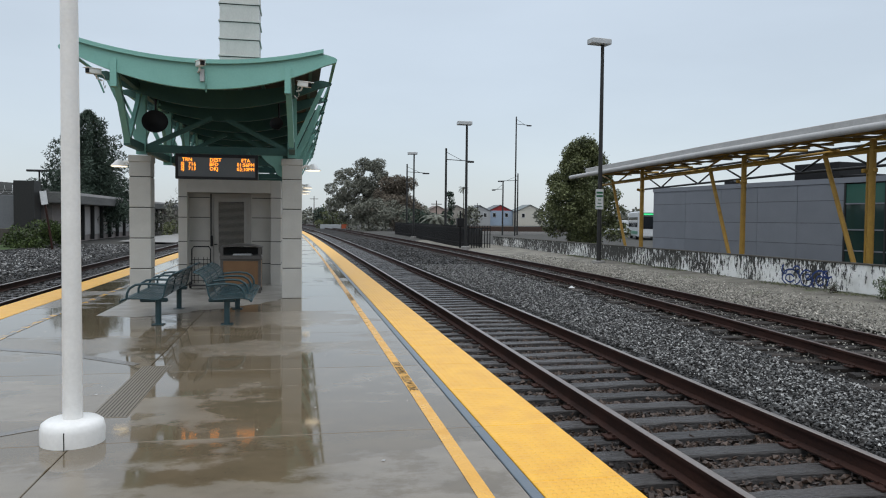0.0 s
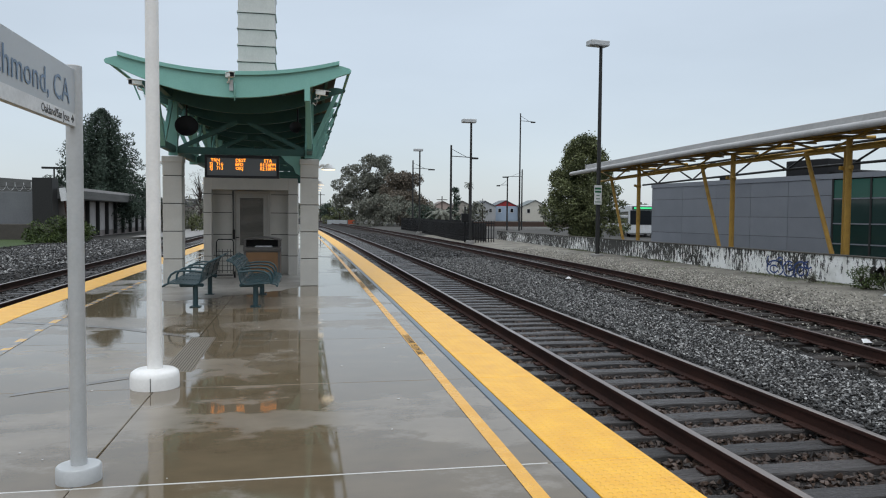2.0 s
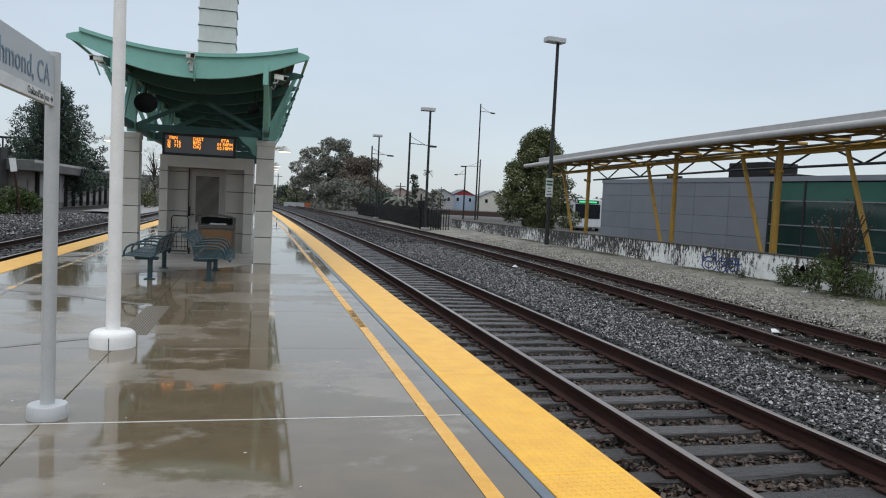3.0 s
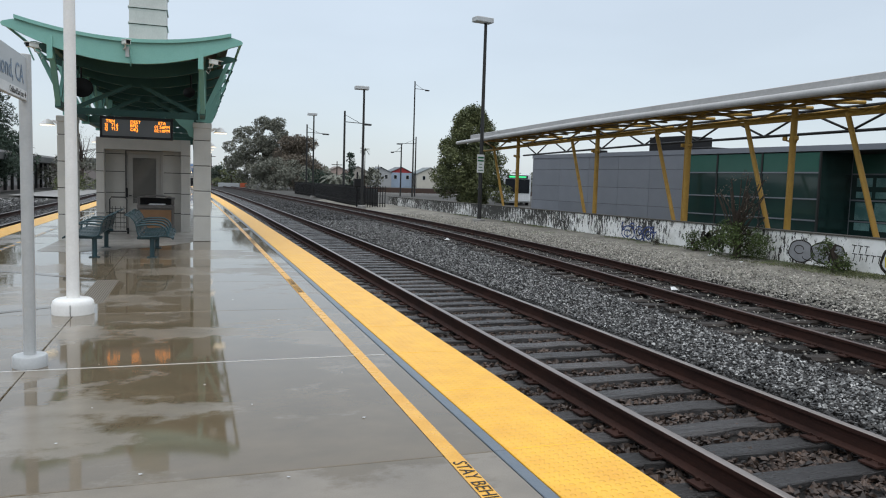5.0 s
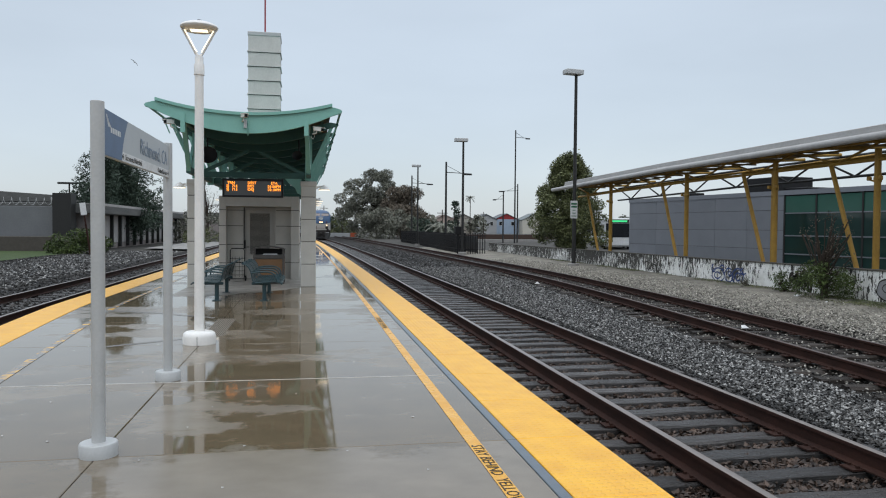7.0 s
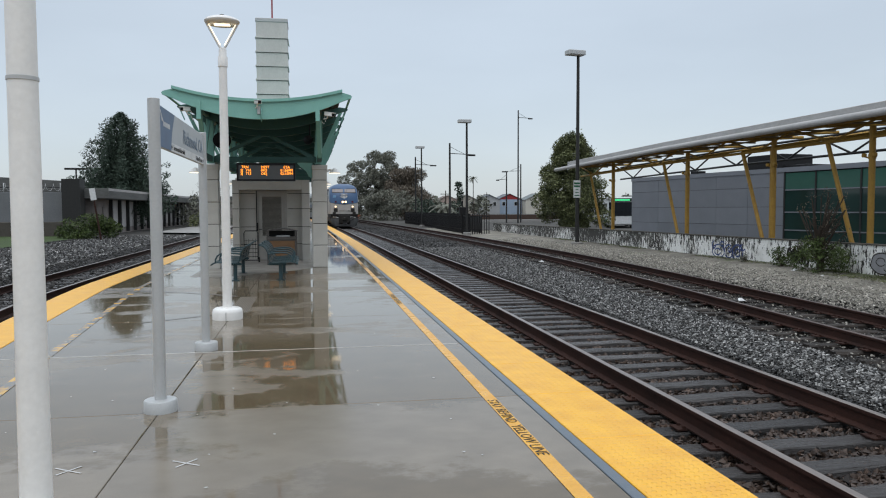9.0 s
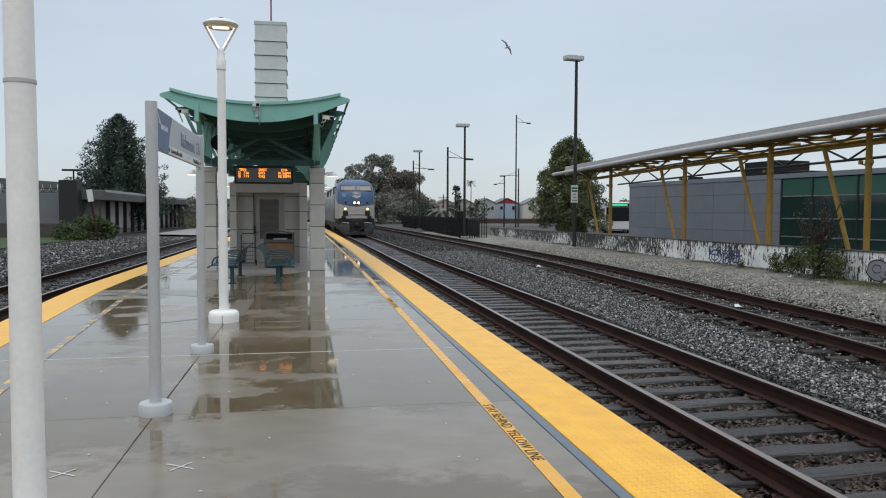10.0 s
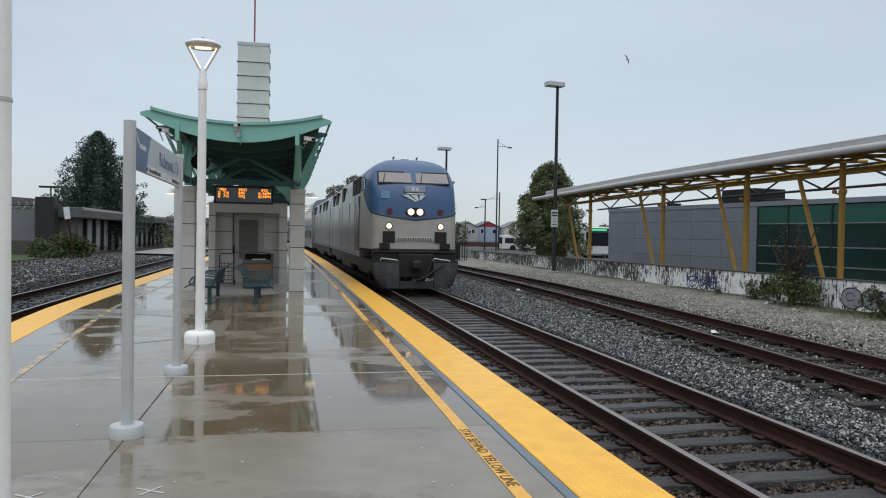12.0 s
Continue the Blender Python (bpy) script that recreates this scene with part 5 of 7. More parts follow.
# ---- tall lamps along the line ----
def shoebox_lamp(x, y, top, turn=0, label="tall dark lamp pole with a flat shoebox head"):
    t = thing("street_lamp", label, "street lamp", pose(x, y, -0.33, 0, 0, turn), "tall line-side lamps")
    h = top + 0.33
    part("footing", Geo().lathe(0, 0, [(0.30, -0.1), (0.30, 0.16), (0.27, 0.19)], 16), CONCRETE, t)
    part("pole", Geo().tube([(0, 0, 0.1), (0, 0, h)], 0.105, 12, 0.075), POLE, t)
    part("head", Geo().soft(-0.66, 0.32, -0.26, 0.26, h, h + 0.25, 0.03), SILVER, t, "grey shoebox lamp head")
    return t


la = shoebox_lamp(13.6, 32.3, 9.5, 10, "tall dark lamp pole with a white notice plate")
part("notice", Geo().box(-0.30, 0.10, -0.135, -0.12, 2.5, 3.4), SIGNWHITE, la, "white notice plate")
NOTICE = mat("notice_green", (0.03, 0.14, 0.07), None, 0.5)
for k, w in enumerate((0.30, 0.2, 0.16, 0.34, 0.34)):
    part("notice_bar", Geo().box(-0.1 - w / 2, -0.1 + w / 2, -0.139, -0.1345, 2.60 + 0.15 * k, 2.64 + 0.15 * k + (0.05 if k > 2 else 0)), NOTICE, la, "green lettering bar")
shoebox_lamp(11.4, 49.8, 8.0)
shoebox_lamp(12.0, 76.9, 8.3)


def arm_lamp(x, y, top, arm):
    t = thing("street_lamp", "thin dark street lamp with a braced side arm", "street lamp", pose(x, y, -0.4), "armed street lamps")
    h = top + 0.4
    part("pole", Geo().tube([(0, 0, 0), (0, 0, h)], 0.11, 10, 0.08), POLE, t)
    part("arm", Geo().tube([(0, 0, h - 0.9), (arm, 0, h - 1.0)], 0.035, 6).tube([(0, 0, h - 0.3), (arm * 0.6, 0, h - 0.98)], 0.02, 6), POLE, t)
    part("head", Geo().soft(min(arm * 0.7, arm), max(arm * 0.7, arm), -0.12, 0.12, h - 1.12, h - 0.98, 0.03), POLE, t)
    return t


arm_lamp(26.2, 88, 14.2, 1.9)
arm_lamp(12.0, 59.9, 7.4, 2.3)
arm_lamp(12.6, 86, 8.0, 2.6)
arm_lamp(25.2, 90, 6.4, -1.4)
arm_lamp(27.7, 92, 7.6, -2.6)


# ---- plants ----
def quick_mesh(name, verts, faces, material, smooth=False):
    """A mesh from whole arrays of corners and of triangles or quads."""
    me = bpy.data.meshes.new(name)
    verts, faces = np.asarray(verts, dtype=np.float32), np.asarray(faces, dtype=np.int32)
    n, k = faces.shape
    me.vertices.add(len(verts))
    me.vertices.foreach_set("co", verts.ravel())
    me.loops.add(n * k)
    me.loops.foreach_set("vertex_index", faces.ravel())
    me.polygons.add(n)
    me.polygons.foreach_set("loop_start", np.arange(n, dtype=np.int32) * k)
    me.polygons.foreach_set("loop_total", np.full(n, k, dtype=np.int32))
    me.polygons.foreach_set("use_smooth", np.full(n, smooth))
    me.update(calc_edges=True)
    me.validate()
    me.materials.append(material)
    return me


def leaves(rng, centres, size, aspect=0.5):
    """Pointed leaf blades, one at each centre, turned at random; four corners each."""
    n = len(centres)
    d = rng.normal(size=(n, 3))
    d /= np.linalg.norm(d, axis=1)[:, None]
    e = np.cross(d, rng.normal(size=(n, 3)))
    e /= np.linalg.norm(e, axis=1)[:, None]
    s = size * rng.uniform(0.6, 1.3, (n, 1))
    v = np.stack([centres - d * s, centres + e * s * aspect, centres + d * s, centres - e * s * aspect], axis=1).reshape(-1, 3)
    return v, np.arange(4 * n).reshape(n, 4)


def clumps(rng, blobs, per, jitter=0.33):
    """Points in and round uneven blobs (x, y, z, radius)."""
    out = []
    for x, y, z, r in blobs:
        k = max(8, int(per * r * r))
        p = rng.normal(size=(k, 3))
        p /= np.linalg.norm(p, axis=1)[:, None]
        p *= r * (1 - jitter * rng.random((k, 1)) ** 1.5 + 0.12 * rng.normal(size=(k, 1)))
        out.append(p * (1, 1, 0.85) + (x, y, z))
    return np.concatenate(out)


def tree(name, label, category, x, y, z, blobs, per, size, material, trunk, limbs, seed, aspect=0.5, bark=None):
    rng = np.random.default_rng(seed)
    t = thing(name, label, category, pose(x, y, z))
    part("trunk", Geo().tube([(0, 0, 0), (0.08, 0.02, trunk * 0.4), (-0.05, 0.05, trunk * 0.75), (0.02, 0, trunk)], 0.022 * trunk + 0.08, 10, 0.03), bark or BARK, t)
    g = Geo()
    for k in range(limbs):
        b = blobs[k % len(blobs)]
        h = trunk * (0.25 + 0.6 * rng.random())
        g.tube([(0, 0, h), (b[0] * 0.45, b[1] * 0.45, h + (b[2] - h) * 0.4), (b[0], b[1], b[2])], 0.012 * trunk, 6, 0.015)
    part("limb", g, bark or BARK, t)
    v, f = leaves(rng, clumps(rng, blobs, per), size, aspect)
    ob = part("crown", quick_mesh("crown", v, f, material), None, t)
    return t


rng0 = np.random.default_rng(4)


def dome(rng, n, w, d, z0, z1, r0, r1, squeeze=1.0):
    """Blobs that fill a crown from z0 to z1, w wide and d deep, narrower to its top."""
    out = []
    for k in range(n):
        q = rng.random()
        z = z0 + (z1 - z0) * q
        fall = (1 - q ** 2.2) ** 0.5 * squeeze + (1 - squeeze)
        a, m = rng.uniform(0, 6.283), rng.random() ** 0.5
        out.append((math.cos(a) * m * w / 2 * fall, math.sin(a) * m * d / 2 * fall, z, rng.uniform(r0, r1)))
    return out


def egg(rng, n, w, z0, z1):
    """Blobs over an upright egg-shaped crown that starts near the ground."""
    out = []
    for k in range(n):
        q = rng.random()
        r = w * min(1.0, (q + 0.05) * 5.5) * (1 - max(0.0, q - 0.3) / 0.74) ** 0.62
        a, m = rng.uniform(0, 6.283), rng.uniform(0.55, 0.98)
        out.append((math.cos(a) * m * r, math.sin(a) * m * r * 0.85, z0 + (z1 - z0) * q, rng.uniform(0.32, 0.72)))
    return out


tree("evergreen_tree", "dense glossy evergreen tree behind the white wall", "tree", 19.0, 48.0, -0.25, egg(rng0, 150, 2.8, 0.3, 7.0) + [(0, 0, 2.2, 1.3), (0.2, 0, 3.4, 1.5), (0.3, 0, 4.6, 1.2), (-0.8, 0, 3.0, 1.3), (0.9, 0, 2.8, 1.3)], 1300, 0.08, LEAF, 5.5, 14, 11)

con = [(rng0.uniform(-1, 1) * 2.6 * (1 - q), rng0.uniform(-1, 1) * 2.2 * (1 - q), 1.5 + 8.2 * q, 1.9 * (1 - q) + 0.5) for q in [k / 39 for k in range(40)]]
for k in range(30):
    q = k / 29
    z = 1.4 + 9.9 * q
    w = 5.3 * (1 - q) ** 0.62 + 0.15
    for j in range(9):
        a = j * 0.698 + k * 2.1
        m = w * rng0.uniform(0.55, 1.12)
        for f in (0.55, 0.8, 1.0):
            con.append((math.cos(a) * m * f, math.sin(a) * m * f, z + 0.13 * m * f + rng0.uniform(-0.15, 0.15), (0.30 + 0.42 * (1 - q)) * (1.25 - 0.55 * f)))
tree("conifer_tree", "tall dark conifer behind the low building", "tree", -18.6, 74.0, -0.3, con, 210, 0.19, LEAFDK, 11.4, 30, 12, 0.22)

tree("eucalyptus_tree", "wide grey-green eucalyptus with an open ragged crown", "tree", 12.0, 138.0, -0.3, dome(rng0, 90, 15.0, 8.0, 1.5, 12.4, 0.6, 1.35, 0.7), 340, 0.22, LEAFGY, 10.5, 22, 13, 0.35)
tree("eucalyptus_tree", "brownish eucalyptus with thinning leaves", "tree", 17.5, 134.0, -0.3, dome(rng0, 50, 9.5, 7.0, 0.6, 9.0, 0.8, 1.5, 0.7), 300, 0.21, LEAFBR, 8.0, 18, 14, 0.35)
tree("shrub_tree", "low olive-grey shrub beside the track", "shrub", 15.2, 118.0, -0.3, dome(rng0, 22, 6.5, 5.0, 0.4, 4.2, 0.7, 1.2, 0.6), 150, 0.22, LEAFGY, 2.6, 10, 15, 0.35)
tree("shrub_tree", "broad grey-green shrub below the eucalyptus", "shrub", 11.5, 122.0, -0.3, dome(rng0, 36, 7.5, 5.0, 0.3, 4.6, 0.6, 1.1, 0.6), 160, 0.22, LEAFGY, 2.6, 10, 41, 0.35)
tree("shrub_tree", "brownish shrub below the eucalyptus", "shrub", 17.0, 124.0, -0.3, dome(rng0, 36, 7.0, 5.0, 0.3, 5.6, 0.6, 1.1, 0.6), 160, 0.22, LEAFBR, 2.6, 10, 42, 0.35)
tree("shrub_tree", "low dark shrub beside the track", "shrub", 18.6, 112.0, -0.3, dome(rng0, 22, 6.0, 5.0, 0.3, 3.0, 0.6, 1.1, 0.6), 150, 0.22, LEAFDK, 2.2, 10, 16, 0.35)
tree("shrub_tree", "yellow-green shrub far down the line", "shrub", 7.5, 160.0, -0.3, dome(rng0, 18, 6.0, 4.0, 0.3, 5.0, 0.7, 1.2, 0.7), 90, 0.28, LEAF, 3.0, 8, 17, 0.35)
tree("shrub_tree", "dark shrub far down the line", "shrub", 5.8, 172.0, -0.3, dome(rng0, 14, 4.5, 4.0, 0.3, 4.2, 0.7, 1.2, 0.7), 90, 0.28, LEAFDK, 3.0, 8, 18, 0.35)
tree("bush", "rounded dark green bush beside the west track", "bush", -15.3, 50.5, -0.35, dome(rng0, 34, 4.4, 2.4, 0.1, 1.3, 0.35, 0.6, 0.5), 1000, 0.08, LEAFSH, 0.9, 8, 19)
tree("shrub_tree", "olive scrub beyond the west track", "shrub", -13.2, 92.0, -0.35, dome(rng0, 24, 8.5, 3.0, 0.3, 3.4, 0.6, 1.0, 0.6), 150, 0.2, LEAFGY, 2.2, 10, 20, 0.35)
tree("shrub_tree", "pale yellow-green scrub beyond the west track", "shrub", -12.0, 84.0, -0.35, dome(rng0, 14, 5.0, 2.0, 0.1, 1.6, 0.4, 0.7, 0.6), 200, 0.16, LEAF, 1.2, 8, 21, 0.35)
tree("conifer_tree", "distant dark conifer among the houses", "tree", 30.6, 150.0, -0.3, egg(rng0, 40, 1.5, 0.6, 7.3), 110, 0.22, LEAFDK, 6.6, 10, 22)
tree("conifer_tree", "distant dark conifer behind the houses", "tree", 62.0, 160.0, -0.3, dome(rng0, 22, 6.0, 5.0, 3.0, 11.0, 0.9, 1.4), 50, 0.40, LEAFDK, 9.5, 10, 23)
tree("bare_tree", "leafless pale twiggy tree beyond the line", "tree", -15.5, 118.0, -0.3, dome(rng0, 16, 6.0, 5.0, 3.5, 8.0, 0.8, 1.3), 12, 0.5, BARK, 6.5, 40, 24, 0.03)

# the overgrown shrub against the wall, with bare canes
tree("shrub", "overgrown green shrub against the graffiti wall", "shrub", 14.1, 14.1, -0.3, dome(rng0, 26, 1.1, 1.9, 0.12, 1.0, 0.14, 0.28, 0.5), 2600, 0.05, LEAFSH, 0.6, 10, 30, 0.3)
tree("shrub", "bare brown canes rising from the wall shrub", "shrub", 14.25, 14.3, -0.3, dome(rng0, 40, 1.1, 2.0, 0.7, 2.35, 0.10, 0.22, 0.35), 500, 0.035, LEAFBR, 1.4, 60, 31, 0.3)
tree("shrub", "small dark green shrub at the foot of the wall", "shrub", 14.3, 16.2, -0.27, dome(rng0, 14, 0.5, 0.8, 0.1, 0.7, 0.10, 0.2, 0.6), 2600, 0.045, LEAFSH, 0.4, 8, 32, 0.3)
tree("shrub", "leggy green weed at the foot of the wall", "shrub", 14.25, 10.95, -0.27, dome(rng0, 16, 0.5, 0.9, 0.1, 0.75, 0.10, 0.2, 0.5), 2000, 0.045, LEAFSH, 0.7, 16, 33, 0.3)
tree("shrub", "low weed at the foot of the wall", "shrub", 14.35, 18.2, -0.27, dome(rng0, 8, 0.3, 0.6, 0.05, 0.3, 0.07, 0.13, 0.6), 3000, 0.035, LEAFGY, 0.2, 5, 34, 0.3)


def palm(x, y, h, spread, seed):
    rnd = random.Random(seed)
    t = thing("palm_tree", "palm with drooping grey-green fronds", "palm", pose(x, y, -0.3))
    part("trunk", Geo().tube([(0, 0, 0), (0.05, 0, h)], 0.16, 8, 0.11), BARK, t)
    g = Geo()
    for k in range(26):
        a, up = rnd.uniform(0, 6.283), rnd.uniform(-0.3, 1.0)
        pts = [Vector((math.cos(a) * spread * q, math.sin(a) * spread * q, h + spread * (up * q - 0.75 * q * q))) for q in (0, 0.25, 0.5, 0.75, 1)]
        s = Vector((-math.sin(a), math.cos(a), 0))
        for i in range(4):
            for j in range(5):
                p = pts[i].lerp(pts[i + 1], j / 5)
                for sg_ in (-1, 1):
                    q = p + s * sg_ * spread * 0.17 + Vector((0, 0, -spread * 0.08))
                    w = (pts[i + 1] - pts[i]) * 0.1
                    g.add([p - w, p + w, q], [(0, 1, 2)])
    part("crown", g, LEAFGY, t)


palm(17.8, 96.0, 2.2, 2.2, 1)
palm(53.7, 240.0, 12.3, 1.7, 2)

# ---- fence and distance on the east side ----
fe = thing("picket_fence", "dark steel picket fence along the line", "fence")
FP = [(13.2, 50.2), (11.9, 51.0), (11.9, 60), (12.2, 70), (12.6, 80), (12.4, 95)]
PICKET = Geo().box(-0.028, 0.028, -0.028, 0.028, 0, 1.62).mesh("picket", BLACK)
for (xa, ya), (xb, yb) in zip(FP, FP[1:]):
    n = int(math.hypot(xb - xa, yb - ya) / 0.19)
    part("rail", Geo().beam((xa, ya, 1.05), (xb, yb, 1.05), 0.04, 0.05).beam((xa, ya, 0.0), (xb, yb, 0.0), 0.04, 0.05), BLACK, fe)
    for k in range(n):
        o = part("picket", PICKET, None, fe)
        o.location = (xa + (xb - xa) * k / n, ya + (yb - ya) * k / n, -0.38)
tk = thing("fence_slats", "dark timber screen behind the pickets", "fence")
part("screen", Geo().soft(13.0, 13.08, 52, 95, -0.4, 1.0, 0.01), POLE, tk)
for x0, x1, y, zz in ((22, 60, 104, 0.72),):
    part("screen", Geo().soft(x0, x1, y, y + 0.1, -0.4, zz, 0.01), mat("brown_fence", (0.07, 0.045, 0.035), None, 0.7), tk, "brown timber fence")
sg3 = thing("signal_post", "dark railway signal post with a bell and round lamps", "signal", pose(11.5, 52.0, -0.35))
part("post", Geo().tube([(0, 0, 0), (0, 0, 2.6)], 0.06, 8), BLACK, sg3)
part("cabinet", Geo().soft(-0.25, 0.25, -0.2, 0.2, 1.5, 2.1, 0.02), BLACK, sg3)

def house(x, y, w, d, h, wall, roof, seed, gable=None):
    m = mat("house_wall", wall, tuple(c * 0.9 for c in wall), 0.8, scale=1, fine=10, bump=0.05)
    r = mat("house_roof", roof, tuple(c * 0.8 for c in roof), 0.8, scale=2, fine=12)
    t = thing("house", "small two-storey gabled house far behind the fence", "house", pose(x, y, -0.3), "houses beyond the line")
    part("wall", Geo().box(-w / 2, w / 2, 0, d, 0, h), m, t)
    part("gable", Geo().prism([(-w / 2, h), (w / 2, h), (0, h + w * 0.22)], 0.02, d), mat("house_gable", gable or wall, None, 0.8, bump=0), t)
    for s in (-1, 1):
        part("roof", Geo().beam((s * (w / 2 + 0.3), d / 2, h - 0.15), (0, d / 2, h + w * 0.22 + 0.08), d + 0.6, 0.16, (0, 0, 1)), r, t)
    for k in range(2):
        wx = -w / 4 + k * w / 2
        win = part("window", Geo().box(wx - 0.6, wx + 0.6, -0.06, 0.02, h - 2.3, h - 0.8), SIGNWHITE, t)
        part("pane", Geo().box(wx - 0.5, wx + 0.5, -0.075, -0.055, h - 2.2, h - 0.9), WINDOW, win)
    return t


HY = 250
for k, (px, w, h, wall, roof, gable) in enumerate((
    (46.9, 7.2, 5.0, (0.40, 0.31, 0.27), (0.22, 0.18, 0.16), None),
    (54.4, 7.8, 5.2, (0.34, 0.31, 0.27), (0.20, 0.19, 0.18), None),
    (61.8, 7.4, 5.2, (0.36, 0.36, 0.36), (0.17, 0.18, 0.19), None),
    (70.2, 8.9, 5.3, (0.32, 0.39, 0.48), (0.17, 0.18, 0.19), (0.35, 0.05, 0.05)),
    (79.8, 9.8, 5.2, (0.55, 0.52, 0.45), (0.20, 0.22, 0.22), None),
    (37.5, 8.0, 4.4, (0.48, 0.45, 0.40), (0.20, 0.19, 0.18), None),
)):
    house(px, HY + (k % 2) * 4, w, 9, h, wall, roof, k, gable)
plate = thing("lot_kerb", "pale car park kerb beyond the wall", "kerb", kind="structure")
part("kerb", Geo().soft(16, 80, 98, 98.4, -0.4, 0.1, 0.03), CONCRETE, plate)

bus = thing("bus", "white and green transit bus parked beyond the canopy", "bus", pose(28.4, 60.7, -0.3, 0, 0, -20))
part("body", Geo().soft(-1.25, 1.25, 0, 11, 0.35, 3.0, 0.12), mat("bus_white", (0.62, 0.63, 0.63), None, 0.35), bus)
part("windscreen", Geo().soft(-1.12, 1.12, -0.03, 0.05, 1.2, 2.5, 0.01), WINDOW, bus)
part("destination", Geo().box(-0.95, 0.95, -0.035, 0.02, 2.55, 2.85), BLACK, bus)
part("route_bar", Geo().box(-0.8, 0.8, -0.042, -0.03, 2.62, 2.78), glow("route_green", (0.06, 0.7, 0.25), 0.6), bus, "lit green route lettering bar")
part("stripe", Geo().box(-1.262, 1.262, 0.3, 9, 0.6, 0.95), mat("bus_green", (0.03, 0.22, 0.12), None, 0.35), bus)
for k in range(6):
    part("side_window", Geo().box(-1.265, 1.265, 0.5 + 1.7 * k, 1.95 + 1.7 * k, 1.35, 2.4), WINDOW, bus)
for x in (-1.1, 1.1):
    for y in (2.2, 8.5):
        part("wheel", Geo().tube([(x - 0.14, y, 0.48), (x + 0.14, y, 0.48)], 0.48, 18), BLACK, bus)

van = thing("shuttle_bus", "white shuttle bus with dark side windows pulling away", "bus")
part("body", Geo().soft(0, 6.8, -1.05, 1.05, 0.25, 2.2, 0.12), mat("shuttle_white", (0.66, 0.67, 0.67), None, 0.35), van)
for k in range(4):
    part("side_window", Geo().box(0.35 + 1.55 * k, 1.75 + 1.55 * k, -1.065, 1.065, 1.1, 1.85), WINDOW, van)
part("windscreen", Geo().box(-0.02, 0.04, -0.9, 0.9, 1.05, 1.9), WINDOW, van)
for wx in (1.5, 5.4):
    for wy in (-0.98, 0.98):
        part("wheel", Geo().tube([(wx, wy - 0.1, 0.44), (wx, wy + 0.1, 0.44)], 0.44, 18), BLACK, van)

# ---- west side ----
SHEDP = mat("shed_panel", (0.42, 0.40, 0.39), (0.34, 0.325, 0.315), 0.8, scale=1, fine=10, bump=0.05)
lb = thing("low_building", "long low building with a flat stained roof and barred front", "building")
BEIGE = mat("shed_wall", (0.26, 0.23, 0.215), (0.20, 0.175, 0.165), 0.8, scale=1, fine=12, bump=0.1)
ROOFG = mat("shed_roof", (0.135, 0.135, 0.13), (0.085, 0.085, 0.08), 0.8, scale=1, fine=8, bump=0.2, stretch=(1, 0.4, 3))
part("wall", Geo().box(-34, -16.9, 58, 110, -0.4, 2.5), BEIGE, lb)
part("roof", Geo().soft(-35, -15.6, 57, 111, 2.5, 3.3, 0.05), ROOFG, lb, "flat roof with a streaked fascia")
for k in range(14):
    part("bar", Geo().box(-16.85, -16.6, 62 + 2.9 * k, 62.25 + 2.9 * k, -0.3, 2.5), POLE, lb, "dark upright bar")
for k in range(13):
    part("panel", Geo().box(-16.91, -16.86, 62.3 + 2.9 * k, 64.85 + 2.9 * k, 0.1, 2.4), SHEDP, lb, "pale wall panel")
part("door", Geo().box(-16.89, -16.8, 60.0, 61.2, -0.3, 1.9), BEIGE, lb)
part("fascia_stripe", Geo().box(-15.62, -15.585, 57, 111, 3.12, 3.32), SHEDP, lb, "pale weathered roof edge")
yd = thing("yard_wall", "grey yard wall topped with coiled barbed wire", "wall", kind="structure")
GREYW = mat("yard_grey", (0.17, 0.175, 0.18), (0.135, 0.14, 0.145), 0.75, scale=0.8, fine=10, bump=0.1)
part("wall_body", Geo().soft(-40, -18.7, 56.5, 56.8, -0.4, 3.0, 0.02), GREYW, yd)
part("pier", Geo().box(-18.7, -17.4, 55.9, 57.2, -0.4, 4.0), POLE, yd, "dark end pier")
part("ledge", Geo().soft(-40, -16.8, 54.6, 55.2, -0.4, 0.75, 0.03), mat("ledge_dark", (0.085, 0.075, 0.065), None, 0.8), yd, "low dark retaining wall")
part("coil", Geo().tube([(-40 + k * 0.045, 56.65 + 0.28 * math.cos(k * 0.5), 3.38 + 0.28 * math.sin(k * 0.5)) for k in range(470)], 0.012, 4), SILVER, yd, "coiled barbed wire")
for k in range(6):
    part("wire_post", Geo().tube([(-39 + 4 * k, 56.65, 2.9), (-39 + 4 * k, 56.65, 3.7)], 0.03, 6), SILVER, yd)
bb = thing("warehouse", "long grey low-pitched warehouse behind the yard", "building")
part("wall", Geo().box(-70, -21, 86, 110, -0.4, 4.2), GREYW, bb)
part("roof", Geo().prism([(-70, 4.2), (-20.5, 4.2), (-20.5, 4.5), (-45, 6.0), (-70, 4.5)], 85.5, 110.5), ROOFG, bb)
fb = thing("far_building", "far beige flat-roofed building beyond the west track", "building")
part("wall", Geo().box(-34, -12, 150, 165, -0.4, 3.4), BEIGE, fb)
part("roof", Geo().box(-34.5, -11.5, 149.5, 165.5, 3.4, 4.3), ROOFG, fb)
shoe = thing("street_lamp", "far dark lamp with a double flat head", "street lamp", pose(-24.0, 78, -0.4), "tall line-side lamps")
part("pole", Geo().tube([(0, 0, 0), (0, 0, 6.3)], 0.08, 8), POLE, shoe)
part("head", Geo().soft(-1.1, 1.1, -0.2, 0.2, 6.2, 6.4, 0.03), POLE, shoe)
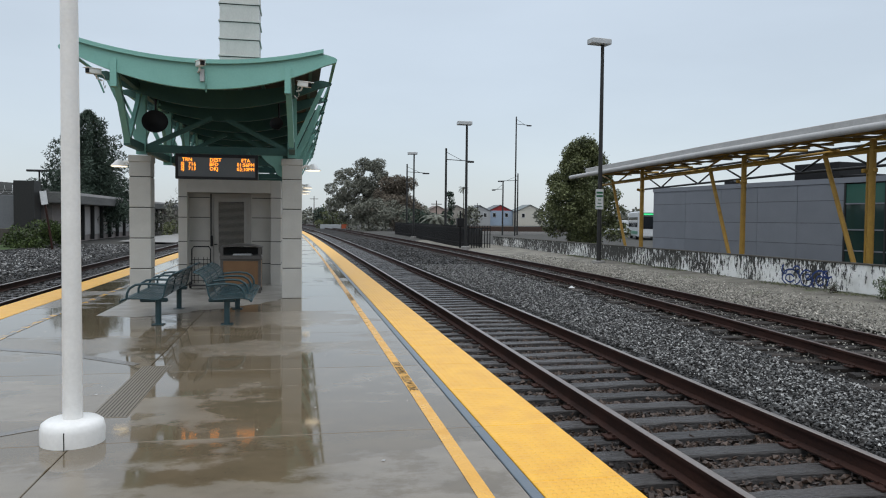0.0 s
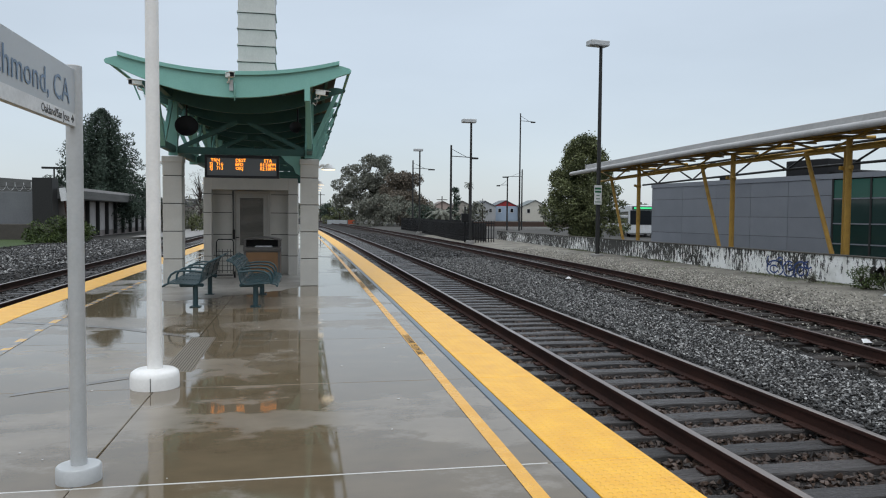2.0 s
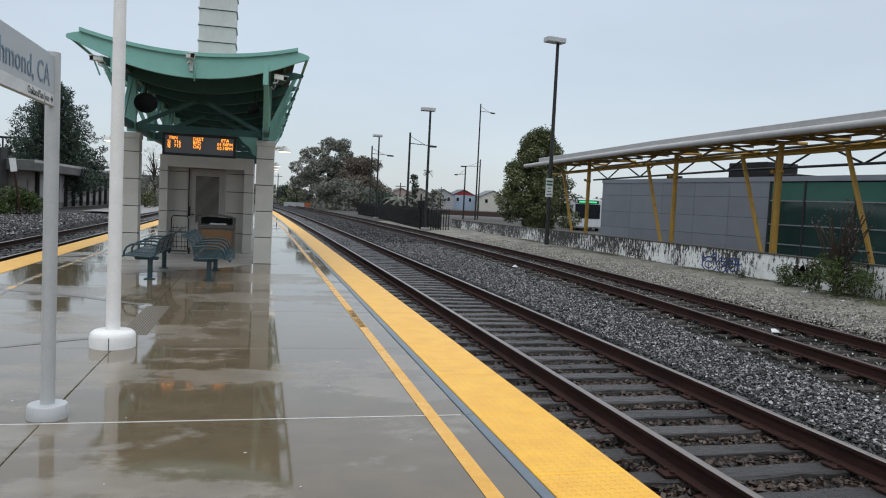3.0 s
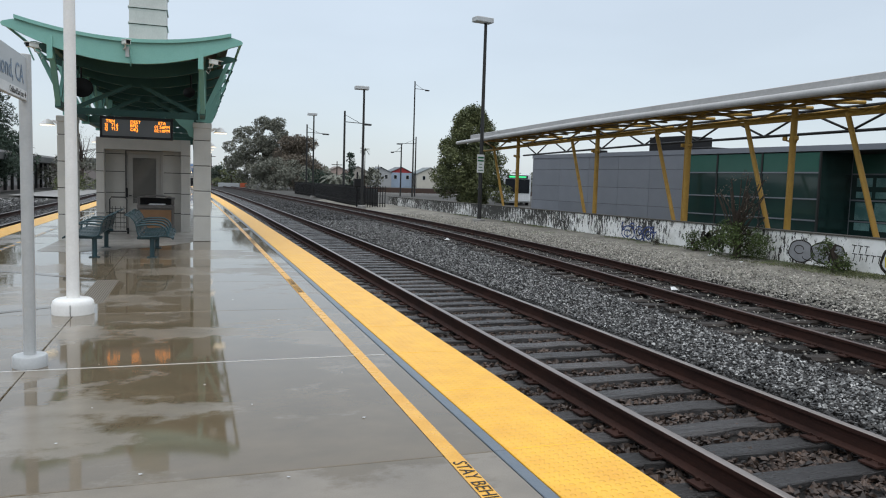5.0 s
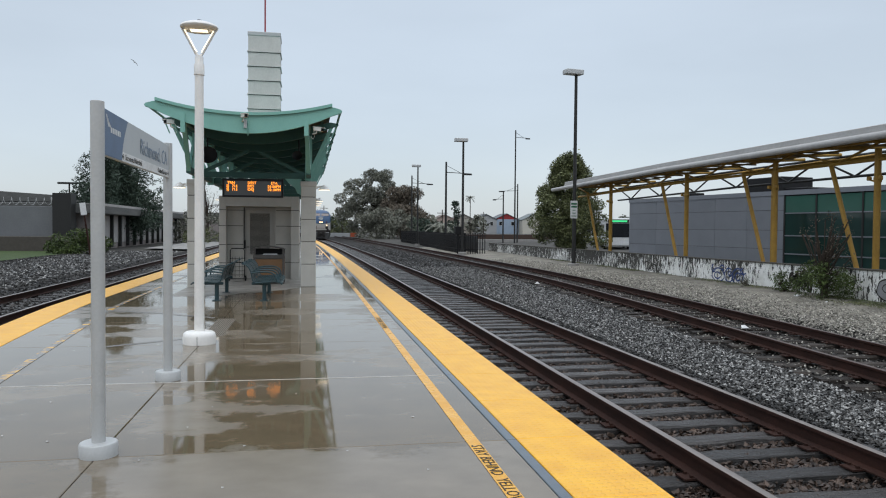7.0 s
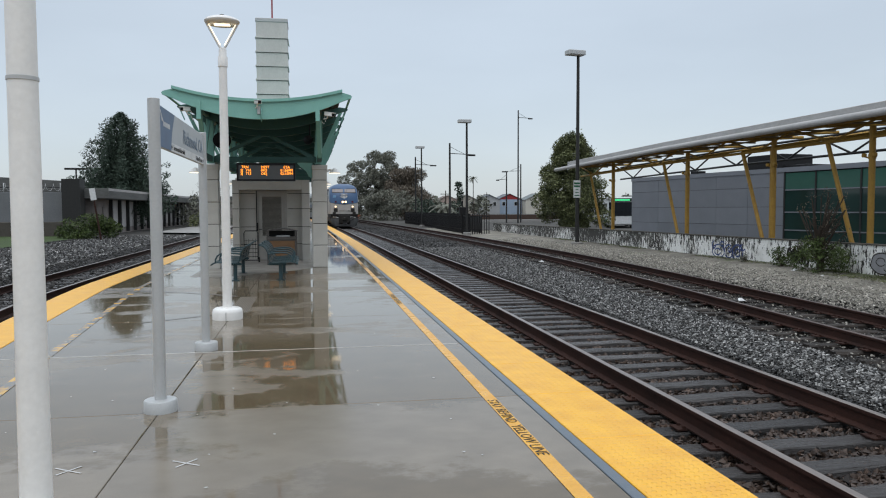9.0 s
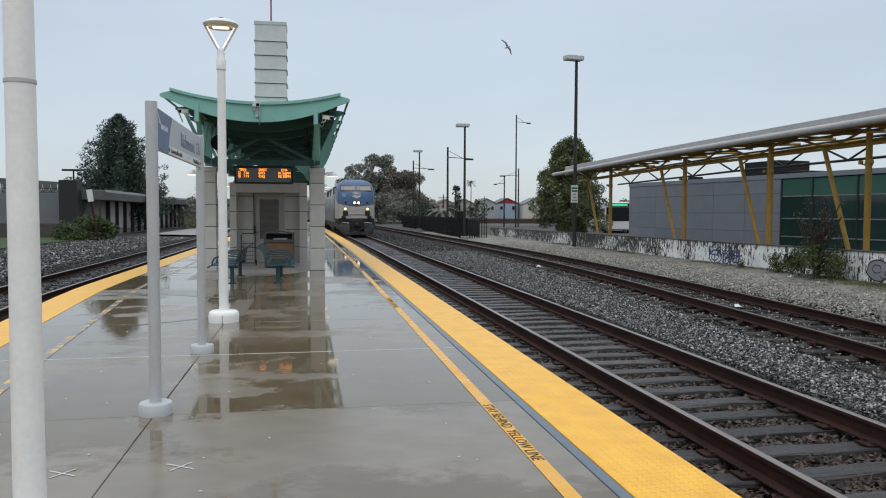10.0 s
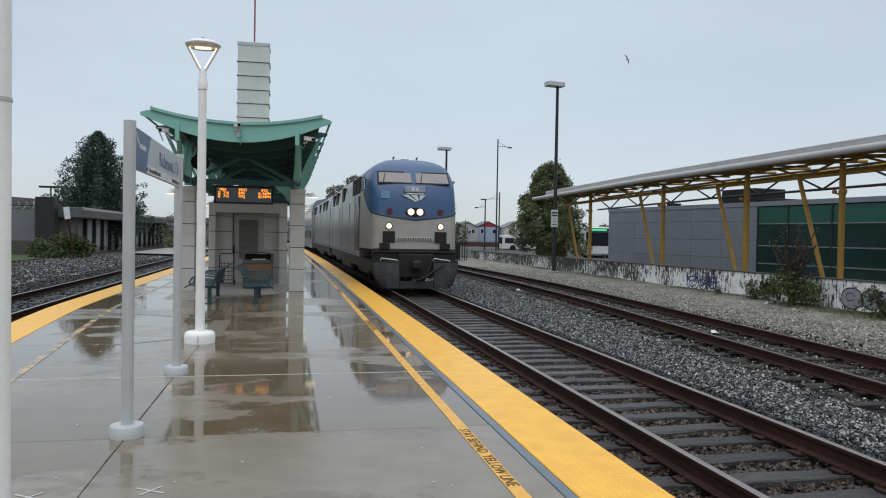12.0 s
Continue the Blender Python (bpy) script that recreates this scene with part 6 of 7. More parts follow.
cs = thing("level_crossing_sign", "leaning railway sign with white blades on a rusty post", "sign", pose(-13.9, 48.0, -0.4, 0, -8, 0))
part("post", Geo().box(-0.05, 0.05, -0.05, 0.05, 0, 3.2), RUST, cs)
part("blade", Geo().box(-0.18, 0.18, -0.09, -0.06, 2.7, 3.5), SIGNWHITE, cs, "white blade")
tagged(part("grass_verge", Geo().sheet([[(-40, y, -0.29), (-24, y, -0.30), (-16.0, y, -0.33)] for y in (36, 46, 54.6)]), mat("grass", (0.055, 0.09, 0.022), (0.035, 0.05, 0.02), 0.8, scale=2, fine=20, bump=0.8, dist=0.05)), "patchy wet grass strip below the yard wall", "grass", kind="structure")
tagged(part("paved_strip", Geo().sheet([[(-13.5, y, -0.30), (-9.2, y, -0.38)] for y in (62, 75, 92)]), CONCRETE), "pale wet paved crossing strip beside the track", "pavement", kind="structure")

# distance: woods on the skyline
rngw = np.random.default_rng(8)
pts = []
for k in range(420):
    a = rngw.uniform(-1.25, 1.25)
    d = rngw.uniform(230, 330)
    pts.append((math.sin(a) * d, math.cos(a) * d, rngw.uniform(0.5, 4.5), rngw.uniform(1.6, 3.4)))
v, f = leaves(rngw, clumps(rngw, pts, 16), 0.75)
ob = part("far_woods", quick_mesh("far_woods", v, f, LEAFGY), None)
tagged(ob, "low grey-green trees on the far skyline", "woods", kind="stuff")
for x, y, h in ((-4.0, 190, 9), (-6.5, 240, 10), (27.97, 150, 5.9), (57.2, 235, 7.5), (4.5, 205, 8.0)):
    up = thing("utility_pole", "thin far wooden utility pole with a crossarm", "pole", pose(x, y, -0.4), "utility poles")
    part("pole", Geo().tube([(0, 0, 0), (0, 0, h)], 0.14, 8, 0.1), BARK, up)
    part("crossarm", Geo().box(-1.1, 1.1, -0.06, 0.06, h - 0.8, h - 0.65), BARK, up)
bw = thing("barrier", "low white barrier with orange netting far down the line", "barrier")
part("wall", Geo().soft(4.6, 8.6, 150, 150.3, -0.4, 0.45, 0.02), SIGNGREY, bw)
part("netting", Geo().box(8.7, 10.0, 148.5, 148.6, -0.4, 0.5), mat("orange_net", (0.5, 0.12, 0.06), None, 0.7), bw)


# ---- train ----
def line_pose(y, x0=(RAIL_A + RAIL_B) / 2):
    slope = (bend(y + 2) - bend(y - 2)) / 4
    return pose(x0 + bend(y), y, RAILTOP, 0, 0, -math.degrees(math.atan(slope)))


loco = thing("locomotive", "blue and silver diesel locomotive with lit headlamps", "locomotive")
HW = 1.52
SIDE = [(1.0, HW), (2.2, HW), (3.35, 1.50), (3.75, 1.45), (4.0, 1.37), (4.14, 1.27), (4.26, 1.10), (4.36, 0.88), (4.44, 0.58), (4.48, 0.3), (4.5, 0.0)]
outline = [(-w, z) for z, w in SIDE] + [(w, z) for z, w in SIDE[::-1][1:]]
part("body", Geo().prism(outline, 3.0, 21.0), STEEL, loco, "silver carbody")


def half_width(z):
    return float(np.interp(z, [z for z, w in SIDE], [w for z, w in SIDE]))


# half a plan of the cab front: share of the half width, set back, height of the seam
PLAN = [(0.0, -0.03, 2.30), (0.2, -0.025, 2.335), (0.4, -0.015, 2.37), (0.6, 0.0, 2.41), (0.76, 0.03, 2.455), (0.85, 0.08, 2.49), (0.905, 0.16, 2.52), (0.94, 0.30, 2.56), (0.96, 0.50, 2.63), (0.98, 0.85, 2.78), (1.0, 1.7, 3.2), (1.0, 3.0, 3.95)]


def nose_row(level):
    """One ring of the cab front; level 0..1 is the silver chin, 1..2 the blue brow and roof."""
    half = []
    for share, back, seam in PLAN:
        if level <= 1:
            z, f = 1.34 + (seam - 1.34) * level, 0.0
        else:
            z = seam + (4.5 - seam) * math.sin((level - 1) * math.pi / 2)
            f = front_y(z)
        half.append((share * half_width(z), back + f * (1 - max(0.0, back) / 3.0), z))
    return [(-x, y, z) for x, y, z in half[::-1]] + half[1:]


def front_y(z):
    """How far the cab front leans back at z."""
    return float(np.interp(z, [2.3, 2.6, 2.9, 3.2, 3.5, 3.95, 4.1, 4.2, 4.3, 4.4, 4.46, 4.5], [0, 0.03, 0.08, 0.16, 0.28, 0.68, 0.84, 0.98, 1.18, 1.5, 1.9, 3.0]))


lower = Geo().sheet([nose_row(q / 6) for q in range(7)], True)
upper = Geo().sheet([nose_row(1 + q / 28) for q in range(29)], True)
part("chin", lower, NOSE, loco, "silver lower nose")
part("brow", upper, BLUE, loco, "blue upper nose and cab roof")


for x0, x1 in ((-1.17, -0.08), (0.08, 1.17)):
    quad = [(x0, front_y(3.55) - 0.015, 3.55), (x1, front_y(3.55) - 0.015, 3.55), (x1 * 0.985, front_y(3.89) - 0.015, 3.89), (x0 * 0.985, front_y(3.89) - 0.015, 3.89)]
    big = [(x + (0.05 if x > (x0 + x1) / 2 else -0.05), y - 0.010 + (0.045 if z > 3.7 else -0.045), z + (0.05 if z > 3.7 else -0.05)) for x, y, z in quad]
    fr = Geo()
    fr.add([Vector(p) for p in big] + [Vector(p) + Vector((0, 0.03, 0)) for p in big], [(0, 1, 2, 3), (4, 7, 6, 5), (0, 4, 5, 1), (1, 5, 6, 2), (2, 6, 7, 3), (3, 7, 4, 0)])
    ws = part("windscreen_frame", fr, UNDER, loco)
    gl = Geo()
    gl.add([Vector(p) + Vector((0, -0.03, 0)) for p in quad] + [Vector(p) for p in quad], [(0, 1, 2, 3), (4, 7, 6, 5), (0, 4, 5, 1), (1, 5, 6, 2), (2, 6, 7, 3), (3, 7, 4, 0)])
    part("windscreen", gl, mat("windscreen_glass", (0.27, 0.232, 0.218), (0.22, 0.192, 0.182), 0.12, bump=0), ws, "pale grey reflecting windscreen")
    mid = (x0 + x1) / 2
    part("wiper", Geo().tube([(mid - 0.40, front_y(3.56) - 0.06, 3.56), (mid - 0.33, front_y(3.85) - 0.06, 3.85)], 0.012, 6), UNDER, ws)
part("number_box", Geo().soft(-0.34, 0.34, 0.07, 0.25, 3.22, 3.42, 0.01), mat("number_grey", (0.33, 0.36, 0.42), None, 0.4), loco, "pale number panel")
part("number_bar", Geo().box(-0.12, -0.02, 0.062, 0.08, 3.26, 3.38).box(0.02, 0.12, 0.062, 0.08, 3.26, 3.38), SIGNWHITE, loco, "white number bars")
em = Geo()
for k in range(3):
    em.prism([(-0.44 + 0.29 * k, 3.13), (-0.22 + 0.29 * k, 3.13), (0.07 + 0.07 * k, 2.93 + 0.03 * k), (0.02 + 0.07 * k, 2.91 + 0.03 * k)], 0.05, 0.13)
part("emblem", em, SIGNWHITE, loco, "white swooping emblem")
part("name_bar", Geo().box(-0.3, 0.3, 0.075, 0.12, 3.155, 3.195), SIGNWHITE, loco, "white name bar")
part("headlamp_case", Geo().prism([(0.32 * math.cos(a) * (1 if abs(math.cos(a)) > 0.2 else 1), 2.57 + 0.145 * math.sin(a)) for a in [2 * math.pi * k / 20 for k in range(20)]], -0.06, 0.2), UNDER, loco, "oval headlamp housing")
for x, z, r, y in ((-0.15, 2.57, 0.105, -0.075), (0.15, 2.57, 0.105, -0.075), (-0.86, 2.10, 0.085, -0.03), (0.86, 2.10, 0.085, -0.03)):
    part("headlamp", Geo().tube([(x, y, z), (x, y + 0.08, z)], r, 16), HEADLAMP, loco, "lit headlamp")
REDM = mat("marker_red", (0.10, 0.012, 0.012), None, 0.25)
for x in (-0.86, 0.86):
    part("lamp_ring", Geo().tube([(x, -0.02, 2.10), (x, 0.1, 2.10)], 0.115, 16), UNDER, loco)
    part("marker_lamp", Geo().tube([(x * 0.98, -0.02, 2.58), (x * 0.98, 0.15, 2.58)], 0.10, 14), REDM, loco, "dark red marker lamp")
    part("step_recess", Geo().box(x - 0.2, x + 0.2, -0.03, 0.1, 1.55, 1.93), UNDER, loco, "dark step recess")
    part("grab_rail", Geo().tube([(x - 0.3, -0.32, 0.98), (x - 0.28, -0.36, 1.06), (x + 0.24, -0.36, 1.0), (x + 0.28, -0.32, 0.92)], 0.018, 6), SIGNWHITE, loco, "white grab rail")
part("sticker", Geo().box(-1.12, -0.82, 0.09, 0.13, 3.0, 3.26), mat("pale_blue", (0.16, 0.33, 0.52), None, 0.4), loco, "pale blue square")
part("step_panel", Geo().soft(-0.62, 0.62, -0.06, 0.1, 1.62, 1.74, 0.01), NOSE, loco, "ribbed pale step panel")
for k in range(14):
    part("slot", Geo().box(-0.56 + 0.082 * k, -0.53 + 0.082 * k, -0.066, -0.05, 1.64, 1.72), UNDER, loco)
part("seam_trim", Geo().tube([(x, y - 0.005, z) for x, y, z in nose_row(1.0)], 0.018, 6), UNDER, loco, "dark seam between blue and silver")
part("anticlimber", Geo().soft(-1.35, 1.35, -0.12, 0.3, 1.22, 1.30, 0.02), UNDER, loco)
part("chin_band", Geo().soft(-1.38, 1.38, -0.06, 0.3, 0.9, 1.36, 0.02), UNDER, loco)
part("coupler_pocket", Geo().soft(-0.58, 0.58, -0.28, 0.4, 0.42, 1.2, 0.03), UNDER, loco)
part("coupler", Geo().soft(-0.14, 0.14, -0.75, 0.0, 0.70, 1.0, 0.05).soft(-0.2, 0.05, -0.85, -0.6, 0.72, 0.98, 0.05), UNDER, loco)
part("hose", Geo().tube([(0.5, -0.4, 0.95), (0.35, -0.45, 0.6), (0.15, -0.45, 0.42), (-0.1, -0.42, 0.40)], 0.028, 6), UNDER, loco)
for q in (-1, 1):
    rows = []
    for k in range(7):
        f = k / 6
        z = 0.95 - 0.85 * f
        y = -0.36 - 0.16 * math.sin(f * math.pi * 0.5)
        rows.append([(q * 0.56, y - 0.05, z), (q * 0.95, y - 0.02, z), (q * (1.40 - 0.30 * f * f), y + 0.10, z), (q * (1.46 - 0.30 * f * f), y + 0.34, z)])
    part("plow", Geo().sheet(rows).sheet([[(x, y + 0.03, z) for x, y, z in r] for r in rows]), PLOW, loco, "worn grey curved snow plow")
    part("plow_edge", Geo().tube([r[0] for r in rows], 0.022, 6).tube([r[2] for r in rows], 0.018, 6).tube(rows[0], 0.022, 6), UNDER, loco)
    part("foot_step", Geo().box(q * 1.0 - 0.16, q * 1.0 + 0.16, -0.14, 0.05, 1.36, 1.54), UNDER, loco, "dark corner step")
part("plow_toe", Geo().prism([(-0.58, 0.34), (0.58, 0.34), (0.62, 0.10), (-0.62, 0.10)], -0.56, -0.50), PLOW, loco, "worn lower edge of the plow")
part("hose", Geo().tube([(0.9, -0.5, 0.86), (0.62, -0.62, 0.72), (0.3, -0.66, 0.5), (0.05, -0.64, 0.36), (-0.15, -0.6, 0.42)], 0.034, 6), BLACK, loco)
part("skirt", Geo().box(-1.44, 1.44, -0.1, 20.6, 0.62, 1.0), UNDER, loco)
part("fuel_tank", Geo().soft(-1.35, 1.35, 8.2, 13.5, 0.25, 1.0, 0.1), UNDER, loco)
for y in (4.2, 17.4):
    tr = part("bogie", Geo().soft(-1.25, 1.25, y - 1.9, y + 1.9, 0.35, 0.85, 0.06), UNDER, loco)
    for dy in (-1.35, 1.35):
        for s in (-1, 1):
            part("wheel", Geo().tube([(s * 0.70, y + dy, 0.5), (s * 0.84, y + dy, 0.5)], 0.5, 20), RUST, tr)
for s in (-1, 1):
    part("cab_window", Geo().box(s * 1.40 - 0.09, s * 1.40 + 0.1, 1.75, 2.6, 3.15, 3.75), WINDOW, loco)
    part("cab_door", Geo().box(s * 1.505 - 0.02, s * 1.505 + 0.025, 3.1, 3.75, 1.2, 3.2), PLOW, loco)
    for ya in (3.15, 4.75, 10.4, 14.6, 17.3):
        part("grille", Geo().prism([(ya, 3.32), (ya + 1.25, 3.32), (ya + 1.25, 3.92), (ya, 3.92)], s * 1.44 - 0.085, s * 1.44 + 0.085, "x"), UNDER, loco, "dark side grille")
    for ya in (7.4, 13.2):
        part("side_door", Geo().soft(s * 1.515 - 0.012, s * 1.515 + 0.012, ya, ya + 0.7, 1.25, 3.1, 0.004), STEEL, loco, "dark side door")
    for ya in (5.0, 11.6, 18.6):
        part("panel_seam", Geo().box(s * 1.52 - 0.006, s * 1.52 + 0.006, ya, ya + 0.03, 1.1, 3.25), UNDER, loco)
    for ya in (3.02, 3.82):
        part("handrail", Geo().tube([(s * 1.57, ya, 1.2), (s * 1.57, ya, 2.9)], 0.018, 6), STEEL, loco)
    part("mirror", Geo().soft(s * 1.58 - 0.05, s * 1.58 + 0.05, 1.55, 1.62, 3.3, 3.75, 0.02), STEEL, loco)
    part("side_stripe", Geo().box(s * 1.522 - 0.006, s * 1.522 + 0.006, 3.8, 20.9, 1.0, 1.14), BLUE, loco)
    part("roof_horn", Geo().tube([(s * 0.42, 2.4, 4.44), (s * 0.42, 2.4, 4.55), (s * 0.42, 2.2, 4.57)], 0.03, 8), UNDER, loco)
part("antenna", Geo().soft(-0.15, 0.15, 2.3, 2.6, 4.46, 4.52, 0.02), UNDER, loco)

CARLEN = 25.9


def passenger_car():
    c = thing("passenger_car", "stainless bilevel passenger car with dark windows", "railway car", group="train cars")
    part("body", Geo().prism([(-1.52, 0.5), (-1.52, 4.2), (-1.2, 4.72), (-0.5, 4.9), (0.5, 4.9), (1.2, 4.72), (1.52, 4.2), (1.52, 0.5)], -CARLEN / 2 + 0.25, CARLEN / 2 - 0.25), STEEL, c)
    for s in (-1, 1):
        for k in range(9):
            for z in (1.35, 3.05):
                part("window", Geo().box(s * 1.52 - 0.012, s * 1.52 + 0.012, -11.4 + 2.55 * k, -9.7 + 2.55 * k, z, z + 0.75), WINDOW, c)
        part("stripe", Geo().box(s * 1.524 - 0.008, s * 1.524 + 0.008, -12.6, 12.6, 2.3, 2.6), BLUE, c, "blue waist stripe")
    part("gangway", Geo().soft(-0.6, 0.6, CARLEN / 2 - 0.3, CARLEN / 2 + 0.25, 1.9, 4.2, 0.05), UNDER, c)
    for y in (-9.2, 9.2):
        b = part("bogie", Geo().soft(-1.2, 1.2, y - 1.5, y + 1.5, 0.3, 0.62, 0.05), UNDER, c)
        for dy in (-1.1, 1.1):
            for s in (-1, 1):
                part("wheel", Geo().tube([(s * 0.70, y + dy, 0.45), (s * 0.84, y + dy, 0.45)], 0.45, 16), RUST, b)
    return c


cars = [passenger_car()]
for k in range(3):
    cars.append(copy_thing(cars[0], pose(0, 0, 0)))
unit2 = copy_thing(loco, pose(0, 400, 0))
unit2["label"] = "second silver and blue diesel locomotive coupled behind"


# ---- litter on the tracks ----
for x, y, z, s in ((8.99, 9.8, -0.40, 0.09), (8.4, 22.0, -0.40, 0.10), (8.9, 17.4, -0.40, 0.07), (13.9, 14.9, -0.25, 0.10), (13.6, 13.3, -0.27, 0.06)):
    lt = thing("litter_scrap", "crumpled white scrap of litter on the stones", "litter", pose(x, y, z, 10, 5, 40 * x), "litter scraps")
    part("scrap", Geo().add([(-s, -s * .6, 0.01), (s * .7, -s * .8, 0.03), (s, s * .5, 0.0), (-s * .4, s * .8, 0.04), (0, 0, s * .8)], [(0, 1, 4), (1, 2, 4), (2, 3, 4), (3, 0, 4), (3, 2, 1, 0)]), SIGNWHITE, lt)

# ---- gull ----
gull = thing("gull", "grey and white gull gliding with spread wings", "bird")
part("body", Geo().lathe(0, 0, [(0.01, -0.2), (0.05, -0.1), (0.055, 0.05), (0.03, 0.16), (0.008, 0.2)], 10), SIGNWHITE, gull)
for s in (-1, 1):
    part("wing", Geo().sheet([[(0, 0, -0.06), (0, 0, 0.07)], [(s * 0.25, 0.07, -0.04), (s * 0.25, 0.07, 0.07)], [(s * 0.58, 0.0, -0.09), (s * 0.58, 0.0, -0.04)]]), SIGNGREY, gull)


# ---- ties and stones ----
def tie_mesh(seed, material, rough):
    """A weathered timber: a bar in ten lengths, its arrises broken and its top checked."""
    rnd = random.Random(seed)
    g = Geo()
    rows = []
    for k in range(11):
        x = -1.3 + 0.26 * k + (rnd.uniform(-0.05, 0.05) if k in (0, 10) else 0)
        a, b = rnd.uniform(0.004, 0.03) * rough, rnd.uniform(0.004, 0.03) * rough
        w0, w1, h = 0.115 + rnd.uniform(-0.012, 0.008), 0.115 + rnd.uniform(-0.012, 0.008), rnd.uniform(-0.014, 0.003) * rough
        rows.append([(x, -w0, -0.19), (x, -w0, h - a), (x, -w0 + a, h), (x, rnd.uniform(-0.04, 0.04), h - rnd.choice((0, 0, 0.008, 0.014))), (x, w1 - b, h), (x, w1, h - b), (x, w1, -0.19)])
    g.sheet(rows)
    for r in (rows[0], rows[-1]):
        g.add(r, [tuple(range(7))])
    return g.mesh("tie", material)


TIES = [tie_mesh(k, TIE, 0.8) for k in range(7)]
OLDTIES = [tie_mesh(k + 7, TIEOLD, 1.6) for k in range(7)]
rnd = random.Random(5)
for nm, f, _ in TRACKS:
    y0, y1, step = {"main": (-5, 110, 0.53), "siding": (-3, 110, 0.56), "west": (2, 90, 0.6)}[nm]
    n = int((y1 - y0) / step)
    plates = Geo()
    for k in range(n):
        y = y0 + step * k + rnd.uniform(-0.03, 0.03)
        x = f(y) + 0.7525
        slope = (f(y + 0.5) - f(y - 0.5))
        o = part("tie", (OLDTIES if nm == "siding" else TIES)[rnd.randrange(7)], None, track_obs[nm])
        old = nm == "siding"
        o.matrix_basis = pose(x + rnd.uniform(-0.06, 0.06) * (3 if old else 1), y, RAILTOP - 0.18 + rnd.uniform(-0.03 if old else -0.006, 0.004), 0, 0, -math.degrees(math.atan(slope)) + rnd.uniform(-0.8, 0.8) * (3 if old else 1))
        if y < 30 and nm != "west":
            for q in (0, 1.505):
                xr = f(y) + q
                plates.box(xr - 0.17, xr + 0.17, y - 0.08, y + 0.08, RAILTOP - 0.181, RAILTOP - 0.166)
                for a, b in ((-0.10, -0.05), (0.10, 0.05), (-0.10, 0.05), (0.10, -0.05)):
                    plates.box(xr + a - 0.012, xr + a + 0.012, y + b - 0.012, y + b + 0.012, RAILTOP - 0.17, RAILTOP - 0.145)
    if plates.v:
        tagged(part("tie_plates", plates, RUST, track_obs[nm], "rusty tie plates and spikes"), kind="stuff")


def stones(name, label, n, xa, xb, ya, yb, z, lift, size, material, seed, skip=None):
    """Broken stones, eight faces each, strewn over a stretch."""
    rng = np.random.default_rng(seed)
    yy = ya + (yb - ya) * rng.random(n) ** 1.35
    xx = np.array([xa(y) + (xb(y) - xa(y)) * q for y, q in zip(yy, rng.random(n))])
    s = size * rng.uniform(0.55, 1.35, n)
    oct_ = np.array([(1, 0, 0), (-1, 0, 0), (0, 1, 0), (0, -1, 0), (0, 0, 1), (0, 0, -1)], dtype=float)
    v = oct_[None] * rng.uniform(0.55, 1.1, (n, 6, 1)) + rng.normal(scale=0.25, size=(n, 6, 3))
    a, b = rng.uniform(0, 6.283, n), rng.uniform(-0.7, 0.7, n)
    ca, sa, cb, sb_ = np.cos(a), np.sin(a), np.cos(b), np.sin(b)
    x, y, w = v[..., 0].copy(), v[..., 1].copy(), v[..., 2] * 0.75
    x2, y2 = x * ca[:, None] - y * sa[:, None], x * sa[:, None] + y * ca[:, None]
    y3, z3 = y2 * cb[:, None] - w * sb_[:, None], y2 * sb_[:, None] + w * cb[:, None]
    p = np.stack([x2 * s[:, None] + xx[:, None], y3 * s[:, None] + yy[:, None], z3 * s[:, None] + (z + lift * rng.random(n))[:, None]], axis=-1).reshape(-1, 3)
    tri = np.array([(0, 2, 4), (2, 1, 4), (1, 3, 4), (3, 0, 4), (2, 0, 5), (1, 2, 5), (3, 1, 5), (0, 3, 5)])
    f = (tri[None] + 6 * np.arange(n)[:, None, None]).reshape(-1, 3)
    tagged(part(name, quick_mesh(name, p, f, material), None), label, "stones", kind="stuff")


M = lambda c: (lambda y: c + bend(y))
stones("ballast_stones", "brown-black wet crushed stones between platform and rails", 52000, M(2.34), M(5.1), -6, 26, -0.455, 0.035, 0.034, STONEBR, 1)
stones("ballast_stones", "dark grey wet crushed stones beside the rails", 64000, M(4.9), lambda y: siding(y) - 0.72, -6, 34, -0.452, 0.05, 0.026, STONE, 2)
stones("ballast_stones", "pale grey stones scattered beside the rails", 36000, M(5.5), lambda y: siding(y) - 0.70, -6, 34, -0.44, 0.05, 0.0215, STONEGR, 3)
stones("ballast_stones", "dark stones round the siding ties", 22000, lambda y: siding(y) - 0.80, lambda y: siding(y) + 2.4, -5, 34, -0.468, 0.04, 0.026, STONE, 4)
stones("ballast_stones", "scattered tan grit among the siding ties", 7000, lambda y: siding(y) - 0.5, lambda y: siding(y) + 2.6, 0, 34, -0.445, 0.05, 0.02, GRAVST, 24)
stones("gravel_stones", "tan grit along the foot of the white wall", 46000, lambda y: siding(y) + 2.2, lambda y: 14.6, 3, 40, -0.40, 0.16, 0.026, GRAVST, 5)
stones("ballast_stones", "dark stones beside the west track", 14000, lambda y: west(y) - 5.5, lambda y: west(y) - 0.1, 6, 50, -0.42, 0.05, 0.05, STONE, 6)
stones("ballast_stones", "grey stones spread west of the far track", 26000, lambda y: west(y) - 11.0, lambda y: west(y) - 4.6, 14, 56, -0.44, 0.10, 0.06, STONE, 16)
stones("ballast_stones", "pale grey stones west of the far track", 7000, lambda y: west(y) - 10.0, lambda y: west(y) - 4.2, 14, 56, -0.42, 0.10, 0.05, STONEGR, 17)
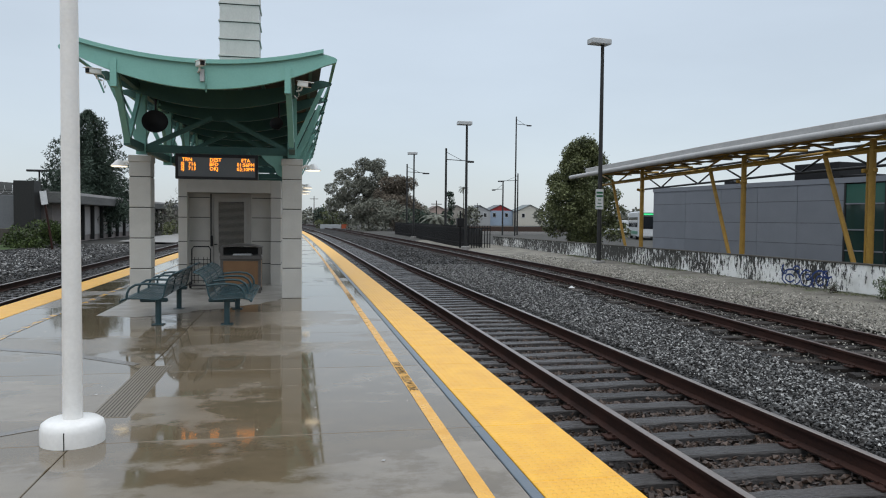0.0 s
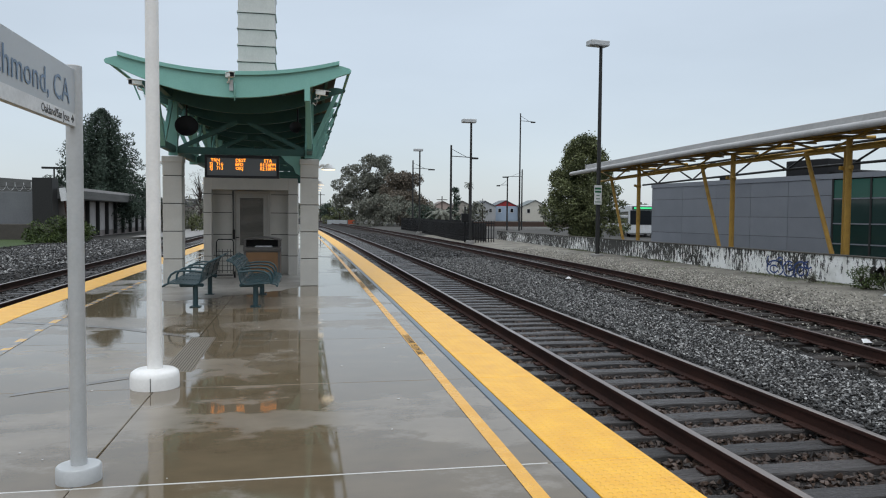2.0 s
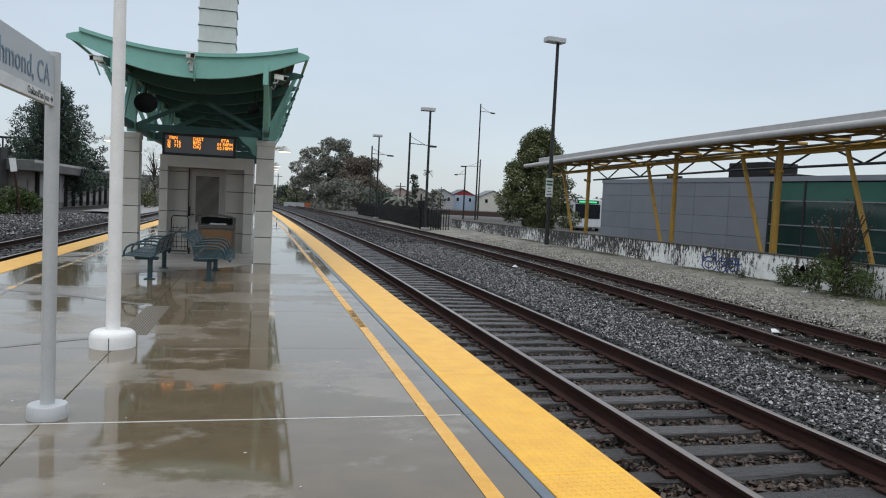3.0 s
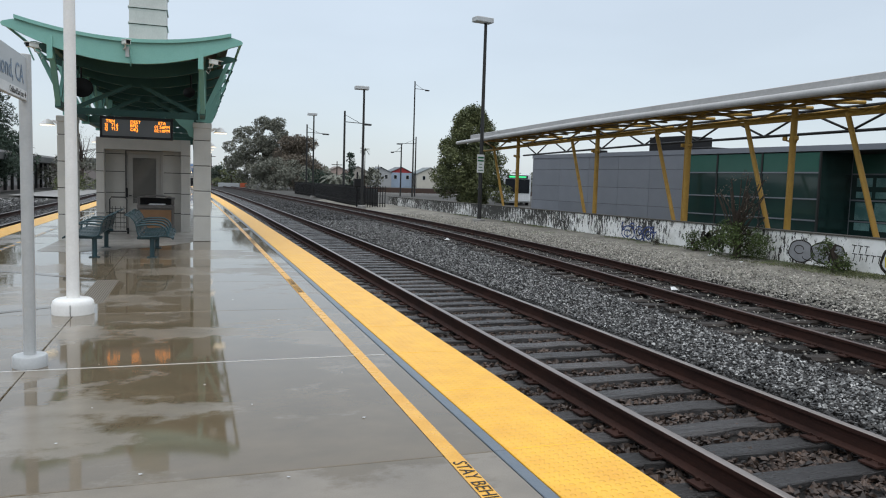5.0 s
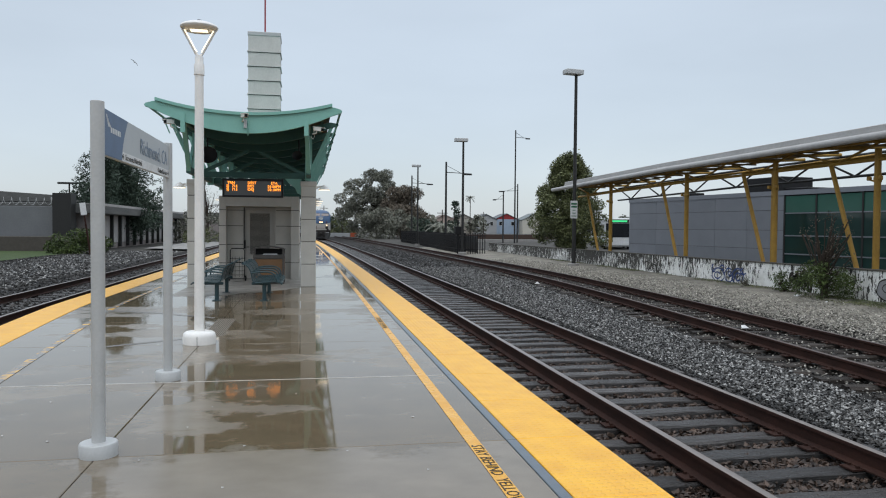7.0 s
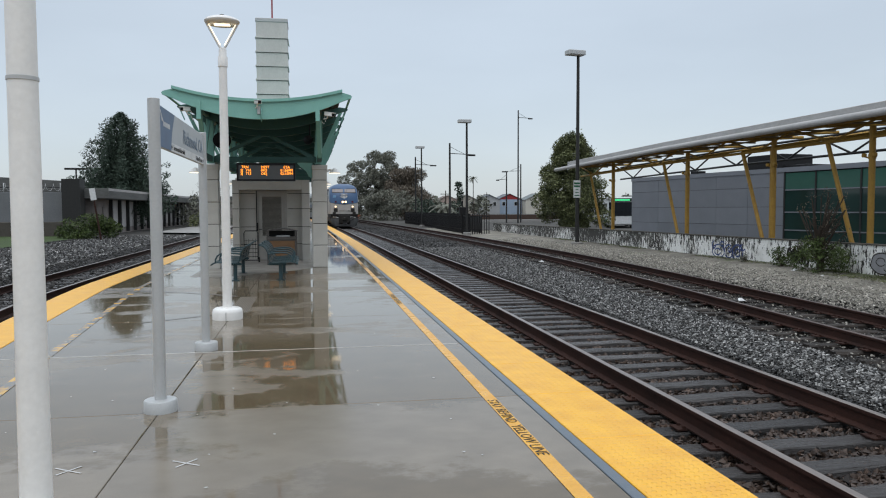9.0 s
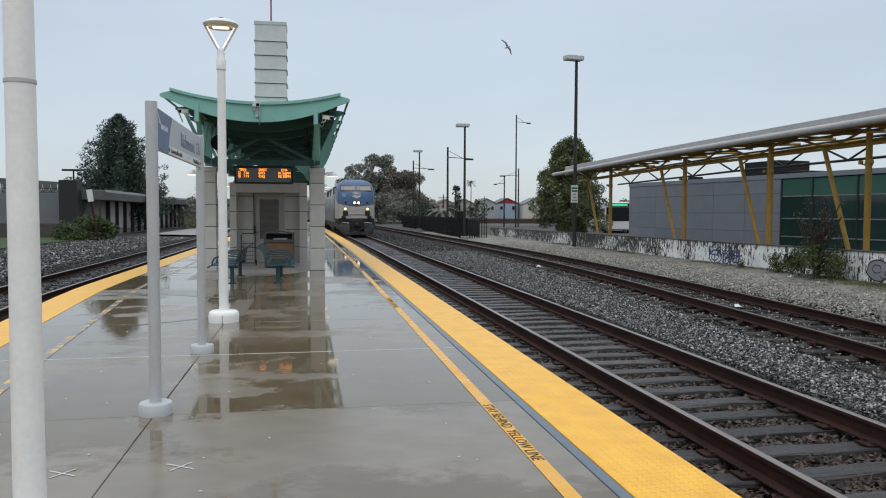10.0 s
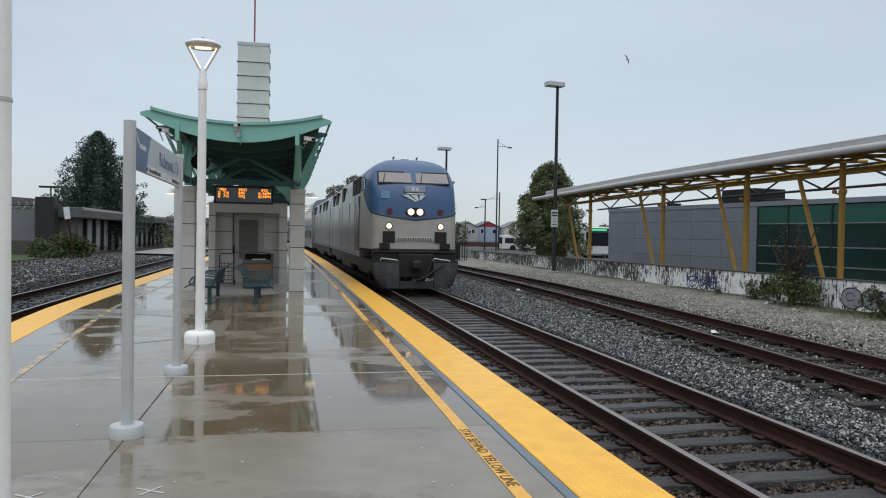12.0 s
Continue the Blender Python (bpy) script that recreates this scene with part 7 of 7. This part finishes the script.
stones("ballast_stones", "dark stones further down the line", 16000, M(2.3), M(12.0), 30, 80, -0.46, 0.04, 0.07, STONE, 7)
rngt = np.random.default_rng(77)
tuft = np.stack([14.62 - 0.5 * rngt.random(9000) ** 2.5, 4 + 36 * rngt.random(9000), -0.20 + 0.03 * rngt.random(9000)], axis=1)
keep = np.sin(tuft[:, 1] * 1.9) + np.sin(tuft[:, 1] * 0.73) + rngt.normal(scale=0.5, size=9000) > 0.2
lush = np.stack([14.6 - 1.1 * rngt.random(9000) ** 1.6, 5 + 9.5 * rngt.random(9000), -0.22 + 0.04 * rngt.random(9000)], axis=1)
lush = lush[np.sin(lush[:, 1] * 1.3) + np.sin(lush[:, 0] * 4 + lush[:, 1] * 2.7) + rngt.normal(scale=0.6, size=9000) > -0.2]
v, f = leaves(rngt, np.concatenate([tuft[keep], lush]), 0.05, 0.12)
tagged(part("grass_tufts", quick_mesh("grass_tufts", v, f, LEAF), None), "thin grass tufts at the foot of the wall", "grass", kind="stuff")

fl = np.random.default_rng(91)
n = 160
c = np.stack([-3.6 + 4.9 * fl.random(n), -6 + 26 * fl.random(n) ** 1.2, np.full(n, 0.0045)], axis=1)
a, r = fl.uniform(0, 6.283, n), fl.uniform(0.004, 0.013, n)
quad = np.stack([c + np.stack([np.cos(a + k * 1.57) * r * (1 + 0.5 * (k % 2)), np.sin(a + k * 1.57) * r, 0.002 * (k % 2) * np.ones(n)], axis=1) for k in range(4)], axis=1).reshape(-1, 3)
tagged(part("floor_flecks", quick_mesh("floor_flecks", quad, np.arange(4 * n).reshape(n, 4), CHALK), None), "small pale specks of litter on the wet concrete", "litter", kind="stuff")


def nose_y(t):
    """Where the nose of the braking train is on the line."""
    s = 12.0 - t
    return 19.3 + 16.7 * s + 0.25 * s * s + 9.0 * max(0.0, s - 4.8)


GULL = [(0, -60, 90, 22), (6.5, -25.0, 101.0, 23.4), (8.8, -3.8, 36.5, 10.5), (9.3, 2.2, 34.2, 10.4), (9.5, 4.6, 33.9, 10.6), (9.9, 9.6, 35.1, 10.7), (10.5, 15.8, 37.2, 11.6), (12.0, 31.2, 61.2, 18.7)]


def motions():
    times = [0.5 * k for k in range(25)]
    walk(loco, [(t, line_pose(nose_y(t))) for t in times])
    for k, c in enumerate(cars):
        walk(c, [(t, line_pose(nose_y(t) + 43.0 + CARLEN * (k + 0.5))) for t in times])
    walk(unit2, [(t, line_pose(nose_y(t) + 42.6) @ pose(0, 0, 0, 0, 0, 180)) for t in times])
    walk(van, [(t, pose(x, 96.0, -0.4)) for t, x in ((0, 37.5), (9.0, 37.5), (9.6, 37.1), (10.2, 35.5), (11.3, 31.6), (12.0, 29.1))])
    walk(bus, [(t, pose(x, y, -0.3, 0, 0, -20)) for t, x, y in ((0, 35.5, 71.0), (1.0, 31.9, 64.5), (1.5, 30.6, 62.6), (2.5, 29.6, 61.4), (3.0, 28.9, 61.0), (3.6, 28.5, 60.8), (4.2, 28.4, 60.7), (12.0, 28.4, 60.7))])
    walk(gull, [(t, pose(x, y, z, 75, 35, 40)) for t, x, y, z in GULL])


motions()
